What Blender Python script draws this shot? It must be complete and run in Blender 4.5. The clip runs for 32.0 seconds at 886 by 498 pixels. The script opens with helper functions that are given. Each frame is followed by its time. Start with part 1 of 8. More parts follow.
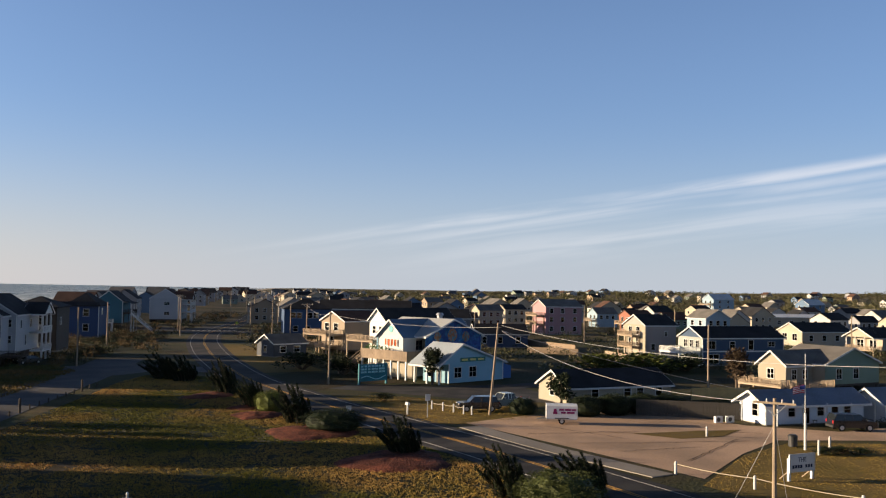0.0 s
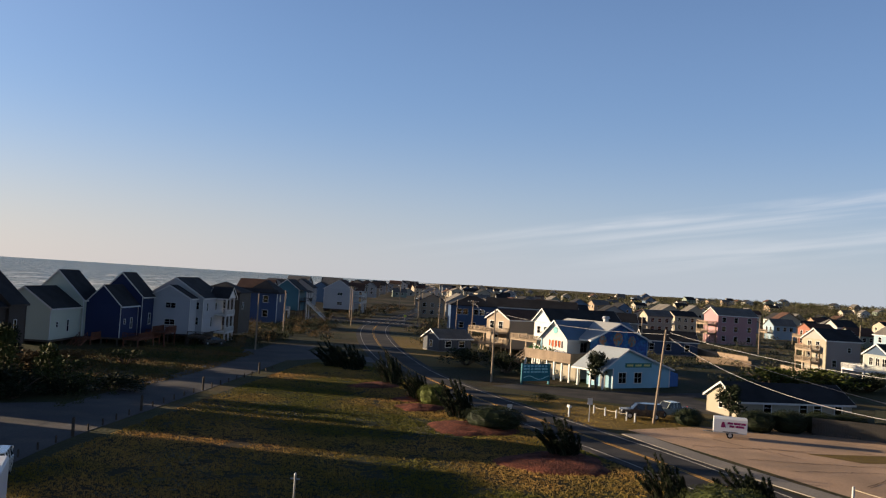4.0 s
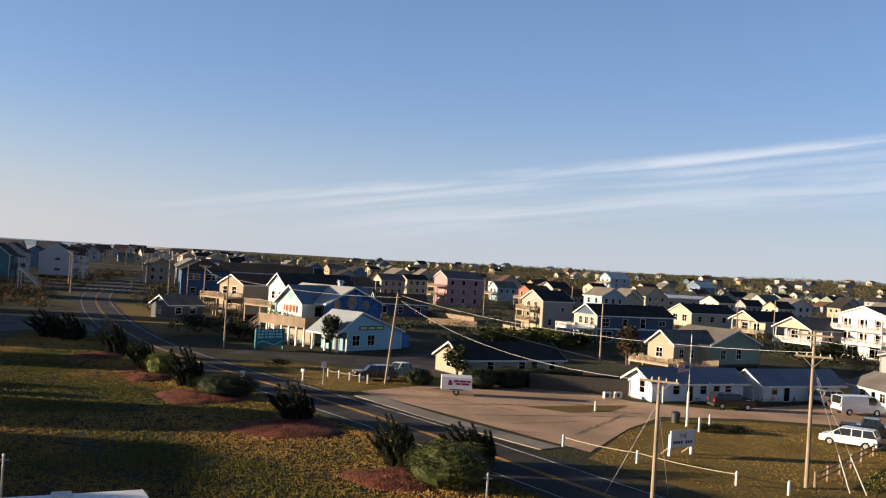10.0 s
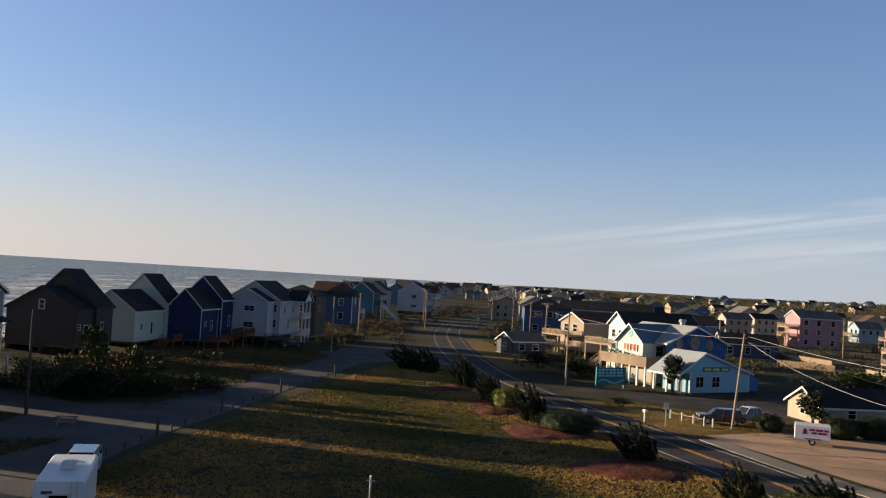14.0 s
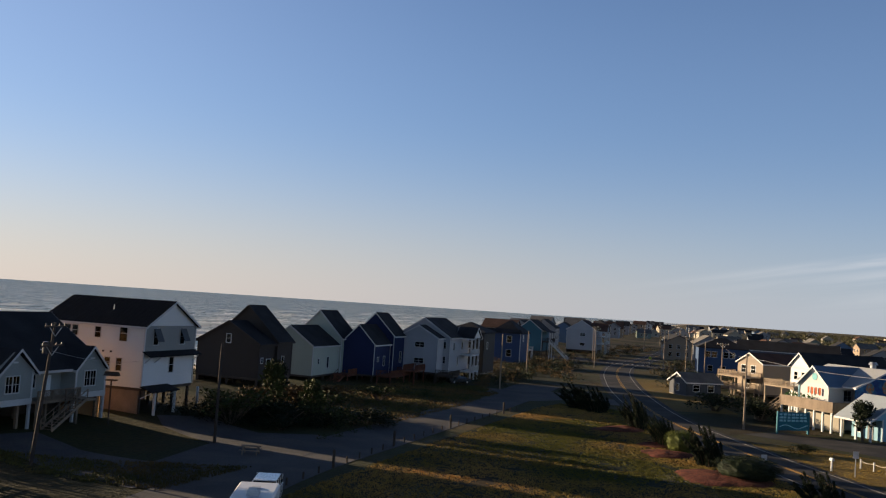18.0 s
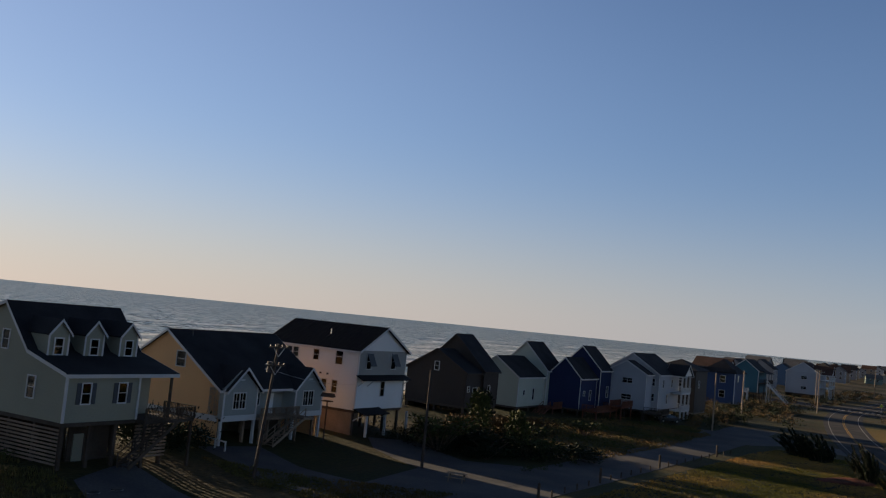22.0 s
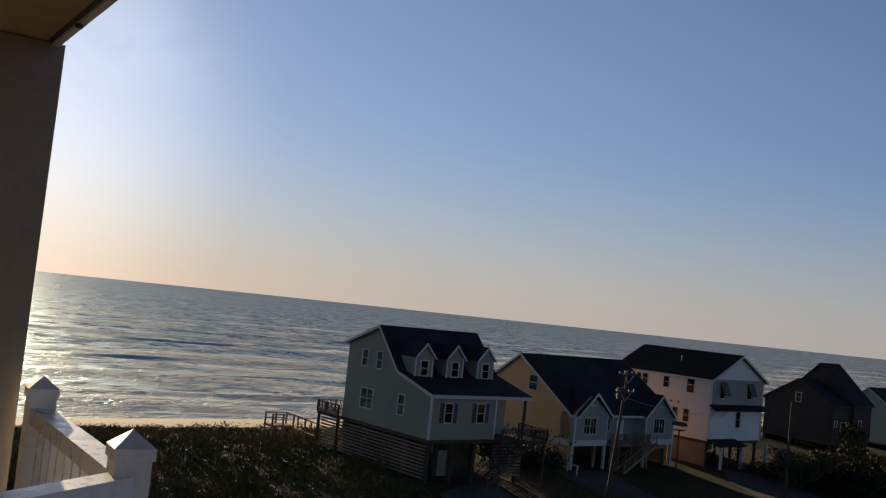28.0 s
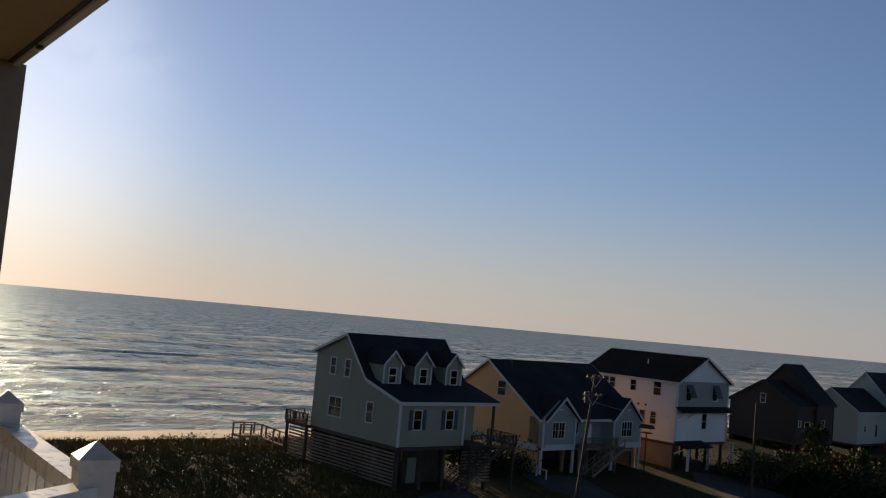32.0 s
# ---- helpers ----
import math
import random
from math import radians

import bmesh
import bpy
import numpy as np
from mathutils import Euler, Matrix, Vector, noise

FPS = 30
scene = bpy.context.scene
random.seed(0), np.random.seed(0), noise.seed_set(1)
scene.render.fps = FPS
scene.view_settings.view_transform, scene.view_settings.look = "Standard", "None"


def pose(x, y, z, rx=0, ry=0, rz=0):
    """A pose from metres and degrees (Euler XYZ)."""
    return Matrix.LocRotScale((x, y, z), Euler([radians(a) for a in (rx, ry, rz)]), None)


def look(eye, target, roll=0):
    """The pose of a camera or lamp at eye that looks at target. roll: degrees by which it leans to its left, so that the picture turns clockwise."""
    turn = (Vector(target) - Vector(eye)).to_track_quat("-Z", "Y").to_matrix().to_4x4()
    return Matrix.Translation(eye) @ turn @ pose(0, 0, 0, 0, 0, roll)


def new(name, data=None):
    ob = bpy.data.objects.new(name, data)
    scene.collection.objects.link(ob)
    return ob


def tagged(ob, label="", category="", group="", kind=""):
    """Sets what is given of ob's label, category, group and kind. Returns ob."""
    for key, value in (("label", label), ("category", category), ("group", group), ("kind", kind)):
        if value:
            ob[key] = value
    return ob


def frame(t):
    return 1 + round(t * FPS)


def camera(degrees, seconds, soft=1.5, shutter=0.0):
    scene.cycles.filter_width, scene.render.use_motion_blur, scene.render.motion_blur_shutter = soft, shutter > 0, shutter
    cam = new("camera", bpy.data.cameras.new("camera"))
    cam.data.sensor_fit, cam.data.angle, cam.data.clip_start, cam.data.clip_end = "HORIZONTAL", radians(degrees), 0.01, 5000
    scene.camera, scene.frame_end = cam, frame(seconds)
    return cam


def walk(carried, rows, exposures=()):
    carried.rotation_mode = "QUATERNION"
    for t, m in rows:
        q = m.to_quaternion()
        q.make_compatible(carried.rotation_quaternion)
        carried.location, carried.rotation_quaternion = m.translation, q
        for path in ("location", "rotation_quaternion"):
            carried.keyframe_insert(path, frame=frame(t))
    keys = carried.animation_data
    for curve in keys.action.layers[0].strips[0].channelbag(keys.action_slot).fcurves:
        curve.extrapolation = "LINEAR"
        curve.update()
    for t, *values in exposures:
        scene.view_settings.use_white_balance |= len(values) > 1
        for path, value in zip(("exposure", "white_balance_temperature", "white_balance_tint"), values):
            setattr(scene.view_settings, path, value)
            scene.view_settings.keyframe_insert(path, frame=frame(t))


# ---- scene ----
# Rows: seconds, eye x y z, heading to the left of +y, pitch, lean
cam = camera(51.2, 32.0, soft=1.2)
PATH = [
    (0, -0.185, 0.455, 14.313, 0.017, 2.454, 1.052),
    (0.5, -0.116, 0.427, 14.379, 3.175, 2.060, 2.607),
    (1, 0.036, 0.408, 14.441, 8.064, 3.321, 2.636),
    (1.5, 0.032, 0.467, 14.446, 10.662, 4.056, 3.119),
    (2, 0.040, 0.425, 14.360, 11.720, 4.274, 3.319),
    (2.5, 0.027, 0.479, 14.399, 11.704, 3.253, 3.485),
    (4.5, -0.072, 0.358, 14.356, 8.761, 1.855, 3.849),
    (5, -0.088, 0.357, 14.435, 5.160, 1.807, 3.640),
    (5.5, -0.062, 0.378, 14.457, 2.933, 1.990, 3.719),
    (6, -0.053, 0.426, 14.441, 1.175, 2.227, 3.807),
    (6.5, -0.010, 0.485, 14.454, -0.377, 2.445, 3.683),
    (7, 0.067, 0.581, 14.476, -1.649, 2.651, 3.557),
    (7.5, 0.144, 0.665, 14.461, -3.462, 3.065, 3.279),
    (8, 0.206, 0.717, 14.449, -5.640, 3.347, 3.102),
    (8.5, 0.223, 0.729, 14.458, -6.953, 3.368, 3.173),
    (9, 0.216, 0.631, 14.418, -7.722, 3.312, 3.048),
    (9.5, 0.117, 0.534, 14.416, -7.294, 1.415, 3.241),
    (10, 0.069, 0.520, 14.400, -5.945, 0.790, 3.544),
    (10.5, 0.093, 0.547, 14.452, -1.171, 0.535, 3.613),
    (11, 0.175, 0.456, 14.454, 3.113, 0.727, 3.586),
    (11.5, 0.148, 0.370, 14.452, 7.323, 0.999, 3.520),
    (12, 0.169, 0.414, 14.431, 9.287, 1.202, 3.447),
    (12.5, 0.127, 0.410, 14.458, 10.934, 1.306, 3.437),
    (13, 0.120, 0.099, 14.499, 12.308, 1.422, 3.502),
    (13.5, 0.066, 0.084, 14.524, 13.709, 1.582, 3.610),
    (14, 0.042, 0.059, 14.535, 14.955, 1.825, 3.464),
    (14.5, 0.007, -0.075, 14.555, 15.875, 2.028, 3.444),
    (16.5, 0.064, -0.291, 14.634, 20.798, 3.170, 3.541),
    (17, 0.083, -0.397, 14.634, 22.329, 3.402, 3.661),
    (17.5, 0.102, -0.438, 14.634, 23.960, 3.432, 3.741),
    (18, 0.108, -0.403, 14.601, 25.450, 3.464, 3.818),
    (18.5, 0.070, -0.323, 14.576, 26.754, 3.514, 3.939),
    (19, 0.079, -0.338, 14.548, 27.896, 3.547, 4.155),
    (19.5, 0.051, -0.329, 14.612, 28.850, 3.488, 4.328),
    (20, 0.005, -0.301, 14.605, 30.221, 3.538, 4.776),
    (20.5, -0.043, -0.234, 14.586, 32.145, 3.374, 5.131),
    (21, -0.147, -0.177, 14.555, 35.019, 3.889, 5.319),
    (21.5, -0.204, -0.180, 14.549, 36.384, 4.296, 5.429),
    (22, -0.232, -0.213, 14.518, 38.342, 4.378, 5.695),
    (22.5, -0.240, -0.218, 14.511, 40.141, 4.393, 5.885),
    (23, -0.215, -0.323, 14.530, 42.384, 4.281, 5.988),
    (23.5, -0.190, -0.325, 14.488, 45.096, 3.862, 6.049),
    (24, -0.161, -0.351, 14.466, 46.683, 3.598, 6.018),
    (24.5, -0.119, -0.397, 14.442, 49.209, 3.062, 6.464),
    (25, -0.119, -0.406, 14.473, 51.504, 2.658, 6.734),
    (25.5, -0.166, -0.473, 14.531, 53.027, 2.504, 6.607),
    (26, -0.173, -0.476, 14.528, 54.369, 2.333, 6.009),
    (26.5, -0.242, -0.466, 14.527, 57.020, 2.146, 6.529),
    (28.5, -0.040, -0.512, 14.559, 59.825, 4.047, 6.015),
    (29, -0.004, -0.523, 14.567, 59.438, 4.845, 6.008),
    (29.5, -0.004, -0.527, 14.567, 59.265, 5.124, 5.922),
    (30, 0.014, -0.527, 14.565, 59.047, 5.207, 5.670),
    (30.5, 0.003, -0.519, 14.559, 58.375, 5.161, 5.322),
    (31, 0.017, -0.519, 14.563, 57.909, 4.889, 5.279),
    (31.5, 0.023, -0.523, 14.562, 57.688, 4.610, 5.098),
    (32, 0.030, -0.524, 14.564, 57.637, 4.368, 5.168),
]


def aim(x, y, z, yaw, pitch, roll):
    a, b = radians(yaw), radians(pitch)
    d = Vector((-math.sin(a) * math.cos(b), math.cos(a) * math.cos(b), math.sin(b)))
    return look((x, y, z), Vector((x, y, z)) + d, roll)


walk(cam, [(r[0], aim(*r[1:])) for r in PATH],
     exposures=[(0, 1.24), (1, 1.32), (2, 1.12), (5, 1.2), (8.5, 1.2), (10, 1.32), (13, 1.2), (20, 0.92), (25, 0.5), (28, 0.45), (32, 0.5)])

# ---- light ----
SUN_AZ, SUN_EL = 88.0, 8.8
world = bpy.data.worlds.new("sky")
scene.world = world
world.use_nodes = True
wn, wl = world.node_tree.nodes, world.node_tree.links
wn.clear()
sky = wn.new("ShaderNodeTexSky")
sky.sky_type, sky.sun_disc = "NISHITA", False
sky.sun_elevation, sky.sun_rotation = radians(SUN_EL), radians(-SUN_AZ)
sky.altitude, sky.air_density, sky.dust_density, sky.ozone_density = 10, 1.0, 0.25, 3.0
bg = wn.new("ShaderNodeBackground")
bg.inputs["Strength"].default_value = 0.05
wout = wn.new("ShaderNodeOutputWorld")
# thin cirrus bands low over the land, by the direction's azimuth and height
tc = wn.new("ShaderNodeTexCoord")
sep = wn.new("ShaderNodeSeparateXYZ")
wl.new(tc.outputs["Generated"], sep.inputs[0])


def wmath(op, a, b=None, c=None):
    n = wn.new("ShaderNodeMath")
    n.operation = op
    for i, v in enumerate((a, b, c)):
        if v is None:
            continue
        if isinstance(v, (int, float)):
            n.inputs[i].default_value = v
        else:
            wl.new(v, n.inputs[i])
    return n.outputs[0]


def wramp(v, lo, hi):
    n = wn.new("ShaderNodeMapRange")
    n.interpolation_type = "SMOOTHSTEP"
    wl.new(v, n.inputs[0])
    n.inputs[1].default_value, n.inputs[2].default_value = lo, hi
    return n.outputs[0]


waz = wmath("ARCTAN2", sep.outputs[0], sep.outputs[1])
# height over a line that climbs to the right, along which the streaks lie
rise = wmath("SUBTRACT", wmath("MULTIPLY", waz, 0.155), wmath("MULTIPLY", wmath("MULTIPLY", waz, waz), 0.04))
over = wmath("SUBTRACT", sep.outputs[2], wmath("ADD", rise, 0.072))
comb = wn.new("ShaderNodeCombineXYZ")
wl.new(wmath("MULTIPLY", waz, 4.0), comb.inputs[0])
wl.new(wmath("MULTIPLY", over, 60.0), comb.inputs[1])
wnoise = wn.new("ShaderNodeTexNoise")
wnoise.inputs["Scale"].default_value, wnoise.inputs["Detail"].default_value, wnoise.inputs["Distortion"].default_value = 1.0, 5.0, 0.5
wl.new(comb.outputs[0], wnoise.inputs["Vector"])


def streak(offset, width, weight):
    gap = wmath("ABSOLUTE", wmath("ADD", wmath("SUBTRACT", over, offset), wmath("MULTIPLY", wmath("SUBTRACT", wnoise.outputs[0], 0.5), 0.012)))
    return wmath("MULTIPLY", wmath("MULTIPLY", wramp(gap, width, 0.0), wramp(wnoise.outputs[0], 0.32, 0.62)), weight)


bands = wmath("MAXIMUM", wmath("MAXIMUM", streak(0.0, 0.009, 0.5), streak(-0.013, 0.008, 0.30)), wmath("MAXIMUM", streak(-0.024, 0.007, 0.22), streak(-0.042, 0.030, 0.26)))
right = wramp(waz, -0.30, 0.16)
cloud = wmath("MULTIPLY", bands, wmath("MULTIPLY", right, wramp(sep.outputs[2], 0.0, 0.05)))
mixc = wn.new("ShaderNodeMix")
mixc.data_type = "RGBA"
wl.new(cloud, mixc.inputs[0])
# the evening air: bluer above, pale warm haze on the horizon
tint = wn.new("ShaderNodeMix")
tint.data_type, tint.blend_type = "RGBA", "MULTIPLY"
tint.inputs[0].default_value = 1.0
wl.new(sky.outputs[0], tint.inputs[6])
tint.inputs[7].default_value = (1.15, 1.15, 1.42, 1)
haze = wn.new("ShaderNodeMix")
haze.data_type = "RGBA"
wl.new(wmath("MULTIPLY", wmath("POWER", wramp(sep.outputs[2], 0.24, -0.02), 1.9), 0.78), haze.inputs[0])
sunv = (-math.sin(radians(SUN_AZ)) * math.cos(radians(SUN_EL)), math.cos(radians(SUN_AZ)) * math.cos(radians(SUN_EL)), math.sin(radians(SUN_EL)))
dotn = wn.new("ShaderNodeVectorMath")
dotn.operation = "DOT_PRODUCT"
wl.new(tc.outputs["Generated"], dotn.inputs[0])
dotn.inputs[1].default_value = sunv
warm = wn.new("ShaderNodeMix")
warm.data_type = "RGBA"
wl.new(wramp(dotn.outputs["Value"], 0.87, -0.03), warm.inputs[0])
warm.inputs[6].default_value, warm.inputs[7].default_value = (6.6, 5.7, 5.0, 1), (4.9, 5.3, 5.9, 1)
wl.new(warm.outputs[2], haze.inputs[7])
wl.new(haze.outputs[2], mixc.inputs[6])
veil = wn.new("ShaderNodeMix")
veil.data_type = "RGBA"
wl.new(wmath("MULTIPLY", wramp(sep.outputs[2], 0.62, 0.05), 0.36), veil.inputs[0])
wl.new(tint.outputs[2], veil.inputs[6])
veil.inputs[7].default_value = (3.2, 4.7, 7.4, 1)
wl.new(veil.outputs[2], haze.inputs[6])
mixc.inputs[7].default_value = (8.2, 8.0, 8.2, 1)
# the glow round the low sun, with patchy lens glare painted in above it
flare = wn.new("ShaderNodeTexNoise")
flare.inputs["Scale"].default_value, flare.inputs["Detail"].default_value, flare.inputs["Distortion"].default_value = 9.0, 4.0, 0.4
wl.new(tc.outputs["Generated"], flare.inputs["Vector"])
flaref = wmath("MULTIPLY", wmath("MULTIPLY", wramp(flare.outputs[0], 0.40, 0.56), wramp(dotn.outputs["Value"], 0.962, 0.984)),
              wramp(sep.outputs[2], 0.17, 0.24))
glow = wmath("ADD", wmath("MULTIPLY", wmath("POWER", wramp(dotn.outputs["Value"], 0.93, 1.0), 3.0), 3.4), wmath("ADD", wmath("MULTIPLY", flaref, 0.9), wmath("MULTIPLY", wmath("POWER", wramp(dotn.outputs["Value"], 0.25, 1.0), 1.5), 0.9)))
# the sky deepens towards the zenith
deep = wmath("SUBTRACT", 1.0, wmath("MULTIPLY", wramp(sep.outputs[2], 0.37, 0.72), 0.84))
glowc = wn.new("ShaderNodeMix")
glowc.data_type, glowc.blend_type = "RGBA", "ADD"
glowc.inputs[0].default_value = 1.0
gcol = wn.new("ShaderNodeVectorMath")
gcol.operation = "SCALE"
gcol.inputs[0].default_value = (1.0, 0.95, 0.88)
wl.new(glow, gcol.inputs["Scale"])
deepc = wn.new("ShaderNodeVectorMath")
deepc.operation = "SCALE"
wl.new(mixc.outputs[2], deepc.inputs[0])
wl.new(deep, deepc.inputs["Scale"])
wl.new(deepc.outputs[0], glowc.inputs[6])
wl.new(gcol.outputs[0], glowc.inputs[7])
wl.new(glowc.outputs[2], bg.inputs["Color"])
wl.new(bg.outputs[0], wout.inputs["Surface"])

sun = new("sun", bpy.data.lights.new("sun", "SUN"))
sun.data.energy, sun.data.angle, sun.data.color = 5.0, radians(0.53), (1.0, 0.77, 0.51)
sa, se = radians(SUN_AZ), radians(SUN_EL)
sun_dir = Vector((-math.sin(sa) * math.cos(se), math.cos(sa) * math.cos(se), math.sin(se)))
sun.matrix_world = look(sun_dir * 300, (0, 0, 0))

# ---- materials ----
MATS = {}


def mat(name, color, rough=0.7, vary=0.12, scale=1.5, fine=18.0, bump=0.15, metal=0.0, second=None, mixlo=0.45, mixhi=0.62,
        lap=0.0, seam=0.0, spread=0.05, coat=0.0, relief=0.05):
    """A surface with two scales of noise, an optional second colour in patches, lapped boards or upright seams in its relief."""
    if name in MATS:
        return MATS[name]
    m = bpy.data.materials.new(name)
    m.use_nodes = True
    n, l = m.node_tree.nodes, m.node_tree.links
    b = n["Principled BSDF"]
    b.inputs["Roughness"].default_value, b.inputs["Metallic"].default_value = rough, metal
    b.inputs["Coat Weight"].default_value = coat
    b.inputs["Specular IOR Level"].default_value = 0.18 if rough >= 0.6 and not metal else 0.5
    t = n.new("ShaderNodeTexCoord")

    def noise_at(s, detail):
        k = n.new("ShaderNodeTexNoise")
        k.inputs["Scale"].default_value, k.inputs["Detail"].default_value = s, detail
        l.new(t.outputs["Object"], k.inputs["Vector"])
        return k.outputs[0]

    def mix(kind, f, a, c):
        k = n.new("ShaderNodeMix")
        k.data_type, k.blend_type = "RGBA", kind
        for i, v in ((0, f), (6, a), (7, c)):
            if isinstance(v, (float, int)):
                k.inputs[i].default_value = v
            elif isinstance(v, tuple):
                k.inputs[i].default_value = (*v, 1)
            else:
                l.new(v, k.inputs[i])
        return k.outputs[2]

    def rng(v, a, c, d=0.0, e=1.0):
        k = n.new("ShaderNodeMapRange")
        l.new(v, k.inputs[0])
        for i, x in enumerate((a, c, d, e)):
            k.inputs[i + 1].default_value = x
        return k.outputs[0]

    big, small = noise_at(scale, 4.0), noise_at(fine, 3.0)
    c = color
    if second:
        c = mix("MIX", rng(big, mixlo, mixhi), color, second)
    dark = tuple(v * (1 - vary) for v in (1, 1, 1))
    lite = tuple(1 + vary for v in (1, 1, 1))
    tone = mix("MIX", rng(small, 0.3, 0.7), dark, lite)
    tone2 = mix("MIX", rng(noise_at(scale * 0.37, 3.0), 0.3, 0.7), dark, lite)
    c = mix("MULTIPLY", 1.0, mix("MULTIPLY", 1.0, c, tone), tone2)
    if spread:
        oi = n.new("ShaderNodeObjectInfo")
        v = rng(oi.outputs["Random"], 0, 1, 1 - spread, 1 + spread)
        k = n.new("ShaderNodeVectorMath")
        k.operation = "SCALE"
        l.new(c, k.inputs[0])
        l.new(v, k.inputs["Scale"])
        c = k.outputs[0]
    l.new(c, b.inputs["Base Color"])
    l.new(rng(small, 0.2, 0.8, max(rough - 0.1, 0.02), min(rough + 0.1, 1)), b.inputs["Roughness"])
    h = small
    if lap or seam:
        s = n.new("ShaderNodeSeparateXYZ")
        l.new(t.outputs["Object"], s.inputs[0])
        k = n.new("ShaderNodeMath")
        k.operation = "FRACT"
        q = n.new("ShaderNodeMath")
        q.operation = "DIVIDE"
        l.new(s.outputs[2 if lap else 0], q.inputs[0])
        q.inputs[1].default_value = lap or seam
        l.new(q.outputs[0], k.inputs[0])
        saw = k.outputs[0]
        if seam:
            saw = rng(saw, 0.0, 0.08, 1.0, 0.0)
        else:
            saw = rng(saw, 0.0, 1.0, 1.0, 0.0)
        a = n.new("ShaderNodeMath")
        a.operation = "MULTIPLY_ADD"
        l.new(small, a.inputs[0])
        a.inputs[1].default_value = 0.15
        l.new(saw, a.inputs[2])
        h = a.outputs[0]
    bp = n.new("ShaderNodeBump")
    bp.inputs["Strength"].default_value, bp.inputs["Distance"].default_value = (0.5 if lap or seam else bump), (0.02 if lap or seam else relief)
    l.new(h, bp.inputs["Height"])
    l.new(bp.outputs[0], b.inputs["Normal"])
    MATS[name] = m
    return m


def glass_mat():
    m = bpy.data.materials.new("window_glass")
    m.use_nodes = True
    b = m.node_tree.nodes["Principled BSDF"]
    b.inputs["Base Color"].default_value = (0.03, 0.035, 0.04, 1)
    b.inputs["Roughness"].default_value = 0.03
    b.inputs["Transmission Weight"].default_value = 1.0
    b.inputs["IOR"].default_value = 1.45
    b.inputs["Specular IOR Level"].default_value = 0.12
    return m


GLASS = glass_mat()
WHITE = mat("white_paint", (0.56, 0.56, 0.545), 0.5, 0.06, 0.8)
RAIL = mat("white_vinyl", (0.78, 0.78, 0.76), 0.3, 0.03, 2.0, bump=0.02)
TRIM = mat("trim_paint", (0.55, 0.55, 0.535), 0.5, 0.08, 0.8)
WOOD = mat("weathered_timber", (0.23, 0.17, 0.12), 0.8, 0.25, 1.2, 22)
WOODL = mat("pale_timber", (0.32, 0.25, 0.18), 0.8, 0.2, 1.2, 22)
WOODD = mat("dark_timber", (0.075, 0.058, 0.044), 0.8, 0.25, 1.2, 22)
POLED = mat("tarred_pole", (0.07, 0.055, 0.045), 0.85, 0.25, 1.0, 14)
POLE = mat("pole_timber", (0.28, 0.22, 0.16), 0.85, 0.25, 1.0, 14)
METAL = mat("grey_metal", (0.45, 0.46, 0.47), 0.4, 0.1, 3, metal=0.8)
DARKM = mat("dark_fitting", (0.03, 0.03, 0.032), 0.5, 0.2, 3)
WIRE = mat("wire", (0.35, 0.35, 0.36), 0.5, 0.1, 3)
ASPHALT = mat("asphalt", (0.030, 0.030, 0.032), 0.9, 0.22, 0.25, 6, bump=0.3, second=(0.055, 0.052, 0.05))
STREET = mat("pale_asphalt", (0.078, 0.077, 0.080), 0.9, 0.2, 0.2, 5, bump=0.3, second=(0.105, 0.098, 0.094))
CONC = mat("concrete", (0.22, 0.20, 0.175), 0.9, 0.15, 0.4, 6)
LOT = mat("worn_lot_paving", (0.46, 0.315, 0.215), 0.95, 0.22, 0.10, 7, bump=0.5, second=(0.33, 0.235, 0.165), relief=0.04)
SAND = mat("sand", (0.50, 0.43, 0.33), 0.95, 0.12, 0.3, 5)
MULCH = mat("red_mulch", (0.115, 0.036, 0.021), 0.95, 0.55, 1.5, 5, bump=0.8, relief=0.15)
LINEW = mat("white_line", (0.33, 0.32, 0.30), 0.8, 0.3, 1.0, 9)
LINEY = mat("yellow_line", (0.42, 0.24, 0.05), 0.8, 0.25, 1.0, 9)
LAWN = mat("lawn", (0.017, 0.023, 0.007), 0.95, 0.22, 0.05, 5.0, bump=0.8, second=(0.045, 0.030, 0.010), mixlo=0.44, mixhi=0.62, relief=0.12)
LAWN_DRY = mat("dry_lawn", (0.17, 0.115, 0.030), 0.95, 0.2, 0.08, 5.0, bump=0.6, second=(0.13, 0.095, 0.020), mixlo=0.42, mixhi=0.66, relief=0.12)
SCRUB = mat("scrub_ground", (0.040, 0.042, 0.013), 0.95, 0.35, 0.07, 2.4, bump=0.6, second=(0.070, 0.052, 0.020), mixlo=0.45, mixhi=0.65, relief=0.2)
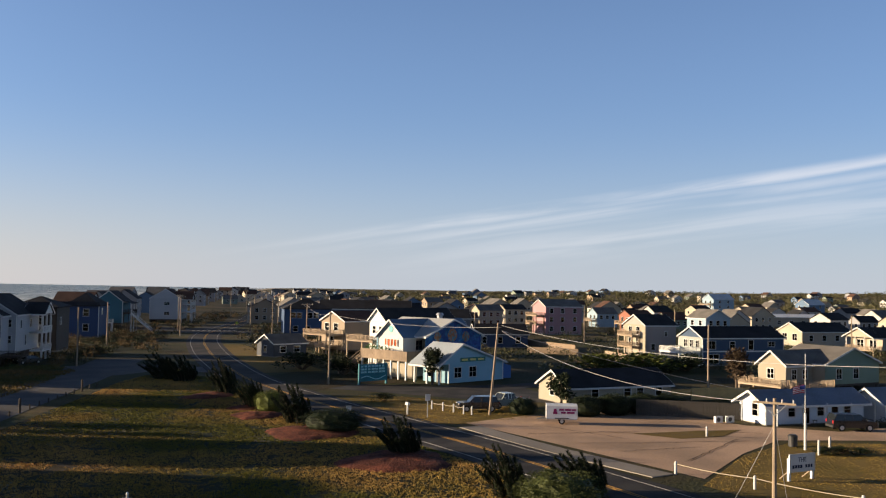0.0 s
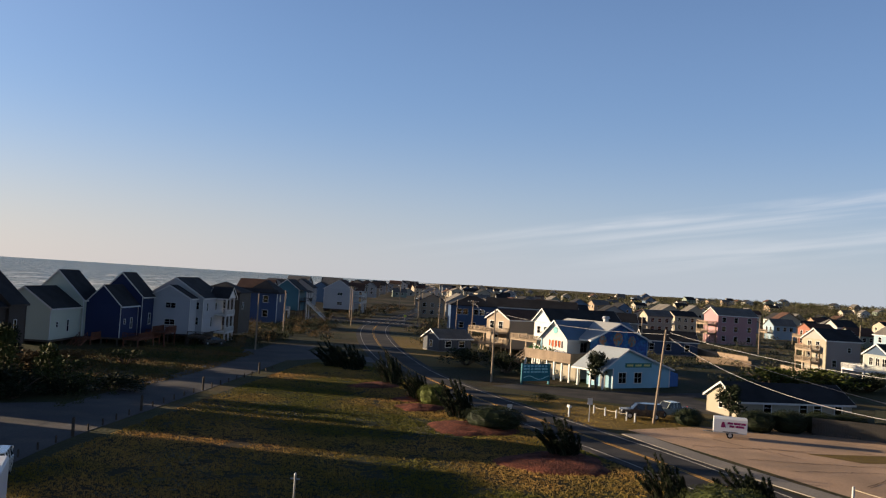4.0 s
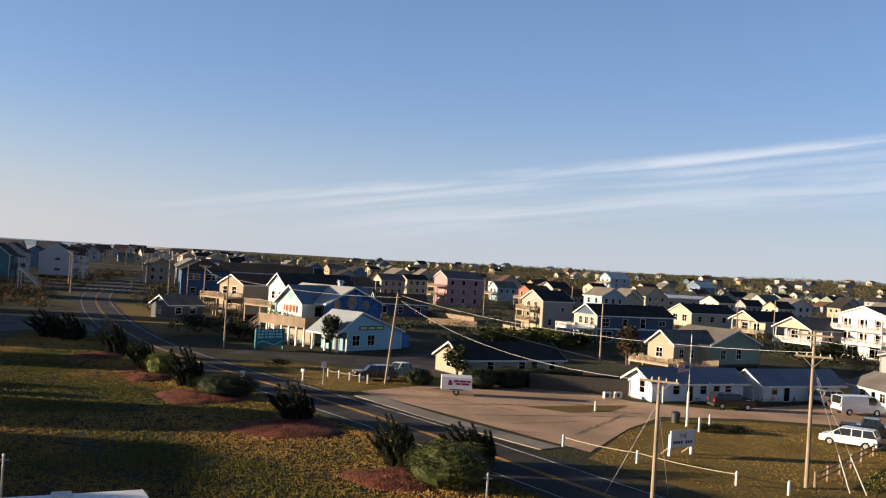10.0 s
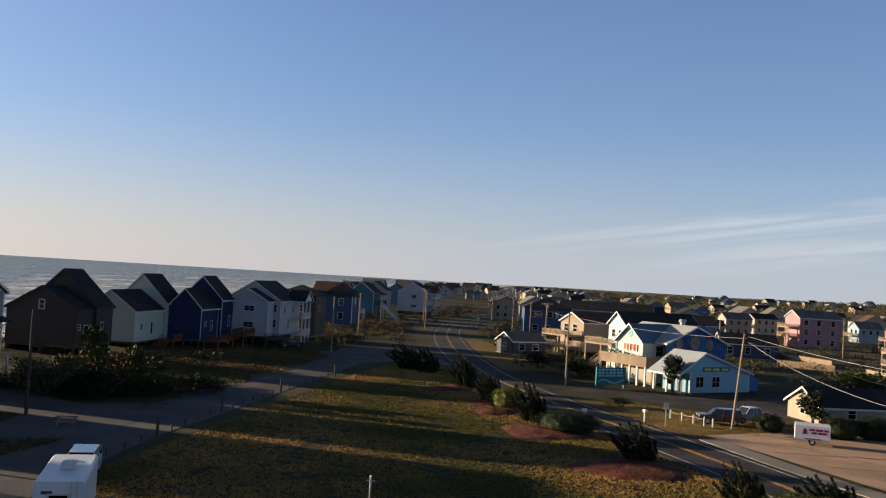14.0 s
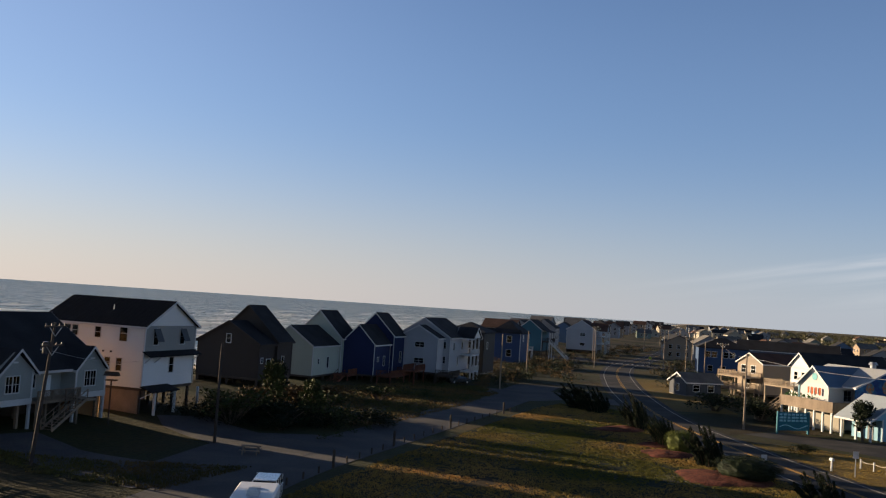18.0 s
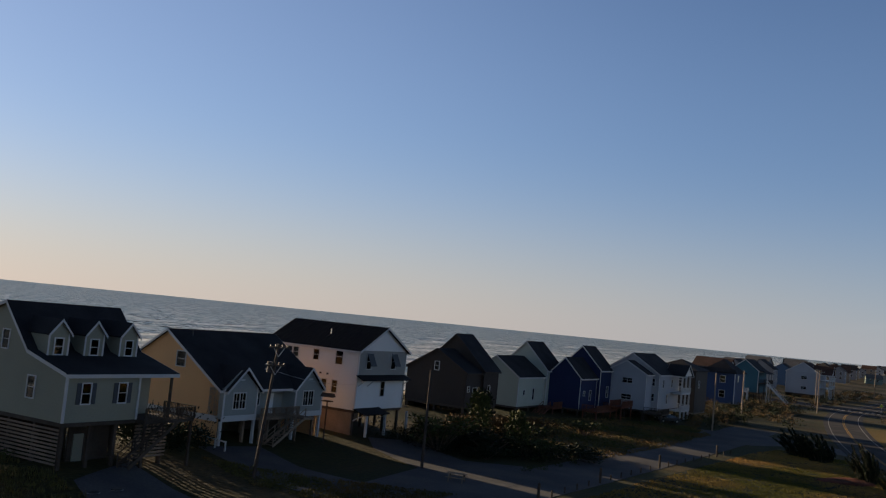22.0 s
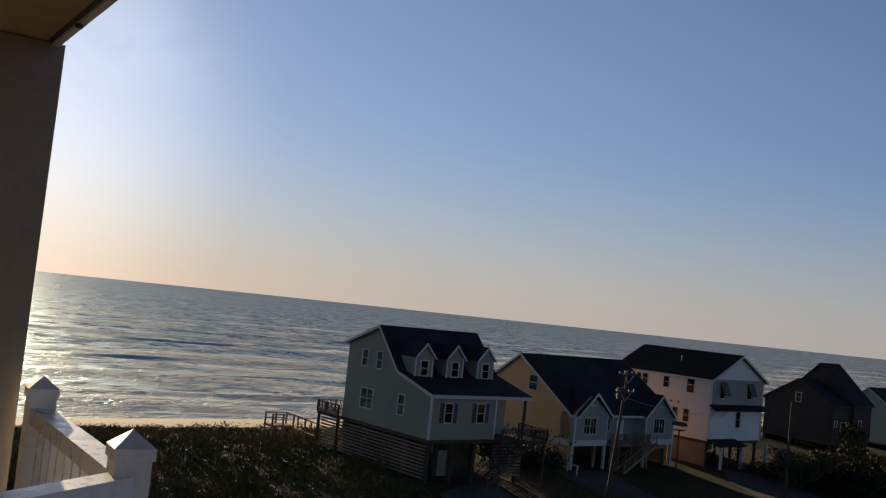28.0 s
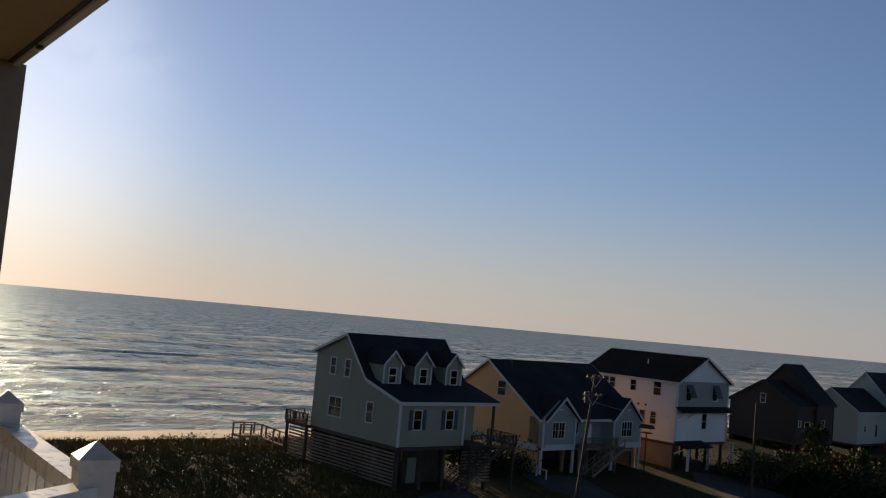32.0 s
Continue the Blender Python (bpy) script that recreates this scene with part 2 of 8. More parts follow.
def drier_inland(m, color):
    """Turns a ground cover to a dry colour beyond the restaurant, patch by patch."""
    n, l = m.node_tree.nodes, m.node_tree.links
    base = n["Principled BSDF"].inputs["Base Color"]
    old = base.links[0].from_socket
    t, sp_, ns = n.new("ShaderNodeTexCoord"), n.new("ShaderNodeSeparateXYZ"), n.new("ShaderNodeTexNoise")
    l.new(t.outputs["Object"], sp_.inputs[0])
    l.new(t.outputs["Object"], ns.inputs["Vector"])
    ns.inputs["Scale"].default_value, ns.inputs["Detail"].default_value = 0.03, 6.0
    r = n.new("ShaderNodeMapRange")
    l.new(sp_.outputs[1], r.inputs[0])
    r.inputs[1].default_value, r.inputs[2].default_value = 210, 420
    q = n.new("ShaderNodeMapRange")
    l.new(ns.outputs[0], q.inputs[0])
    q.inputs[1].default_value, q.inputs[2].default_value = 0.35, 0.6
    k = n.new("ShaderNodeMath")
    k.operation = "MULTIPLY"
    l.new(r.outputs[0], k.inputs[0])
    l.new(q.outputs[0], k.inputs[1])
    x = n.new("ShaderNodeMix")
    x.data_type = "RGBA"
    l.new(k.outputs[0], x.inputs[0])
    l.new(old, x.inputs[6])
    x.inputs[7].default_value = (*color, 1)
    l.new(x.outputs[2], base)


drier_inland(SCRUB, (0.12, 0.095, 0.052))
SHINGLE_DK = mat("charcoal_shingles", (0.028, 0.028, 0.031), 0.9, 0.25, 1.0, 9, lap=0.14)
SHINGLE_GY = mat("grey_shingles", (0.15, 0.14, 0.13), 0.9, 0.2, 1.0, 9, lap=0.14)
SHINGLE_BR = mat("brown_shingles", (0.10, 0.055, 0.04), 0.9, 0.2, 1.0, 9, lap=0.14)
METAL_DK = mat("dark_seamed_metal_roof", (0.010, 0.010, 0.012), 0.75, 0.1, 0.6, seam=0.45)
METAL_BL = mat("blue_seamed_metal_roof", (0.10, 0.16, 0.24), 0.4, 0.12, 0.6, seam=0.45)
METAL_WH = mat("white_metal_roof", (0.60, 0.62, 0.64), 0.45, 0.12, 0.5, seam=0.5)


def siding(name, c, lap=0.16):
    return mat(name + "_siding", c, 0.65, 0.07, 0.5, 9, lap=lap)


# ---- shapes ----
class Shape:
    def __init__(self):
        self.v, self.f = [], []

    def add(self, vs, fs, m=None):
        k = len(self.v)
        self.v += [tuple(m @ Vector(p)) if m else tuple(p) for p in vs]
        self.f += [tuple(i + k for i in q) for q in fs]
        return self

    def box(self, x0, y0, z0, x1, y1, z1, m=None):
        vs = [(x, y, z) for z in (z0, z1) for y in (y0, y1) for x in (x0, x1)]
        return self.add(vs, [(0, 2, 3, 1), (4, 5, 7, 6), (0, 1, 5, 4), (2, 6, 7, 3), (0, 4, 6, 2), (1, 3, 7, 5)], m)

    def extrude(self, pts, vec, m=None):
        n = len(pts)
        vs = [tuple(p) for p in pts] + [tuple(Vector(p) + Vector(vec)) for p in pts]
        fs = [tuple(range(n - 1, -1, -1)), tuple(range(n, 2 * n))] + [(i, (i + 1) % n, n + (i + 1) % n, n + i) for i in range(n)]
        return self.add(vs, fs, m)

    def bar(self, a, b, w, h=None):
        a, b = Vector(a), Vector(b)
        d = b - a
        q = d.to_track_quat("X", "Z").to_matrix().to_4x4()
        h = h or w
        return self.box(0, -w / 2, -h / 2, d.length, w / 2, h / 2, Matrix.Translation(a) @ q)

    def tube(self, a, b, r0, r1=None, n=8):
        a, b = Vector(a), Vector(b)
        r1 = r0 if r1 is None else r1
        q = (b - a).to_track_quat("Z", "Y").to_matrix()
        vs = []
        for c, r in ((a, r0), (b, r1)):
            vs += [c + q @ Vector((r * math.cos(2 * math.pi * i / n), r * math.sin(2 * math.pi * i / n), 0)) for i in range(n)]
        fs = [(i, (i + 1) % n, n + (i + 1) % n, n + i) for i in range(n)] + [tuple(range(n - 1, -1, -1)), tuple(range(n, 2 * n))]
        return self.add(vs, fs)

    def mesh(self, name, material, smooth=False):
        me = bpy.data.meshes.new(name)
        me.from_pydata(self.v, [], self.f)
        if len(self.f) < 4000:
            bm = bmesh.new()
            bm.from_mesh(me)
            bmesh.ops.recalc_face_normals(bm, faces=bm.faces)
            bmesh.ops.remove_doubles(bm, verts=bm.verts, dist=1e-4)
            bm.to_mesh(me)
            bm.free()
        if smooth:
            me.polygons.foreach_set("use_smooth", [True] * len(me.polygons))
        me.materials.append(material)
        return me


def part(name, shape, material, parent=None, label="", m=None, smooth=False):
    """One mesh object, under a thing or a part."""
    me = shape if isinstance(shape, bpy.types.Mesh) else shape.mesh(name, material, smooth)
    ob = new(name, me)
    ob.parent = parent
    if m is not None:
        ob.matrix_basis = m
    if label:
        tagged(ob, label)
    return ob


def thing(name, label, category, m, group="", kind=""):
    ob = tagged(new(name), label, category, group, kind)
    ob.matrix_basis = m
    return ob


# ---- lie of the land ----
def shore(x, y):
    """Metres inland of the line of the street, along the way to the sea negative."""
    return x + 0.16 * y


def smooth(a, b, v):
    v = min(max((v - a) / (b - a), 0), 1)
    return v * v * (3 - 2 * v)


def land(x, y):
    s = shore(x, y)
    h = float(np.interp(s, (-135, -112, -106, -100, -90, -80, -72, -60, -50), (-4.2, -2.4, -1.75, -1.15, -0.2, 0.8, 1.25, 0.6, 0.0)))
    h += 0.75 * smooth(-48, -57, s) * smooth(-72, -62, s) * math.exp(-((y - 36) / 13) ** 2)
    if -100 < s < -64:
        h += 0.35 * smooth(-64, -76, s) * smooth(-100, -88, s) * noise.noise((x * 0.09, y * 0.09, 0))
    d = math.hypot(x, y)
    if y > 0 and d > 500:
        az = math.degrees(math.atan2(x, y))
        h += smooth(700, 1500, d) * (4 + 17 * smooth(-6, 30, az)) * (0.8 + 0.35 * noise.noise((x * 0.003, y * 0.003, 5)))
        h *= smooth(-115, 60, s) if s < 60 else 1
        if s < -112:
            h = -4.2
    return h


def axis_steps(lo, hi, fine_lo, fine_hi, step, grow):
    mid = list(np.arange(fine_lo, fine_hi + 0.1, step))
    a, d = [], step
    v = fine_lo
    while v > lo:
        d *= grow
        v -= d
        a.append(v)
    b, d = [], step
    v = fine_hi
    while v < hi:
        d *= grow
        v += d
        b.append(v)
    return a[::-1] + mid + b


gx, gy = axis_steps(-4900, 4900, -125, 130, 2.5, 1.12), axis_steps(-4900, 4900, -20, 200, 2.5, 1.12)
gs = Shape()
gs.v = [(x, y, land(x, y)) for y in gy for x in gx]
nx = len(gx)
gs.f = [(j * nx + i, j * nx + i + 1, (j + 1) * nx + i + 1, (j + 1) * nx + i) for j in range(len(gy) - 1) for i in range(nx - 1)]
part("ground", gs, SCRUB, smooth=True)
tagged(bpy.data.objects["ground"], "sandy coastal ground with scrub and dry grass", "ground", kind="structure")


def patch(name, pts, material, label, z=0.02, category="ground"):
    """A sheet that lies on the ground, from its outline, cut along the ground's own grid."""
    bm = bmesh.new()
    bm.faces.new([bm.verts.new((x, y, 0)) for x, y in pts])
    for i in (0, 1):
        lo, hi = min(p[i] for p in pts), max(p[i] for p in pts)
        k0 = (-125, -20)[i]
        v = k0 + 2.5 * math.ceil((lo - k0) / 2.5)
        while v < hi:
            co, no = [0, 0, 0], [0, 0, 0]
            co[i], no[i] = v, 1
            bmesh.ops.bisect_plane(bm, geom=bm.verts[:] + bm.edges[:] + bm.faces[:], plane_co=co, plane_no=no)
            v += 2.5
    for v in bm.verts:
        v.co.z = land(v.co.x, v.co.y) + z
    bmesh.ops.recalc_face_normals(bm, faces=bm.faces)
    me = bpy.data.meshes.new(name)
    bm.to_mesh(me)
    bm.free()
    if me.polygons[0].normal.z < 0:
        me.flip_normals()
    me.materials.append(material)
    return tagged(part(name, me, None), label, category, kind="structure")


def curve_pts(pts, n=6):
    """A smooth run through the given points."""
    out = []
    p = [Vector((*q, 0)) for q in pts]
    p = [2 * p[0] - p[1]] + p + [2 * p[-1] - p[-2]]
    for i in range(1, len(p) - 2):
        for k in range(n):
            t = k / n
            a, b, c, d = p[i - 1:i + 3]
            out.append(0.5 * ((2 * b) + (c - a) * t + (2 * a - 5 * b + 4 * c - d) * t * t + (3 * b - a - 3 * c + d) * t ** 3))
    return out + [p[-2]]


def strip(name, line, off0, off1, z, material, label="", dashes=None):
    """A band along a line, from off0 to off1 metres to its right."""
    s = Shape()
    run = 0.0
    sides = []
    for i, q in enumerate(line):
        d = (line[min(i + 1, len(line) - 1)] - line[max(i - 1, 0)]).normalized()
        r = Vector((d.y, -d.x, 0))
        sides.append((q + r * off0, q + r * off1))
    for (a, b), (c, d) in zip(sides, sides[1:]):
        s.extrude([(v.x, v.y, land(v.x, v.y) + z - 0.1) for v in (a, b, d, c)], (0, 0, 0.1))
    ob = part(name, s, material)
    return tagged(ob, label, "road", kind="structure") if label else ob


ROAD = curve_pts([(60, -25), (34, 28), (17, 60), (5.2, 82), (-4, 97), (-17, 118), (-29.5, 142), (-43, 178), (-52, 206), (-60.5, 236), (-68, 270), (-71.5, 300), (-75, 335), (-86, 420), (-117, 590), (-195, 950), (-380, 1800)])
strip("road", ROAD, -4.3, 4.2, 0.04, ASPHALT, "two-lane asphalt beach road with worn lane lines")
strip("road_line_yellow", ROAD, -0.22, -0.10, 0.05, LINEY, "yellow centre line on the beach road")
strip("road_line_yellow", ROAD, 0.10, 0.22, 0.05, LINEY, "yellow centre line on the beach road")
strip("road_line_white", ROAD, -3.3, -3.18, 0.05, LINEW, "white edge line on the beach road")
strip("road_line_white", ROAD, 3.18, 3.3, 0.05, LINEW, "white edge line on the beach road")
WALK = curve_pts([(17.3, 73.3), (13.2, 79.4), (9.6, 85.0), (6.0, 91.4), (2.9, 97.2)])
strip("pavement", WALK, -1.2, 1.2, 0.07, CONC, "pale concrete pavement strip beside the lot")
SIDE = curve_pts([(-22, -10), (-36, 30), (-44.5, 62), (-47.5, 85), (-50, 106), (-53.5, 134), (-56, 152), (-60, 175)])
strip("street", SIDE, -4.6, 3.8, 0.035, STREET, "pale asphalt side street behind the lawn")
patch("street_junction", [(-64, 158), (-58, 141), (-50, 144), (-47, 152), (-31, 151), (-36, 160), (-55, 164)], STREET, "pale paved mouth of the side street", 0.03, "road")
patch("street_junction", [(-66, 268), (-62, 272), (-45, 284), (-30, 288), (-30, 296), (-50, 295), (-66, 300), (-70, 318), (-78, 318), (-80, 303), (-100, 306), (-104, 288), (-82, 282), (-76, 274)], ASPHALT, "wide asphalt junction on the beach road", 0.03, "road")
for k in range(9):
    part("crosswalk_bar", Shape().extrude([(-76.5 + 1.5 * k, 283.4 + 0.35 * k, 0.075), (-75.7 + 1.5 * k, 283.6 + 0.35 * k, 0.075), (-76.1 + 1.5 * k, 286.4 + 0.35 * k, 0.075), (-76.9 + 1.5 * k, 286.2 + 0.35 * k, 0.075)], (0, 0, 0.012)), LINEW, bpy.data.objects["road"])
patch("lawn", [(19.2, 94.5), (23.5, 91.8), (28, 93.6), (31.5, 98.5), (26.5, 97.2)], LAWN_DRY, "tongue of dry grass on the lot", 0.045, "lawn")
patch("parking_lot", [(2.5, 100), (10, 88.6), (20.3, 72.5), (27, 84), (33, 92), (43, 93), (60, 90), (72, 96), (74, 112), (58, 107), (42, 98.5), (33, 102), (27, 112), (18, 111), (10, 107)], LOT, "worn brown paved parking lot", 0.025, "parking lot")
patch("parking_lot", [(-16, 131), (-6, 126), (6, 120), (14, 119), (16, 124), (12, 136), (20, 142), (20, 150), (10, 141), (-2, 136), (-12, 138)], ASPHALT, "grey asphalt forecourt of the blue restaurant", 0.025, "parking lot")
patch("driveway", [(-70, 54.5), (-58.7, 52.6), (-48, 51.2), (-43, 58), (-45.5, 64), (-47, 72), (-48.5, 80), (-53, 84), (-57, 71), (-54, 60), (-61.4, 59.3), (-69, 61.3)], STREET, "grey paved drive before the tan house", 0.05, "driveway")
patch("driveway", [(-64, 43.5), (-60, 36.5), (-53, 34.5), (-38, 29), (-40, 40), (-49.7, 42.5)], STREET, "grey paved drive of the dormered house", 0.06, "driveway")
patch("driveway", [(-53, 84), (-57, 71), (-66, 74.5), (-71, 79), (-68, 84), (-58, 80)], STREET, "grey paved drive of the white house", 0.055, "driveway")
patch("lawn", [(-37.5, 58), (-42.5, 92), (-46.5, 134), (-46, 145), (-33, 144), (-18, 112), (-8, 95), (0.5, 81), (12.5, 60), (28, 30), (20, 8), (-20, 12)], LAWN, "mown lawn, green and brown, crossed by long shadows", 0.02, "lawn")
patch("lawn", [(19.5, 70), (27, 83.5), (34, 91), (45, 91), (60, 86), (70, 70), (60, 50), (36, 38)], LAWN_DRY, "dry mown grass in front of the motel", 0.022, "lawn")
patch("lawn", [(-9.5, 112), (-1, 99), (3, 99.5), (12, 106.5), (14, 111), (4, 118.5), (-8, 124), (-14, 121)], LAWN_DRY, "grass verge with a rope fence", 0.022, "lawn")
patch("lawn", [(-18, 126), (-28, 147), (-24, 156), (-8, 150), (-4, 141), (-13, 138)], LAWN, "grass round the restaurant sign", 0.022, "lawn")
patch("lawn", [(-30, 152), (-37, 168), (-45, 192), (-54, 222), (-48, 224), (-38, 200), (-28, 178), (-20, 158)], LAWN_DRY, "rough grass verge beside the curving road", 0.022, "lawn")
patch("lawn", [(42, 130), (46, 158), (80, 150), (96, 130), (90, 118), (60, 122)], LAWN, "grass behind the motel", 0.022, "lawn")

# ---- sea ----
# metres out from the waterline, phase along the shore, width of the white wash
BREAKERS = ((30, 3.1, 6.0), (78, 0.0, 8.0), (142, 1.7, 9.0))


def sea_mat():
    m = bpy.data.materials.new("sea_water")
    m.use_nodes = True
    n, l = m.node_tree.nodes, m.node_tree.links
    b = n["Principled BSDF"]
    b.inputs["Roughness"].default_value, b.inputs["IOR"].default_value = 0.16, 1.33
    t = n.new("ShaderNodeTexCoord")
    mp = n.new("ShaderNodeMapping")
    mp.inputs["Rotation"].default_value = (0, 0, radians(-9))
    l.new(t.outputs["Object"], mp.inputs[0])

    def tex(sx, sy, detail, dist=0.0):
        k = n.new("ShaderNodeVectorMath")
        k.operation = "MULTIPLY"
        k.inputs[1].default_value = (sx, sy, 1)
        l.new(mp.outputs[0], k.inputs[0])
        q = n.new("ShaderNodeTexNoise")
        q.inputs["Scale"].default_value, q.inputs["Detail"].default_value, q.inputs["Distortion"].default_value = 1.0, detail, dist
        l.new(k.outputs[0], q.inputs["Vector"])
        return q.outputs[0]

    def rng(v, a, c, d=0.0, e=1.0):
        k = n.new("ShaderNodeMapRange")
        l.new(v, k.inputs[0])
        for i, x in enumerate((a, c, d, e)):
            k.inputs[i + 1].default_value = x
        return k.outputs[0]

    def mth(op, a, c):
        k = n.new("ShaderNodeMath")
        k.operation = op
        for i, v in enumerate((a, c)):
            if isinstance(v, (int, float)):
                k.inputs[i].default_value = v
            else:
                l.new(v, k.inputs[i])
        return k.outputs[0]

    s = n.new("ShaderNodeSeparateXYZ")
    l.new(mp.outputs[0], s.inputs[0])
    near = rng(s.outputs[0], -330, -110, 0, 1)
    caps = mth("MAXIMUM", rng(tex(0.20, 0.10, 6, 1.0), 0.585, 0.615), mth("MAXIMUM", rng(tex(0.075, 0.05, 6, 0.8), 0.595, 0.62), rng(tex(0.55, 0.28, 4, 0.8), 0.63, 0.66)))

    def along(freq, seed, cross=0.0):
        k = n.new("ShaderNodeVectorMath")
        k.operation = "MULTIPLY_ADD"
        k.inputs[1].default_value, k.inputs[2].default_value = (cross, freq, 0), (seed * 3.7, seed * 7.3, seed * 1.9)
        l.new(mp.outputs[0], k.inputs[0])
        q = n.new("ShaderNodeTexNoise")
        q.inputs["Scale"].default_value, q.inputs["Detail"].default_value = 1.0, 3.0
        l.new(k.outputs[0], q.inputs["Vector"])
        return q.outputs[0]

    # long breakers parallel to the beach: a sharp seaward edge and a wash that thins towards the sand
    surf = mth("MULTIPLY", rng(mth("ADD", tex(0.10, 0.018, 5, 0.5), rng(s.outputs[1], 120, 420, 0.0, 0.08)), 0.52, 0.59), near)
    for b0, run, seed in ((9, 10, 1), (22, 14, 2), (44, 16, 3), (72, 20, 4), (104, 22, 5), (140, 26, 6), (168, 20, 7), (230, 20, 8), (300, 22, 9)):
        u = mth("ADD", mth("ADD", s.outputs[0], 105.2 + b0), mth("MULTIPLY", mth("SUBTRACT", along(0.02, seed, 0.01), 0.5), 46.0))
        body = mth("MULTIPLY", rng(u, -1.0, 0.5), rng(u, run, 3.0))
        surf = mth("MAXIMUM", surf, mth("MULTIPLY", body, rng(along(0.016, seed + 20), 0.40, 0.50)))
    for b0, phase, run in BREAKERS:
        wob = mth("MULTIPLY", mth("SINE", mth("ADD", mth("MULTIPLY", s.outputs[1], 0.022), phase), 0), 6.0)
        u = mth("ADD", mth("ADD", s.outputs[0], 105.2 + b0), wob)
        body = mth("MULTIPLY", rng(u, -2.2, -0.8), rng(u, run, 0.0))
        surf = mth("MAXIMUM", surf, mth("MULTIPLY", body, rng(along(0.03, phase + 40), 0.40, 0.48)))
    lace = rng(tex(0.5, 0.3, 6, 1.0), 0.34, 0.50)
    foam = mth("MULTIPLY", mth("MAXIMUM", mth("MULTIPLY", caps, 0.85), surf), lace)
    chop = rng(tex(0.22, 0.13, 6, 0.8), 0.41, 0.59)
    streak = mth("MULTIPLY", mth("ADD", rng(tex(0.035, 0.014, 5, 0.5), 0.38, 0.62), mth("MULTIPLY", chop, 2.0)), 0.334)
    wash = rng(s.outputs[0], -118, -108, 0, 1)
    foam = mth("MAXIMUM", foam, mth("MULTIPLY", wash, rng(tex(0.4, 0.08, 5, 0.5), 0.35, 0.55)))
    mx = n.new("ShaderNodeMix")
    mx.data_type = "RGBA"
    l.new(foam, mx.inputs[0])
    water = n.new("ShaderNodeMix")
    water.data_type = "RGBA"
    l.new(mth("ADD", streak, mth("MULTIPLY", near, mth("MULTIPLY", rng(tex(0.12, 0.03, 6, 0.8), 0.42, 0.60), 0.9))), water.inputs[0])
    water.inputs[6].default_value, water.inputs[7].default_value = (0.008, 0.026, 0.029, 1), (0.10, 0.150, 0.152, 1)
    l.new(water.outputs[2], mx.inputs[6])
    mx.inputs[7].default_value = (0.92, 0.93, 0.92, 1)
    l.new(mx.outputs[2], b.inputs["Base Color"])
    froth = mth("MULTIPLY", foam, tex(1.5, 0.8, 4, 0.3))
    hgt = mth("ADD", mth("MULTIPLY", froth, 0.6), mth("ADD", mth("MULTIPLY", tex(0.35, 0.2, 6, 0.4), 1.0), mth("MULTIPLY", tex(1.4, 0.9, 4), 0.35)))
    bp = n.new("ShaderNodeBump")
    bp.inputs["Strength"].default_value, bp.inputs["Distance"].default_value = 1.0, 0.7
    l.new(hgt, bp.inputs["Height"])
    # the water's own colour and froth below, the sky's reflection over it
    b.inputs["Specular IOR Level"].default_value, b.inputs["Roughness"].default_value = 0.0, 1.0
    gl = n.new("ShaderNodeBsdfGlossy")
    gl.inputs["Color"].default_value = (0.68, 0.80, 0.84, 1)
    l.new(mth("ADD", rng(foam, 0, 1, 0.26, 0.5), mth("MULTIPLY", chop, 0.2)), gl.inputs["Roughness"])
    l.new(bp.outputs[0], gl.inputs["Normal"])
    fb = n.new("ShaderNodeBump")
    fb.inputs["Strength"].default_value, fb.inputs["Distance"].default_value = 1.0, 1.1
    l.new(froth, fb.inputs["Height"])
    l.new(fb.outputs[0], b.inputs["Normal"])
    ms = n.new("ShaderNodeMixShader")
    l.new(mth("MULTIPLY", rng(foam, 0, 1, 0.42, 0.03), rng(chop, 0, 1, 0.6, 1.55)), ms.inputs[0])
    l.new(b.outputs[0], ms.inputs[1])
    l.new(gl.outputs[0], ms.inputs[2])
    l.new(ms.outputs[0], n["Material Output"].inputs["Surface"])
    return m


# rows parallel to the shore, swells as real relief near the beach
ss = Shape()
off = [0]
d = 1.2
while off[-1] < 4300:
    off.append(off[-1] + d)
    d = d if off[-1] < 300 else d * 1.08
ys = axis_steps(-3500, 4800, -40, 320, 5, 1.13)
for o in off:
    for y in ys:
        x = -106.5 - 0.16 * y - o
        amp = 0.9 * smooth(0, 25, o) * smooth(400, 120, o)
        ph = 0.165 * o + 2.2 * noise.noise((y * 0.006, o * 0.004, 2)) + 1.0 * noise.noise((y * 0.02, o * 0.01, 7))
        crest = (0.5 + 0.5 * math.sin(ph)) ** 3
        yr = 1.0127 * y + 16.66 + 0.1564 * o
        roll = sum((0.34 + 0.002 * b0) * math.exp(-((b0 - 0.988 * o + 6 * math.sin(0.022 * yr + ph0) + 0.4) / 2.4) ** 2) for b0, ph0, _ in BREAKERS) * smooth(-0.15, 0.25, noise.noise((y * 0.022, 3, o * 0.02))) * 1.2
        ss.v.append((x, y, roll - 2.0 + amp * crest * (0.6 + 0.6 * noise.noise((y * 0.015, o * 0.03, 4))) + 0.25 * smooth(0, 6, o) - 0.25))
ny = len(ys)
ss.f = [(i * ny + j, i * ny + j + 1, (i + 1) * ny + j + 1, (i + 1) * ny + j) for i in range(len(off) - 1) for j in range(ny - 1)]
sea_me = ss.mesh("sea", sea_mat(), True)
tagged(part("sea", sea_me, None), "grey-green sea with white caps and lines of surf", "sea", kind="structure")
beach = Shape()
rows_s = [-93, -96, -100, -103, -106, -109, -112]
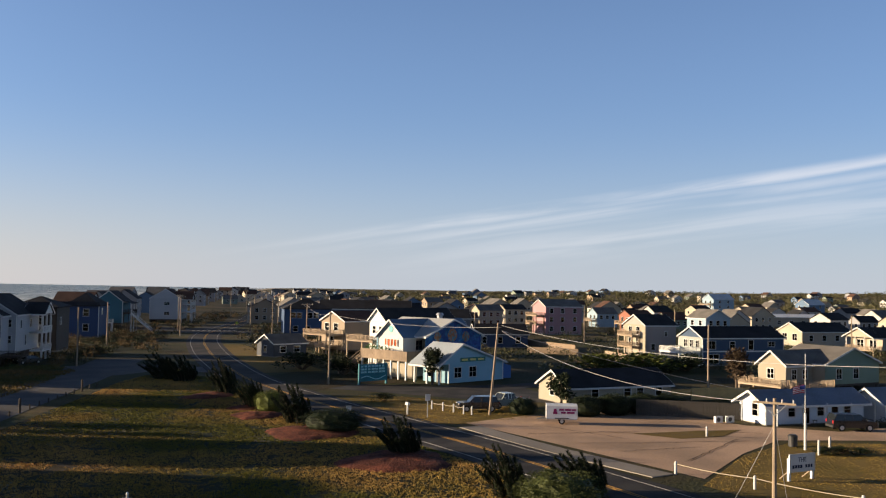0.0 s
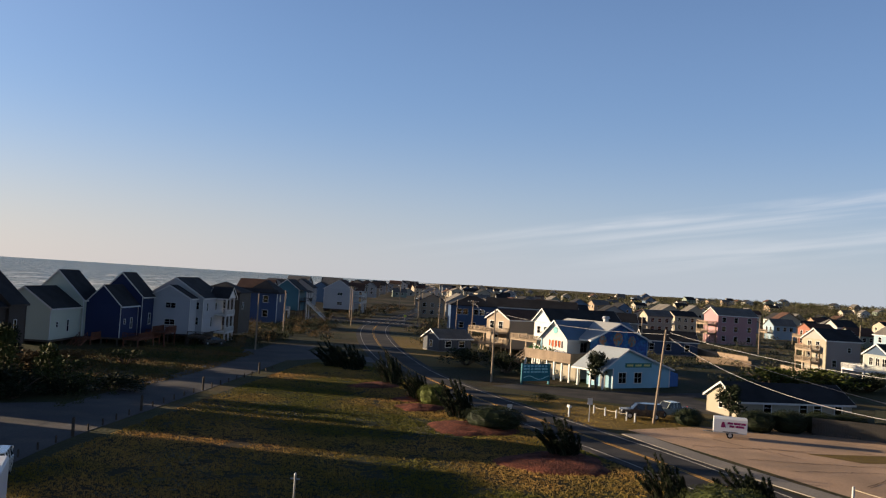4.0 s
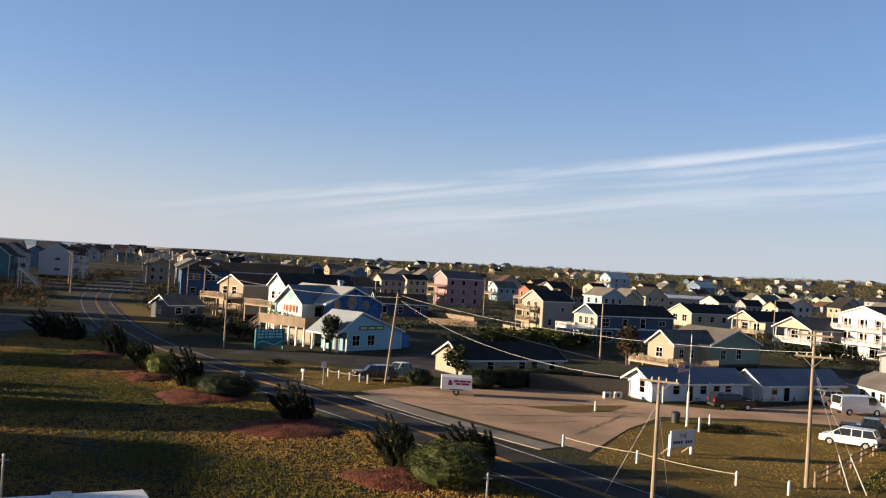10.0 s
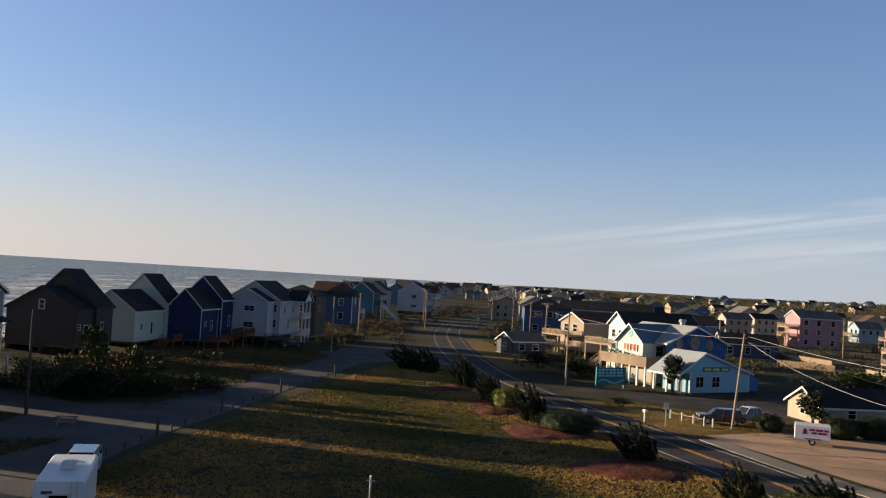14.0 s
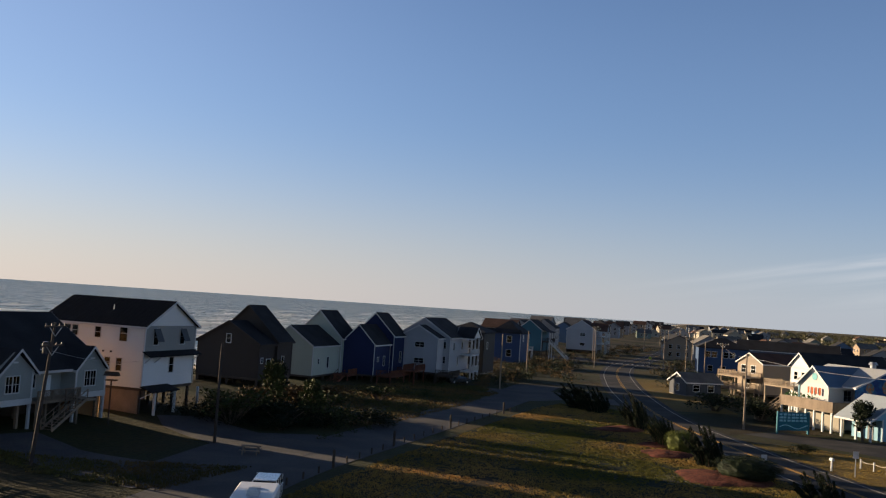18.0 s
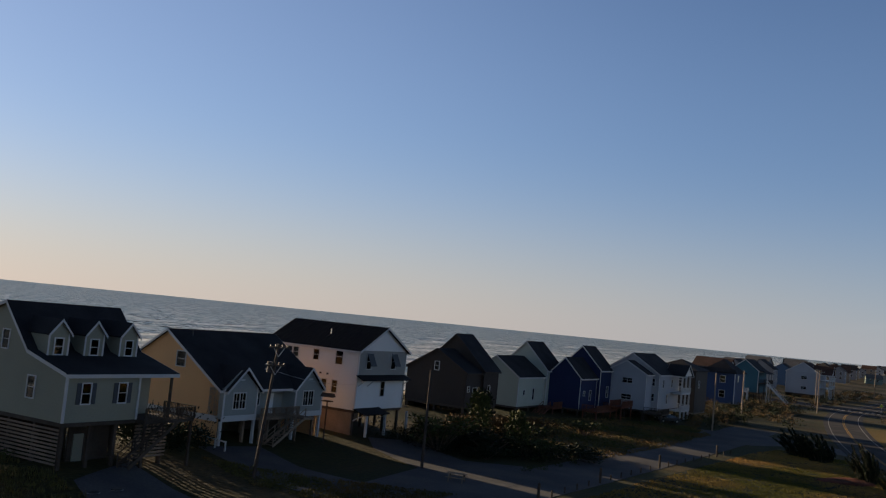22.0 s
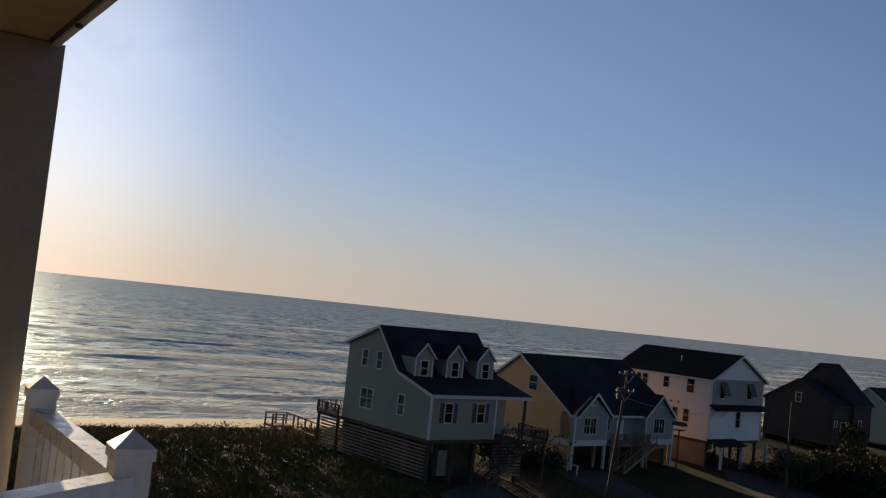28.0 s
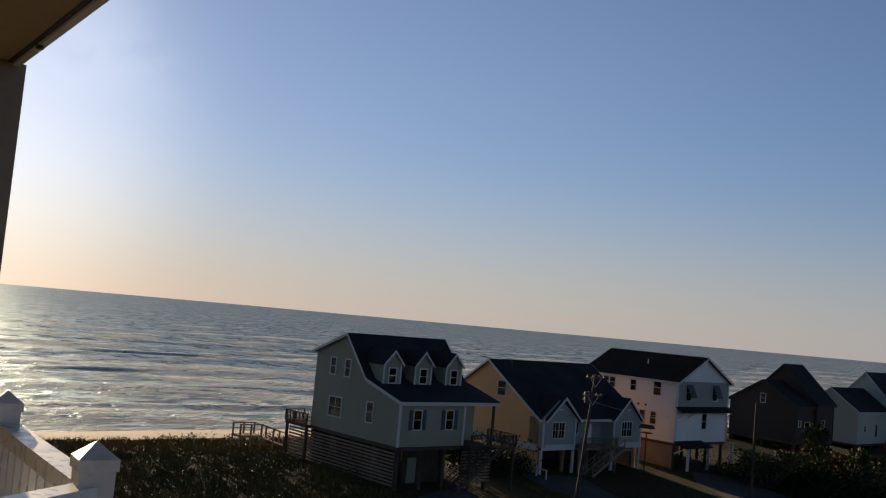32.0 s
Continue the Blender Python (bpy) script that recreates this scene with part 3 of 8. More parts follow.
beach.v = [(s - 0.16 * y, y, land(s - 0.16 * y, y) + 0.05) for s in rows_s for y in ys]
beach.f = [(i * ny + j, i * ny + j + 1, (i + 1) * ny + j + 1, (i + 1) * ny + j) for i in range(len(rows_s) - 1) for j in range(ny - 1)]
tagged(part("beach", beach, SAND, smooth=True), "pale sand beach along the surf", "beach", kind="structure")

# ---- houses ----
TURN = {"R": 0, "L": -90, "B": 180, "F": 90}
WIN = {}


def window(parent, m, w, h, style="sash", name="window"):
    """A framed window with its pane under it; the front faces -y."""
    key = (round(w, 2), round(h, 2), style)
    if key not in WIN:
        f = Shape()
        t, dp = 0.09, 0.07
        f.box(-w / 2 - t, -dp, -t, -w / 2, 0.03, h + t).box(w / 2, -dp, -t, w / 2 + t, 0.03, h + t)
        f.box(-w / 2, -dp, h, w / 2, 0.03, h + t).box(-w / 2, -dp - 0.03, -t, w / 2, 0.03, 0)
        if style != "plain":
            f.box(-w / 2, -0.03, h / 2 - 0.025, w / 2, 0.02, h / 2 + 0.025)
        if style == "grid" or w > 1.4:
            f.box(-0.03, -0.03, 0, 0.03, 0.02, h)
        p = Shape().box(-w / 2, -0.012, 0, w / 2, 0.0, h)
        WIN[key] = (f.mesh("window_frame", TRIM), p.mesh("pane", GLASS))
    ob = part(name, WIN[key][0], None, parent, m=m)
    part("pane", WIN[key][1], None, ob)
    return ob


def wall_matrix(side, X, Y):
    """Takes along-the-wall, outward, up to the house's own axes."""
    o, u, n = {"R": ((0, 0), (1, 0), (0, -1)), "L": ((0, 0), (0, 1), (-1, 0)), "B": ((0, Y), (1, 0), (0, 1)), "F": ((X, 0), (0, 1), (1, 0))}[side]
    return Matrix(((u[0], n[0], 0, o[0]), (u[1], n[1], 0, o[1]), (0, 0, 1, 0), (0, 0, 0, 1)))


def wall_panel(s, length, z0, z1, holes, m, t=0.16):
    us = sorted({0.0, length, *[v for h in holes for v in (h[0], h[1])]})
    zs = sorted({z0, z1, *[v for h in holes for v in (h[2], h[3])]})
    nu, nz = len(us) - 1, len(zs) - 1

    def solid(i, j):
        if not (0 <= i < nu and 0 <= j < nz):
            return False
        a, b, c, d = us[i], us[i + 1], zs[j], zs[j + 1]
        return not any(h[0] - 1e-6 <= a and b <= h[1] + 1e-6 and h[2] - 1e-6 <= c and d <= h[3] + 1e-6 for h in holes)

    vs = [(u, y, z) for y in (0, -t) for z in zs for u in us]
    at = lambda k, i, j: k * (nu + 1) * (nz + 1) + j * (nu + 1) + i
    fs = []
    for i in range(nu):
        for j in range(nz):
            if not solid(i, j):
                continue
            for k in (0, 1):
                fs.append((at(k, i, j), at(k, i + 1, j), at(k, i + 1, j + 1), at(k, i, j + 1)))
            for di, dj, p, q in ((-1, 0, (i, j), (i, j + 1)), (1, 0, (i + 1, j), (i + 1, j + 1)), (0, -1, (i, j), (i + 1, j)), (0, 1, (i, j + 1), (i + 1, j + 1))):
                if not solid(i + di, j + dj):
                    fs.append((at(0, *p), at(0, *q), at(1, *q), at(1, *p)))
    used = sorted({v for f in fs for v in f})
    back = {v: k for k, v in enumerate(used)}
    s.add([vs[v] for v in used], [tuple(back[v] for v in f) for f in fs], m)


def gable_roof(e, X, Y, ze, zr, axis, roofm, over=0.35, ridge_at=None, thick=0.14, name="roof", off=(0, 0), verge=None):
    """Two slopes over a rectangle, the ridge along the given axis; white verge boards on its ends."""
    L, W = (X, Y) if axis == "X" else (Y, X)
    r = W / 2 if ridge_at is None else ridge_at
    k0, k1 = (zr - ze) / r, (zr - ze) / (W - r)
    prof = [(-over, ze - over * k0), (r, zr), (W + over, ze - over * k1)]
    fn = (lambda l, w, z: (l + off[0], w + off[1], z)) if axis == "X" else (lambda l, w, z: (w + off[0], l + off[1], z))
    s = Shape()
    up = thick
    for (w0, z0), (w1, z1) in zip(prof, prof[1:]):
        s.extrude([fn(-over, w0, z0), fn(-over, w1, z1), fn(-over, w1, z1 + up), fn(-over, w0, z0 + up)], Vector(fn(L + over, 0, 0)) - Vector(fn(-over, 0, 0)))
    ob = part(name, s, roofm, e)
    if verge is False:
        return ob
    for l in (-over - 0.04, L + over):
        for (w0, z0), (w1, z1) in zip(prof, prof[1:]):
            part("bargeboard", Shape().extrude([fn(l, w0, z0 - 0.12), fn(l, w1, z1 - 0.12), fn(l, w1, z1 + up), fn(l, w0, z0 + up)], Vector(fn(0.04, 0, 0)) - Vector(fn(0, 0, 0))), verge or TRIM, ob)
    for w, z in (prof[0], prof[-1]):
        dw = -0.04 if w < r else 0.04
        part("fascia", Shape().extrude([fn(-over, w, z - 0.12), fn(-over, w + dw, z - 0.12), fn(-over, w + dw, z + up - 0.02), fn(-over, w, z + up - 0.02)], Vector(fn(L + over, 0, 0)) - Vector(fn(-over, 0, 0))), verge or TRIM, ob)
    return ob


def gable_ends(e, X, Y, ze, zr, axis, m, ridge_at=None, off=(0, 0), name="gable", ends=(0, 1)):
    W, L = (Y, X) if axis == "X" else (X, Y)
    r = W / 2 if ridge_at is None else ridge_at
    for k in ends:
        l, dl = (0, 0.16) if k == 0 else (L, -0.16)
        tri = [(0, ze), (W, ze), (r, zr)]
        if axis == "X":
            s = Shape().extrude([(l + off[0], w + off[1], z) for w, z in tri], (dl, 0, 0))
        else:
            s = Shape().extrude([(w + off[0], l + off[1], z) for w, z in tri], (0, dl, 0))
        part(name, s, m, e)


def hip_roof(e, X, Y, ze, zr, roofm, over=0.4):
    r = min(X, Y) / 2
    a, b = (-over, -over), (X + over, Y + over)
    if X >= Y:
        p, q = (r, Y / 2), (X - r, Y / 2)
    else:
        p, q = (X / 2, r), (X / 2, Y - r)
    vs = [(a[0], a[1], ze), (b[0], a[1], ze), (b[0], b[1], ze), (a[0], b[1], ze), (*p, zr), (*q, zr)]
    vs += [(x, y, z - 0.18) for x, y, z in vs[:4]]
    fs = [(0, 1, 5, 4), (1, 2, 5), (2, 3, 4, 5), (3, 0, 4)] if X >= Y else [(0, 1, 4), (1, 2, 5, 4), (2, 3, 5), (3, 0, 4, 5)]
    fs += [(0, 6, 7, 1), (1, 7, 8, 2), (2, 8, 9, 3), (3, 9, 6, 0), (9, 8, 7, 6)]
    part("roof", Shape().add(vs, fs), roofm, e)


def walls(e, X, Y, z0, z1, wallm, wins):
    for side, L in (("R", X), ("L", Y), ("B", X), ("F", Y)):
        m = wall_matrix(side, X, Y)
        mine = [w for w in wins if w[0] == side]
        holes = [(w[1] - w[3] / 2, w[1] + w[3] / 2, w[2], w[2] + w[4]) for w in mine if w[2] + w[4] <= z1 and w[2] >= z0]
        s = Shape()
        if side in "RB":
            wall_panel(s, L, z0, z1, holes, m)
        else:
            wall_panel(s, L, z0, z1, [(max(h[0], 0.16), h[1], h[2], h[3]) for h in holes], m)
        part("wall", s, wallm, e)
        for w in mine:
            window(e, Matrix.Translation(m @ Vector((w[1], 0, w[2]))) @ pose(0, 0, 0, 0, 0, TURN[side]), w[3], w[4], w[5] if len(w) > 5 else "sash")


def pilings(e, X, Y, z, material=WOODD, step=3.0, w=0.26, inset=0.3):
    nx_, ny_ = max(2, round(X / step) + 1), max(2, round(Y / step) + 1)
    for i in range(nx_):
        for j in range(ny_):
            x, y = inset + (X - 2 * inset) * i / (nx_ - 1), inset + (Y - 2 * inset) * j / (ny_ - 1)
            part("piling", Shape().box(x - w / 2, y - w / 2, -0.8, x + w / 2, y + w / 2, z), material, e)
    # added wall at the back, keeps low sun from passing under the floor
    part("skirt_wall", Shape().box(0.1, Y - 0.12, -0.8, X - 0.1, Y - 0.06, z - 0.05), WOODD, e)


def house(name, label, P, az, X, Y, gz, zf, ze, zr, axis, wallm, roofm, wins=(), group="", pil=True, over=0.35, ridge_at=None, hip=False, corner=None, category="house"):
    """A gabled or hipped house: floor, eave and ridge heights over its own ground; x along the wall that faces the road, y away from it."""
    e = thing(name, label, category, pose(P[0], P[1], gz, 0, 0, 90 + az), group)
    if pil and zf > 0.6:
        pilings(e, X, Y, zf)
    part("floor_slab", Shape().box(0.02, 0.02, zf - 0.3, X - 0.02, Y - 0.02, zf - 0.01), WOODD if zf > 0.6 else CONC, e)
    walls(e, X, Y, zf, ze, wallm, wins)
    part("upper_ceiling", Shape().box(0.17, 0.17, ze - 0.12, X - 0.17, Y - 0.17, ze - 0.02), WOODD, e)
    if hip:
        hip_roof(e, X, Y, ze, zr, roofm)
    else:
        gable_ends(e, X, Y, ze, zr, axis, wallm, ridge_at)
        gable_roof(e, X, Y, ze, zr, axis, roofm, over, ridge_at)
    if corner:
        for x, y in ((0, 0), (X, 0), (0, Y), (X, Y)):
            part("corner_board", Shape().box(x - 0.08, y - 0.08, zf, x + 0.08, y + 0.08, ze - 0.01), corner, e)
    return e


def deck(e, x0, y0, x1, y1, z, sides="", material=WOODL, rail=0.95, posts=True, name="deck", solid=False):
    """A raised deck on posts with a railing on the named sides (s: low y, n: high y, w: low x, e: high x)."""
    d = part(name, Shape().box(x0, y0, z - 0.25, x1, y1, z), material, e)
    if posts:
        for x in (x0 + 0.15, x1 - 0.15):
            for y in (y0 + 0.15, y1 - 0.15):
                part("deck_post", Shape().box(x - 0.1, y - 0.1, -0.6, x + 0.1, y + 0.1, z - 0.25), material, d)
    for c in sides:
        a, b = {"s": ((x0, y0), (x1, y0)), "n": ((x0, y1), (x1, y1)), "w": ((x0, y0), (x0, y1)), "e": ((x1, y0), (x1, y1))}[c]
        railing(d, (*a, z), (*b, z), rail, material, solid)
    return d


def railing(e, a, b, h, material, solid=False, gap=0.16):
    a, b = Vector(a), Vector(b)
    n = max(1, round((b - a).length / gap))
    up = Vector((0, 0, h))
    s = Shape().bar(a + up, b + up, 0.09, 0.06).bar(a + Vector((0, 0, 0.1)), b + Vector((0, 0, 0.1)), 0.05, 0.06)
    for i in range(0, n + 1, 1):
        p = a.lerp(b, i / n)
        w = 0.1 if i % 12 == 0 or i == n else (0.13 if solid else 0.045)
        s.box(p.x - w / 2, p.y - w / 2, p.z - 0.02, p.x + w / 2, p.y + w / 2, p.z + h - 0.01)
    return part("railing", s, material, e)


def stairs(e, a, b, w, material=WOODL, name="stair"):
    """A straight flight from the foot a to the head b, w wide, with stringers and rails."""
    a, b = Vector(a), Vector(b)
    n = max(2, round((b.z - a.z) / 0.18))
    flat = Vector((b.x - a.x, b.y - a.y, 0))
    side = Vector((-flat.y, flat.x, 0)).normalized() * w / 2
    st = part(name, Shape().bar(a + side, b + side, 0.05, 0.28).bar(a - side, b - side, 0.05, 0.28), material, e)
    tr = Shape()
    for i in range(n):
        p = a + (b - a) * ((i + 0.5) / n)
        tr.bar(p + side, p - side, 0.28, 0.04)
    part("tread", tr, material, st)
    up = Vector((0, 0, 0.95))
    for sgn in (1, -1):
        r = Shape().bar(a + side * sgn + up, b + side * sgn + up, 0.08, 0.06).bar(a + side * sgn + up * 0.5, b + side * sgn + up * 0.5, 0.05, 0.05)
        for k in range(4):
            p = a.lerp(b, k / 3) + side * sgn
            r.bar(p, p + up, 0.08)
        part("handrail", r, material, st)
    return st

# ---- the row of houses by the sea ----
COAST = 9.0
SAGE = siding("sage_grey", (0.29, 0.285, 0.215))
TAN = siding("tan", (0.74, 0.43, 0.20))
GREYG = siding("grey_green", (0.28, 0.30, 0.28))
WHITES = siding("white", (0.72, 0.72, 0.69))
UMBER = siding("dark_umber", (0.055, 0.043, 0.036))
PALEG = siding("pale_grey_green", (0.44, 0.475, 0.40))
NAVY = siding("navy", (0.022, 0.032, 0.085))
GREY = siding("grey", (0.38, 0.39, 0.41))
BLUE = siding("slate_blue", (0.040, 0.065, 0.135))
TEAL = siding("teal", (0.05, 0.13, 0.17))
PALEB = siding("pale_blue", (0.42, 0.52, 0.60))
ROW = "houses along the sea front"


def dormer(e, x, y, z0, z1, zr, w, depth, wallm, roofm):
    """A small gabled dormer whose front stands at y, with its window."""
    d = part("dormer", Shape().box(x - w / 2, y, z0, x + w / 2, y + depth, z1)
             .extrude([(x - w / 2, y, z1), (x + w / 2, y, z1), (x, y, zr)], (0, depth, 0)), wallm, e)
    s = Shape()
    o = 0.18
    k = (zr - z1) / (w / 2)
    for sg in (-1, 1):
        a, b = (x + sg * (w / 2 + o), z1 - o * k), (x, zr)
        s.extrude([(a[0], y - 0.2, a[1]), (b[0], y - 0.2, b[1]), (b[0], y - 0.2, b[1] + 0.1), (a[0], y - 0.2, a[1] + 0.1)], (0, depth + 0.2, 0))
    part("dormer_roof", s, roofm, d)
    v = Shape()
    for sg in (-1, 1):
        a, b = (x + sg * (w / 2 + o), z1 - o * k), (x, zr)
        v.extrude([(a[0], y - 0.25, a[1] - 0.12), (b[0], y - 0.25, b[1] - 0.12), (b[0], y - 0.25, b[1] + 0.1), (a[0], y - 0.25, a[1] + 0.1)], (0, 0.05, 0))
    for sg in (-1, 1):
        v.box(x + sg * w / 2 - 0.07, y - 0.03, z0, x + sg * w / 2 + 0.07, y + 0.02, z1)
    part("dormer_trim", v, TRIM, d)
    # black sheet behind the pane, painted as the dimness of a room
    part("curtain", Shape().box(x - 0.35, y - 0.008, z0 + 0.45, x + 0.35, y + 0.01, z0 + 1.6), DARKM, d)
    window(d, pose(x, y - 0.012, z0 + 0.45), 0.7, 1.15)
    return d


def cape():
    e = thing("beach_house", "sage-grey dormered house on pilings, dark shingle roof", "house", pose(-62.1, 36.3, 1.2, 0, 0, 90 + COAST), ROW)
    zf, X, Y = 3.29, 10.3, 12.0
    pilings(e, X, Y, zf - 0.3, WOODD, 2.9)
    part("floor_slab", Shape().box(0.02, 0.02, zf - 0.3, X - 0.02, Y - 0.02, zf - 0.02), WOODD, e)
    prof = [(0, 6.8), (4.26, 8.0), (7.4, 11.46), (Y, 9.75)]
    # the wall towards the dunes, with holes for its windows, then the gable over it
    winL = [("L", 9.4, 8.0, 0.7, 1.35), ("L", 7.3, 8.0, 0.7, 1.35), ("L", 8.6, 4.55, 1.7, 1.55), ("L", 3.8, 4.7, 0.8, 1.55)]
    m = wall_matrix("L", X, Y)
    s = Shape()
    wall_panel(s, Y, zf, 6.8, [(w[1] - w[3] / 2, w[1] + w[3] / 2, w[2], w[2] + w[4]) for w in winL if w[2] < 6], m)
    for x in (0.0, X - 0.16):
        part("gable", Shape().extrude([(x, 0, 6.8), (x, Y, 6.8)] + [(x, y, z) for y, z in prof[::-1]][:-1], (0.16, 0, 0)), SAGE, e)
    part("wall", s, SAGE, e)
    for w in winL:
        window(e, Matrix.Translation(m @ Vector((w[1], 0.0, w[2]))) @ pose(0, 0, 0, 0, 0, -90), w[3], w[4])
    f = Shape()
    mf = wall_matrix("R", X, Y)
    winR = [(1.8, 4.65, 0.75, 1.45), (5.2, 4.65, 0.75, 1.45)]
    wall_panel(f, 6.9, zf, 6.8, [(u - w / 2, u + w / 2, z, z + h) for u, z, w, h in winR], mf)
    part("wall", f, SAGE, e)
    for q in ((6.74, 0.165, zf, 6.9, 2.6, 6.8), (6.9, 2.44, zf, X, 2.6, 7.3), (X - 0.16, 2.6, zf, X, Y, 6.8), (0.165, Y - 0.16, zf, X, Y, 9.7)):
        part("wall", Shape().box(*q), SAGE, e)
    for u, z, w, h in winR:
        wd = window(e, pose(u, 0, z), w, h)
        # black sheet inside the opening stands in for the unlit room
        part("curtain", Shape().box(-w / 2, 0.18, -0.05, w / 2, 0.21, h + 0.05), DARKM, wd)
        for sg in (-1, 1):
            sh = Shape()
            x0 = sg * (w / 2 + 0.3)
            edge = [(x0 - 0.19, -0.005, -0.05)]
            for k in range(15):
                edge += [(x0 - 0.19, -0.08, -0.05 + k * (h + 0.1) / 15), (x0 - 0.19, -0.05, -0.05 + (k + 0.96) * (h + 0.1) / 15)]
            sh.extrude(edge + [(x0 - 0.19, -0.005, h + 0.05)], (0.38, 0, 0))
            part("shutter", sh, DARKM, wd, "black louvred shutter")
    for x, y in ((0, 0), (6.82, 0)):
        part("corner_board", Shape().box(x - 0.09, y - 0.09, zf, x + 0.09, y + 0.05, 6.75), TRIM, e)
    # the roof in three slopes
    ov = 0.35
    p = [(-ov, 6.8 - ov * 0.28), (4.26, 8.0), (7.4, 11.46), (Y + ov, 9.75 - ov * 0.37)]
    for (y0, z0), (y1, z1) in zip(p, p[1:]):
        r = part("roof", Shape().extrude([(-ov, y0, z0), (-ov, y1, z1), (-ov, y1, z1 + 0.15), (-ov, y0, z0 + 0.15)], (X + 2 * ov, 0, 0)), SHINGLE_DK, e)
    v = Shape()
    for x in (-ov - 0.04, X + ov):
        for (y0, z0), (y1, z1) in zip(p, p[1:]):
            v.extrude([(x, y0, z0 - 0.1), (x, y1, z1 - 0.1), (x, y1, z1 + 0.15), (x, y0, z0 + 0.15)], (0.04, 0, 0))
    v.box(-ov, -ov - 0.05, 6.55, X + ov, -ov, 6.82)
    part("bargeboard", v, TRIM, e)
    part("porch_ceiling", Shape().box(6.9, 0, 6.72, X, 2.5, 6.8), WOODL, e)
    part("roof_vent", Shape().tube((3.6, 8.4, 10.9), (3.6, 8.4, 11.6), 0.06), DARKM, e)
    for x in (1.45, 4.75, 8.2):
        dormer(e, x, 3.2, 7.5, 9.55, 10.5, 1.75, 3.6, SAGE, SHINGLE_DK)
    # porch, side deck, stair to the drive, and the seaward deck
    deck(e, 6.9, -1.0, 12.2, 2.5, zf, "se", WOODD)
    for x in (X - 0.1,):
        part("porch_post", Shape().box(x - 0.09, -0.09, zf, x + 0.09, 0.09, 6.8), WOODD, e)
    stairs(e, (4.6, -1.6, 0.0), (9.2, -1.6, zf), 1.2, WOODD)
    deck(e, -0.4, Y, 6.0, Y + 3.4, zf, "nwe", WOODD)
    # slatted skirt between the pilings
    sl = Shape()
    z = 0.25
    while z < zf - 0.35:
        sl.box(-0.03, 0.2, z, 0.02, Y + 3.2, z + 0.15)
        sl.box(6.9, -0.03, z, X, 0.02, z + 0.15)
        z += 0.27
    part("slat_skirt", sl, WOOD, e, "weathered horizontal slats under the house")
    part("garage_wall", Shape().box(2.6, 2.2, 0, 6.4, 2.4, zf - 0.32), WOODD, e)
    part("ground_door", Shape().box(3.0, 2.1, 0.0, 3.9, 2.2, 2.05), SAGE, e)
    return e


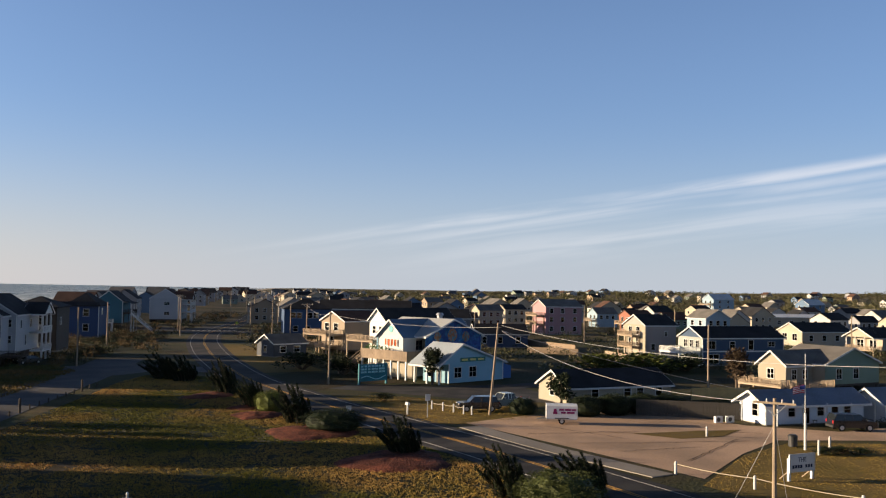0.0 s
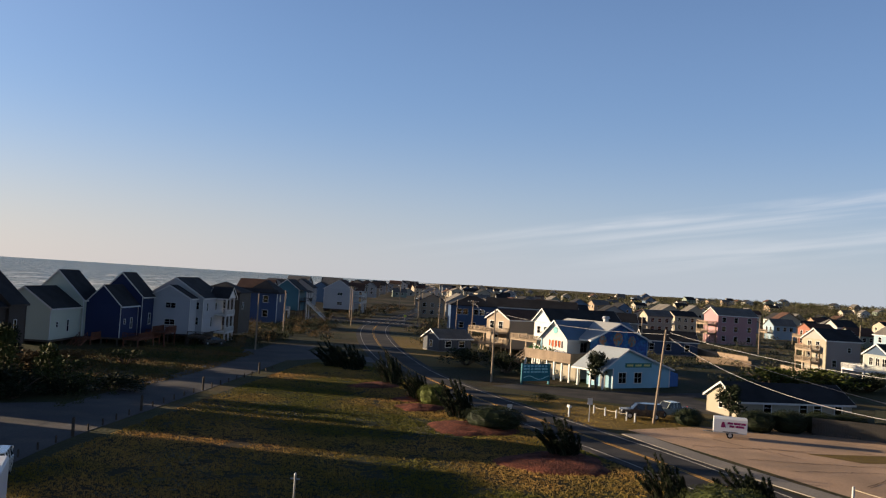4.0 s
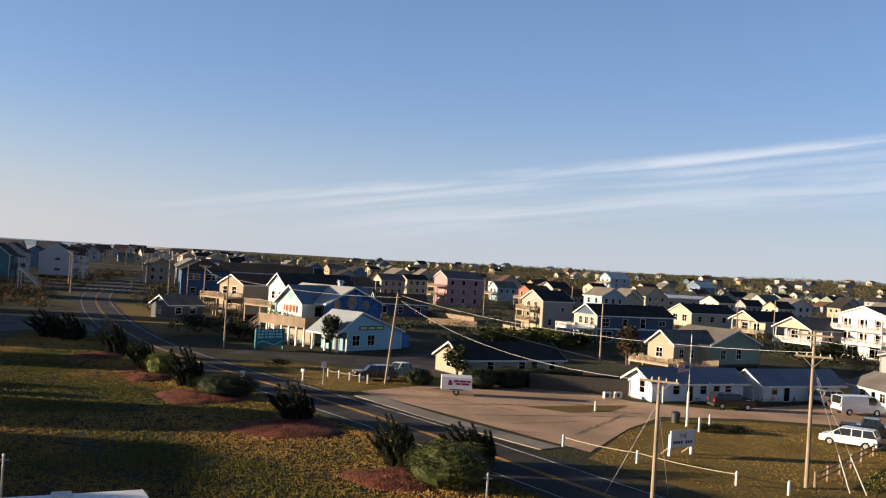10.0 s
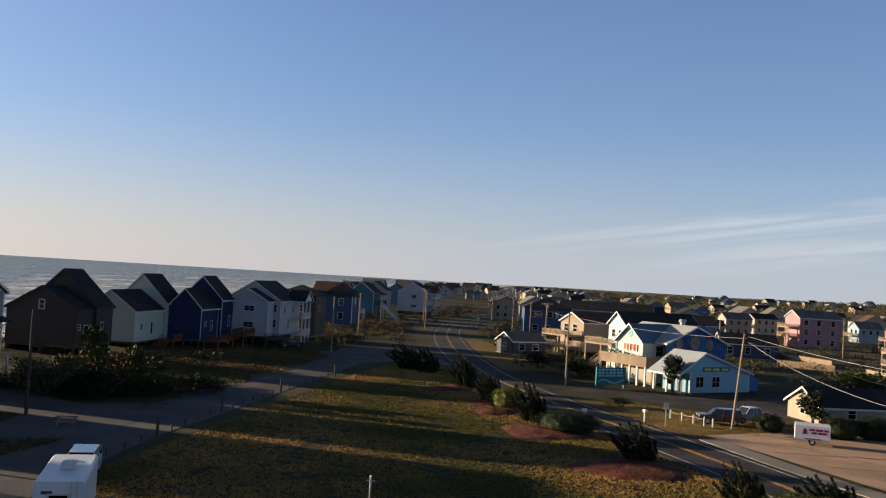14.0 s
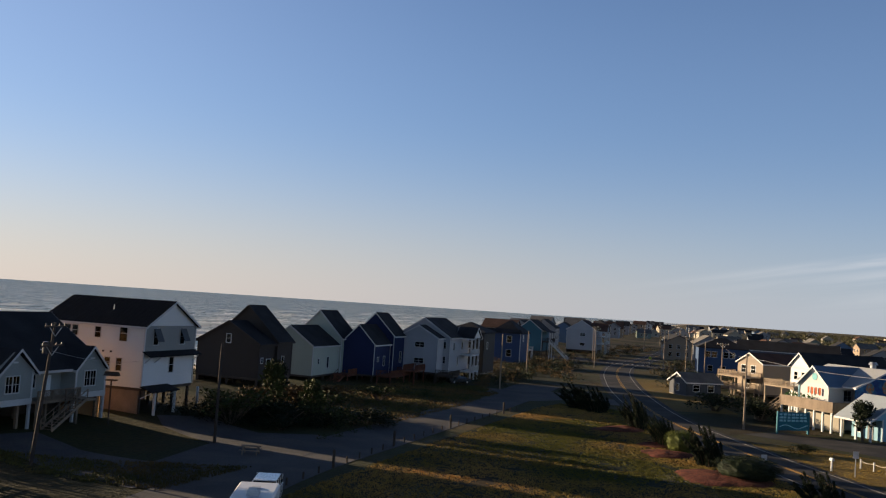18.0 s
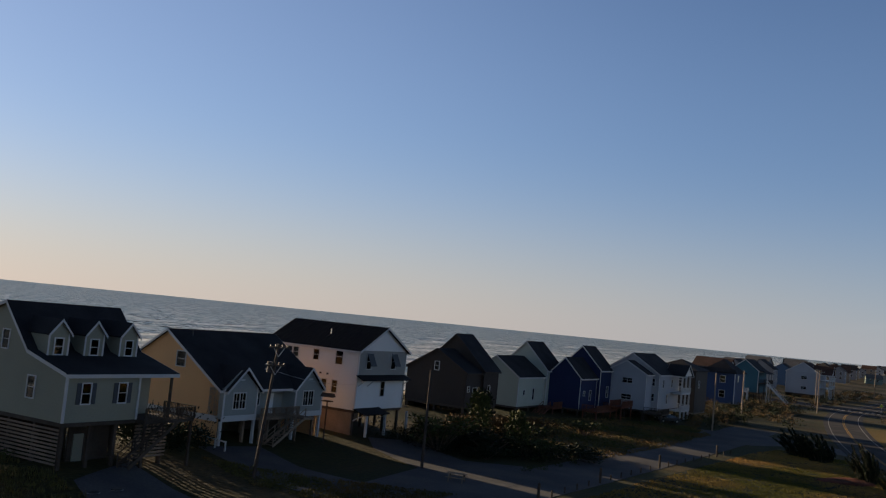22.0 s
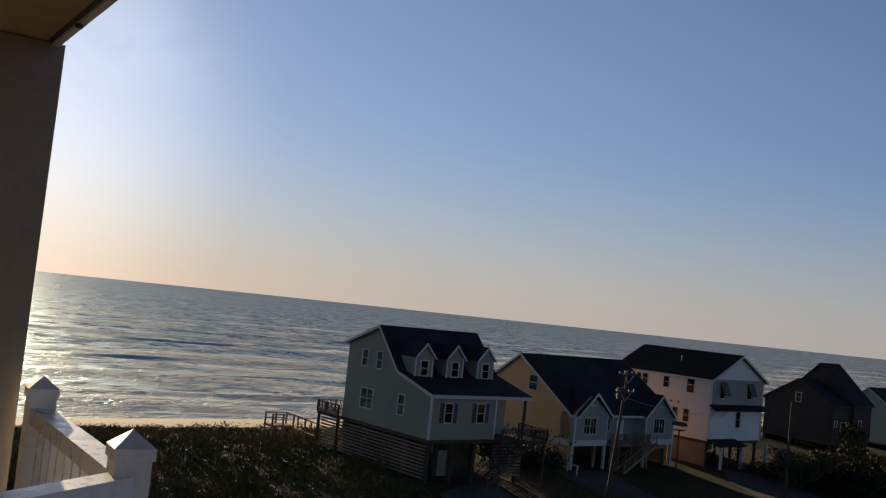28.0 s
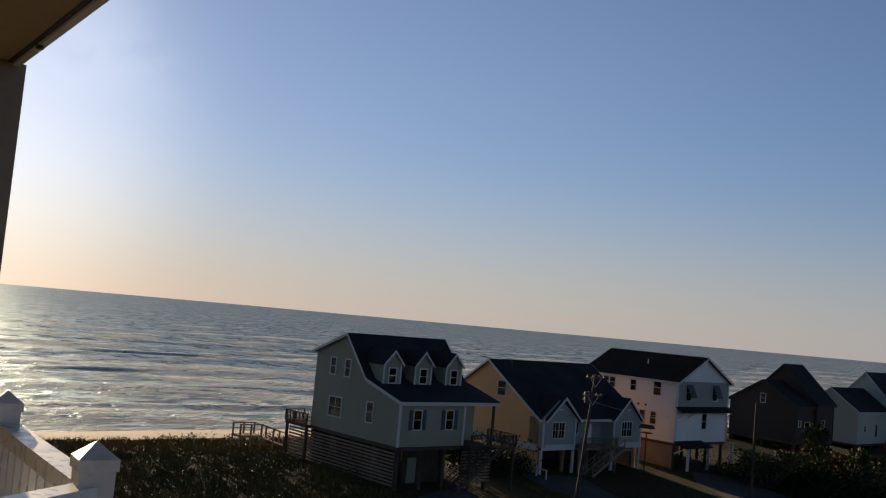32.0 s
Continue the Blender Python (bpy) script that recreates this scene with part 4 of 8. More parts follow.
def orange():
    e = thing("beach_house", "tan house with two front gables and dark roof", "house", pose(-70.3, 56.8, 0.6, 0, 0, 90 + COAST), ROW)
    zf, ze, zr, X, Y = 2.6, 5.45, 10.35, 15.7, 14.6
    pilings(e, X, Y, zf - 0.3, WOOD, 3.6)
    part("floor_slab", Shape().box(0.02, 0.3, zf - 0.3, X - 0.02, Y - 0.02, zf - 0.02), WOODD, e)
    for x in (0, X - 0.16):
        part("wall", Shape().extrude([(x, 0, 0), (x, Y, 0), (x, Y, ze), (x, 7.3, zr), (x, 0, ze)], (0.16, 0, 0)), TAN, e, "tan clapboard side wall")
    part("band_board", Shape().box(-0.05, 0.0, zf - 0.3, -0.01, Y, zf + 0.25), TRIM, e)
    window(e, pose(-0.005, 5.4, 7.0, 0, 0, -90), 1.1, 1.4)
    window(e, pose(-0.005, 12.0, 7.6, 0, 0, -90), 0.9, 1.0)
    part("wall", Shape().box(0.16, 1.2, zf, X - 0.16, 1.36, ze), GREYG, e)
    part("wall", Shape().box(0.16, Y - 0.16, 0, X - 0.16, Y, ze), TAN, e)
    gable_roof(e, X, Y, ze, zr, "X", SHINGLE_DK, 0.4, 7.3)
    part("porch_beam", Shape().box(4.9, 0.0, ze - 0.35, 10.9, 0.2, ze), TRIM, e)
    for x0, w in ((0.0, 4.9), (10.9, 4.8)):
        b = part("front_bay", Shape().box(x0, -0.5, zf, x0 + w, 1.3, ze)
                 .extrude([(x0, -0.5, ze), (x0 + w, -0.5, ze), (x0 + w / 2, -0.5, ze + 1.85)], (0, 0.16, 0)), GREYG, e)
        part("band_board", Shape().box(x0 - 0.05, -0.56, zf - 0.25, x0 + w + 0.05, -0.5, zf + 0.3), TRIM, b)
        gable_roof(b, w - 0.5, 4.2, ze, ze + 1.95, "Y", SHINGLE_DK, 0.4, off=(x0 + (0.5 if x0 == 0 else 0), -0.5))
        for k in (-0.45, 0.45):
            window(b, pose(x0 + w / 2 - 0.2 + k, -0.51, zf + 0.95), 0.78, 1.45, "grid")
        for x in (x0 + 0.1, x0 + w - 0.1):
            part("corner_board", Shape().box(x - 0.1, -0.55, zf, x + 0.1, -0.45, ze), TRIM, b)
            part("bay_post", Shape().box(x - 0.12, -0.5, -0.5, x + 0.12, -0.26, zf - 0.25), TRIM, b)
        part("gable_vent", Shape().box(x0 + w / 2 - 0.3, -0.56, ze + 0.75, x0 + w / 2 + 0.3, -0.5, ze + 0.9), TRIM, b)
    window(e, pose(6.4, 1.19, zf + 0.95), 1.6, 1.3, "grid")
    part("front_door", Shape().box(8.4, 1.1, zf, 9.35, 1.19, zf + 2.05), WHITES, e)
    deck(e, 4.9, -1.2, 10.9, 1.2, zf, "s", WOOD, posts=True)
    stairs(e, (5.4, -2.0, 0.0), (10.2, -2.0, zf), 1.2, WOOD)
    part("landing", Shape().box(9.9, -2.7, zf - 0.2, 11.6, -0.5, zf), WOOD, e)
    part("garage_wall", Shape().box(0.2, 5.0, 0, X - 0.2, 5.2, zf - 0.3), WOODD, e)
    part("garage_door", Shape().box(1.0, 4.9, 0, 3.6, 5.0, 2.1), GREYG, e)
    f = Shape().bar((-0.6, 0.5, 0.9), (-0.6, 4.5, 0.9), 0.08, 0.12)
    f.bar((-0.6, 0.5, 0.9), (-1.4, -2.6, 0.9), 0.08, 0.12)
    for p in ((-0.6, 0.5), (-0.6, 2.5), (-0.6, 4.5), (-1.0, -1.0), (-1.4, -2.6)):
        f.box(p[0] - 0.06, p[1] - 0.06, -0.3, p[0] + 0.06, p[1] + 0.06, 1.0)
    part("yard_rail", f, TRIM, e, "white board rail beside the house")
    part("utility_box", Shape().box(-0.25, 1.6, 0.8, 0, 2.1, 1.5), METAL, e)
    part("roof_vent", Shape().tube((2.2, 6.4, 9.6), (2.2, 6.4, 10.5), 0.06), DARKM, e)
    return e


def awning_roof(e, x0, x1, z, depth, material, brackets=()):
    a = part("awning", Shape().extrude([(x0, 0, z + 0.5), (x0, -depth, z), (x0, -depth, z + 0.12), (x0, 0, z + 0.62)], (x1 - x0, 0, 0)), material, e)
    for x in brackets:
        part("bracket", Shape().bar((x, -0.05, z - 0.7), (x, -depth + 0.15, z), 0.1), TRIM, a)
    return a


def white_house():
    wins = [("L", 2.7, 7.75, 0.95, 1.7), ("L", 6.0, 7.95, 0.75, 1.15), ("L", 9.0, 8.0, 0.75, 1.1), ("L", 9.95, 8.0, 0.75, 1.1),
            ("L", 3.0, 4.5, 0.7, 1.35), ("L", 4.5, 4.5, 0.7, 1.35),
            ("R", 2.1, 7.5, 0.95, 1.7), ("R", 7.4, 7.5, 0.95, 1.7), ("R", 5.5, 4.3, 0.85, 1.7), ("L", 10.6, 4.5, 0.9, 1.4)]
    e = house("beach_house", "three-storey white house with dark metal roof", (-72.1, 77.4), COAST, 10.2, 13.1, 0.6, 2.8, 9.6, 12.25, "Y", WHITES, METAL_DK, wins, ROW, over=0.45, corner=TRIM)
    part("shingle_band", Shape().box(0.08, -0.05, 6.75, 10.12, -0.005, 7.4).box(0.08, -0.05, 9.25, 10.12, -0.005, 9.58)
         .box(0.08, -0.05, 7.4, 1.5, -0.005, 9.25).box(2.7, -0.05, 7.4, 6.8, -0.005, 9.25).box(8.0, -0.05, 7.4, 10.12, -0.005, 9.25), siding("weathered_shingle_grey", (0.30, 0.30, 0.28)), e, "weathered grey shingle band on the gable wall")
    awning_roof(e, -0.2, 10.4, 6.2, 1.0, METAL_DK, (0.3, 2.2, 9.9))
    awning_roof(e, -0.2, 5.2, 2.4, 1.6, METAL_DK, (0.0, 5.0))
    for x in (2.1, 7.4):
        part("storm_shutter", Shape().extrude([(x - 0.6, -0.08, 9.25), (x - 0.6, -0.75, 7.85), (x - 0.6, -0.79, 7.87), (x - 0.6, -0.12, 9.28)], (1.2, 0, 0)), DARKM, e, "dark propped storm shutter")
    part("lower_wall", Shape().box(0.05, 0.3, -0.2, 0.2, 12.8, 2.5).box(0.05, 12.6, -0.2, 10, 12.8, 2.5).box(0.2, 6.0, -0.2, 10, 6.2, 2.5), WOOD, e, "brown boarded ground storey")
    for x in (1.0, 4.9, 9.8):
        part("porch_post", Shape().box(x - 0.12, -1.3, -0.5, x + 0.12, -1.06, 2.5), TRIM, e)
    for k in range(23):
        y = -0.3 + k * 0.62
        part("rib", Shape().bar((-0.42, y, 9.54), (5.08, y, 12.4), 0.05, 0.06), METAL_DK, e)
    part("wall_lamp", Shape().box(-0.12, 4.0, 6.4, 0, 4.2, 6.6).box(-0.12, 5.0, 6.4, 0, 5.2, 6.6), DARKM, e)
    part("roof_vent", Shape().tube((2.5, 6.0, 10.9), (2.5, 6.0, 11.6), 0.06), METAL, e)
    return e


def twin(label, P, gz, A, B, wallm, roofm, winsA=(), winsB=(), zf=1.2, trim=TRIM, k=1.0):
    """A house of two gabled volumes: a low one in front and a tall one beyond it, both as offsets and sizes (x, y, X, Y, eave, ridge)."""
    e = thing("beach_house", label, "house", pose(P[0], P[1], gz, 0, 0, 90 + COAST), ROW)
    A, B, zf = tuple(v * k for v in A), tuple(v * k for v in B), zf * k
    winsA, winsB = ([(q[0], *[v * k for v in q[1:]]) for q in w] for w in (winsA, winsB))
    for (ox, oy, X, Y, ze, zr), wins, name in ((A, winsA, "low_wing"), (B, winsB, "tall_wing")):
        w = new(name)
        w.parent = e
        w.matrix_basis = pose(ox, oy, 0)
        for side, L in (("R", X), ("L", Y), ("B", X), ("F", Y)):
            m = wall_matrix(side, X, Y)
            s = Shape()
            mine = [q for q in wins if q[0] == side]
            wall_panel(s, L, zf, ze, [(q[1] - q[3] / 2, q[1] + q[3] / 2, q[2], q[2] + q[4]) for q in mine if q[2] + q[4] < ze], m)
            if side in "LF":
                x = 0 if side == "L" else X - 0.16
                part("gable", Shape().extrude([(x, 0, ze), (x, Y, ze), (x, Y / 2, zr)], (0.16, 0, 0)), wallm, w)
            ob = part("wall", s, wallm, w)
            for q in mine:
                window(ob, Matrix.Translation(m @ Vector((q[1], 0, q[2]))) @ pose(0, 0, 0, 0, 0, TURN[side]), q[3], q[4])
        part("floor_slab", Shape().box(0.02, 0.02, zf - 0.3, X - 0.02, Y - 0.02, zf - 0.02), WOODD, w)
        gable_roof(w, X, Y, ze, zr, "X", roofm, 0.35, verge=trim)
        for x in (0, X):
            part("corner_board", Shape().box(x - 0.1, -0.06, zf, x + 0.1, 0.02, ze), trim, w)
        for i in range(3):
            for j in range(3):
                x, y = 0.3 + (X - 0.6) * i / 2, 0.3 + (Y - 0.6) * j / 2
                part("piling", Shape().box(x - 0.14, y - 0.14, -0.8, x + 0.14, y + 0.14, zf - 0.3), WOODD, w)
        # added back wall below the wing to stop the low sun
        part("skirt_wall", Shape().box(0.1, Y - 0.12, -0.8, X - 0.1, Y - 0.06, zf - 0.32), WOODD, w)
    return e


cape()
orange()
white_house()
twin("dark umber house with steep roofs", (-81.0, 113.4), 0.8, (-3.0, 0.4, 5.0, 10.2, 6.4, 9.4), (2.0, 0, 4.9, 10.4, 6.8, 11.8), UMBER, SHINGLE_DK,
     [("L", 5.1, 6.3, 0.7, 1.2), ("R", 0.9, 3.6, 0.6, 0.7), ("R", 3.0, 2.6, 1.3, 1.5)], [("R", 1.9, 2.0, 0.7, 2.4)], zf=1.4, trim=UMBER)
pale = twin("pale grey-green house with charcoal roofs", (-83.5, 128.4), 0.4, (0, 0, 10.6, 8.2, 6.0, 8.9), (10.6, -0.4, 7.0, 8.4, 7.2, 11.5), PALEG, SHINGLE_DK,
     [("R", 2.4, 3.0, 0.6, 0.8), ("R", 6.2, 2.2, 0.7, 1.8), ("L", 4.8, 5.2, 0.6, 1.0)], [("R", 3, 5.2, 0.6, 0.8)], k=1.03)
navy = twin("navy-blue house with steep charcoal roofs", (-79.3, 141.4), 0.4, (0, 0, 8.0, 5.8, 6.5, 9.5), (8.0, -0.6, 6.0, 7.2, 7.9, 11.6), NAVY, SHINGLE_DK,
     [("R", 2.0, 3.4, 0.7, 0.7), ("R", 5.0, 2.6, 0.8, 1.6)], [("R", 4.0, 3.0, 1.0, 1.8)], k=1.03)
grey = twin("light grey house with white porch columns", (-74.4, 156.6), 0.5, (0, 0, 6.0, 7.5, 7.9, 10.0), (4.2, -1.2, 14.0, 10.5, 8.0, 11.4), GREY, SHINGLE_DK,
     [("L", 3.5, 6.0, 1.8, 0.9), ("L", 3.5, 3.0, 1.8, 0.9)], [("L", 1.2, 5.8, 0.9, 1.3), ("L", 1.2, 3.0, 0.9, 1.3), ("R", 3, 5.5, 0.9, 1.4), ("R", 9, 5.5, 0.9, 1.4), ("R", 6, 2.4, 0.9, 1.8)], zf=1.4)
RUST = mat("red_brown_timber", (0.16, 0.065, 0.04), 0.8, 0.25, 1.2, 22)
deck(pale, 8.2, -3.2, 15.5, -0.5, 1.2, "se", RUST)
stairs(pale, (3.4, -2.0, -0.6), (8.0, -2.0, 1.2), 1.3, RUST)
deck(navy, -0.2, -3.4, 11.0, -0.7, 1.25, "swe", RUST)
deck(navy, 6.4, -5.6, 12.4, -3.4, 2.1, "sne", RUST)
deck(grey, -1.0, -3.6, 3.6, -0.2, 1.1, "sw", WOODD)
# white columns, balconies and a porch gable on the light grey house
for z in (1.3, 4.6):
    deck(grey, 12.2, -3.6, 18.4, -1.25, z, "se", WHITE, posts=False)
for x in (12.4, 15.3, 18.2):
    part("porch_column", Shape().box(x - 0.14, -3.55, -0.5, x + 0.14, -3.27, 7.9), TRIM, grey)
gable_roof(grey, 6.4, 3.4, 7.9, 9.9, "Y", SHINGLE_DK, 0.3, off=(12.1, -3.7), name="porch_roof")
gable_ends(grey, 6.4, 3.4, 7.9, 9.9, "Y", WHITES, off=(12.1, -3.7), name="porch_gable", ends=(0,))
house("beach_house", "weathered olive-brown house with hipped roof", (-74.6, 179.6), COAST, 10, 8.6, 0.5, 0.5, 8.9, 10.9, "X", siding("weathered_umber_olive", (0.055, 0.048, 0.042)), SHINGLE_DK, [("R", 3, 5.5, 1.0, 1.3), ("L", 3, 5.5, 1.0, 1.3), ("L", 6, 5.5, 1.0, 1.3)], ROW, hip=True)
h = house("beach_house", "slate-blue house with white windows and hipped roof", (-85.6, 231.0), COAST, 12, 8.0, 0.3, 0.5, 8.2, 11.4, "X", BLUE, SHINGLE_DK, [("L", 3.0, 5.6, 1.3, 1.7), ("L", 3.0, 1.9, 1.3, 1.7), ("R", 4, 6, 1, 1.5)], ROW, hip=True, corner=TRIM)
part("roof_skirt", Shape().extrude([(-1.0, -0.6, 8.05), (-1.0, 10.4, 8.05), (-0.1, 10.0, 9.0), (-0.1, 0.0, 9.0)], (0, 0, 0.12)), SHINGLE_DK, h)
h = house("beach_house", "teal house with white gable, stair and decks", (-92.5, 268.0), COAST, 13, 7.6, 0.3, 2.4, 8.7, 11.6, "X", TEAL, SHINGLE_DK, [("L", 4.8, 5.9, 2.0, 1.9), ("L", 5.2, 3.0, 1.4, 1.6)], ROW, corner=TRIM)
deck(h, -2.2, 2.4, 0, 7.6, 2.6, "wsn", WHITE)
deck(h, 0.5, -2.6, 9.0, -0.1, 5.3, "sew", WOODD)
part("porch_roof", Shape().extrude([(0.2, -2.9, 8.0), (0.2, 0.0, 8.9), (0.2, 0.0, 9.02), (0.2, -2.9, 8.12)], (9.2, 0, 0)), SHINGLE_DK, h)
for x in (0.6, 4.8, 8.9):
    part("porch_post", Shape().box(x - 0.1, -2.55, -0.3, x + 0.1, -2.35, 8.0), TRIM, h)
stairs(h, (-0.8, -8.6, 0), (-0.8, -2.6, 5.3), 1.4, WHITE)
h = house("beach_house", "grey house with dark red roof and white balconies", (-96.0, 340.2), COAST, 20, 11.0, 0.3, 1.0, 8.6, 12.0, "X", GREY, mat("dark_red_shingles", (0.040, 0.018, 0.018), 0.9, 0.2, 1.0, 9, lap=0.14), [("L", 5, 6.2, 1.8, 1.0), ("L", 5, 2.6, 1.8, 1.0), ("R", 4, 5.5, 1, 1.6), ("R", 9, 5.5, 1, 1.6), ("R", 15, 5.5, 1, 1.6)], ROW, corner=TRIM)
deck(h, 2, -3.4, 18, 0, 3.6, "s", WHITE)
deck(h, 2, -3.4, 18, 0, 6.4, "s", WHITE, posts=False)
gable_roof(h, 9.0, 6.0, 8.4, 11.2, "Y", SHINGLE_BR, 0.4, off=(2.0, -3.6), name="porch_roof")
gable_ends(h, 9.0, 6.0, 8.4, 11.2, "Y", GREY, off=(2.0, -3.6), name="porch_gable", ends=(0,))
for x in (2.2, 6.5, 10.8, 17.8):
    part("balcony_post", Shape().box(x - 0.14, -3.3, -0.3, x + 0.14, -3.02, 8.4), TRIM, h)

# ---- the landward side ----
BUILT = [(-5, 144, 18), (35, 104, 8), (16, 118, 12), (63, 150, 10), (50, 183, 14), (43, 198, 8), (33, 300, 12), (-22, 194, 10), (-9, 171, 14), (-35, 184, 8), (-45, 267, 15)]
SKYB = siding("sky_blue", (0.22, 0.40, 0.50))
SAGEG = siding("sage_green", (0.17, 0.23, 0.18))
CREAM = siding("cream", (0.30, 0.265, 0.205))
PINK = siding("dusty_pink", (0.36, 0.21, 0.225))
BEIGE = siding("beige", (0.28, 0.22, 0.16))
DKGREY = siding("dark_grey", (0.055, 0.062, 0.075))
MURAL = mat("mural_blue", (0.022, 0.06, 0.20), 0.6, 0.3, 0.7, 3, second=(0.03, 0.13, 0.27))
TOWN = "houses of the town inland"


def annexe():
    e = thing("restaurant_annexe", "low pale-blue restaurant annexe with white metal roof", "restaurant", pose(1.0, 139.9, 0, 0, 0, 45))
    X, Y, ze, zr, r = 12.2, 5.6, 3.05, 5.9, 2.6
    walls(e, X, Y, 0.1, ze, SKYB, [("R", 1.9, 0.9, 1.5, 1.5, "grid"), ("R", 5.2, 0.9, 1.5, 1.5, "grid"), ("L", 4.2, 0.9, 1.2, 1.4)])
    gable_ends(e, X + 2.2, Y, 2.95, zr, "Y", SKYB, r + 2.2, off=(-2.2, 0))
    gable_roof(e, X + 2.2, Y, 2.95, zr, "Y", mat("faded_blue_grey_roof", (0.30, 0.34, 0.38), 0.6, 0.15, 0.5, seam=0.5), 0.5, r + 2.2, off=(-2.2, 0))
    b = part("name_board", Shape().box(2.4, -0.08, 3.2, 8.0, -0.02, 3.85), mat("sign_green", (0.05, 0.16, 0.13), 0.6), e, "dark green name board")
    for k in range(3):
        part("letter_bar", Shape().box(2.7 + k * 1.8, -0.11, 3.38, 4.0 + k * 1.8, -0.08, 3.66), mat("sign_yellow", (0.6, 0.55, 0.2), 0.6), b)
    for y in (0.1, 2.7, 5.4):
        part("porch_post", Shape().box(-2.1, y - 0.12, -0.2, -1.85, y + 0.12, 2.9), TRIM, e)
    for x in (0, X):
        part("corner_board", Shape().box(x - 0.1, -0.05, 0.1, x + 0.1, 0.03, ze), TRIM, e)
    part("door", Shape().box(-0.06, 1.6, 0.1, -0.01, 2.6, 2.2), DARKM, e)
    part("lean_to", Shape().extrude([(X, 1.2, 0.05), (X + 3.4, 1.2, 0.05), (X + 3.4, 1.2, 2.0), (X, 1.2, 2.9)], (0, 3.6, 0)), siding("royal_blue", (0.05, 0.13, 0.34)), e, "royal-blue lean-to beside the annexe")


HALLW = siding("hall_white", (0.52, 0.515, 0.50))
DECKB = mat("deck_boards", (0.235, 0.18, 0.13), 0.8, 0.22, 1.2, 22)


def hall():
    """White gabled hall over a ground storey, long deck in front of its lit end, mural gable beside it."""
    e = thing("restaurant", "white restaurant hall with blue roof and long deck", "restaurant", pose(-5.5, 143.9, 0, 0, 0, 45))
    zf = 3.2
    # hall: 3 m behind the deck's edge
    x0, y0, X, Y, ze, zr = 3.0, 4.2, 16.0, 5.9, 6.6, 9.1
    for q in ((x0, y0, x0 + 0.16, y0 + Y), (x0 + 0.16, y0, x0 + X - 0.16, y0 + 0.16), (x0 + 0.16, y0 + Y - 0.16, x0 + X - 0.16, y0 + Y), (x0 + X - 0.16, y0, x0 + X, y0 + Y)):
        part("wall", Shape().box(q[0], q[1], 0, q[2], q[3], ze), HALLW, e)
    gable_ends(e, X, Y, ze, zr, "X", HALLW, off=(x0, y0))
    gable_roof(e, X, Y, ze, zr, "X", METAL_BL, 0.5, off=(x0, y0))
    part("gable_emblem", Shape().tube((x0 - 0.05, y0 + Y / 2, 7.6), (x0 - 0.01, y0 + Y / 2, 7.6), 0.55, n=16), mat("emblem_teal", (0.15, 0.4, 0.42), 0.6), e, "round teal emblem on the gable")
    for k in range(4):
        c = part("hanging_cloth", Shape().box(x0 - 0.3, y0 + 1.3 + k * 0.8, 4.9 + 0.15 * (k % 2), x0 - 0.25, y0 + 1.65 + k * 0.8, 6.0), mat("orange_cloth", (0.42, 0.10, 0.04), 0.8, 0.3, 2), e, "orange-red hanging cloth")
    window(e, pose(x0 + 3.5, y0, 4.3), 1.4, 1.5, "grid")
    # mural gable, facing the same way as the annexe front
    gx0, gy0, GX, gze, gzr = 5.6, 1.6, 13.0, 6.6, 9.2
    part("mural_wall", Shape().box(gx0, gy0, 3.0, gx0 + GX, gy0 + 0.2, gze).extrude([(gx0, gy0, gze), (gx0 + GX, gy0, gze), (gx0 + GX * 0.47, gy0, gzr)], (0, 0.2, 0)), MURAL, e, "blue painted gable wall")
    m = Shape()
    for k, (cx, cz, w, h) in enumerate(((2.6, 6.5, 1.6, 0.8), (6.0, 6.7, 2.2, 1.2), (9.2, 6.4, 1.8, 0.8))):
        m.tube((gx0 + cx, gy0 - 0.04, cz), (gx0 + cx, gy0 - 0.01, cz), w * 0.5, n=10)
    part("mural_shapes", m, mat("mural_orange", (0.30, 0.13, 0.06), 0.6, 0.3, 2, second=(0.08, 0.20, 0.24)), e, "painted orange and teal mural shapes")
    gable_roof(e, GX, 12.0, gze, gzr, "Y", mat("pale_metal_roof", (0.42, 0.43, 0.43), 0.5, 0.12, 0.5, seam=0.5), 0.4, GX * 0.47, off=(gx0, gy0), name="mural_roof")
    part("rear_wall", Shape().box(gx0 + GX - 0.2, gy0, 0, gx0 + GX, gy0 + 12, gze).box(gx0, gy0 + 11.8, 0, gx0 + GX, gy0 + 12, gze), SKYB, e)
    part("roof_fan", Shape().tube((gx0 + 8, gy0 + 5, 8.4), (gx0 + 8, gy0 + 5, 9.8), 0.45, n=12).tube((gx0 + 8, gy0 + 5, 9.8), (gx0 + 8, gy0 + 5, 10.2), 0.7, 0.5, n=12), METAL, e)
    # deck with boarded parapet on posts
    d = part("deck", Shape().box(0, 0, zf - 0.3, 5.6, 11.0, zf).box(5.6, 0, zf - 0.3, 9, 1.5, zf), DECKB, e)
    for k in range(37):
        part("parapet_board", Shape().box(-0.04, k * 0.3, zf, 0.02, k * 0.3 + 0.285, zf + 1.25), DECKB, d)
    for k in range(18):
        part("parapet_board", Shape().box(k * 0.3, -0.04, zf, k * 0.3 + 0.285, 0.02, zf + 1.25), WOOD, d)
    for k in range(7):
        part("deck_post", Shape().box(0.05, 0.2 + k * 1.75, -0.3, 0.3, 0.45 + k * 1.75, zf - 0.3), TRIM, d)
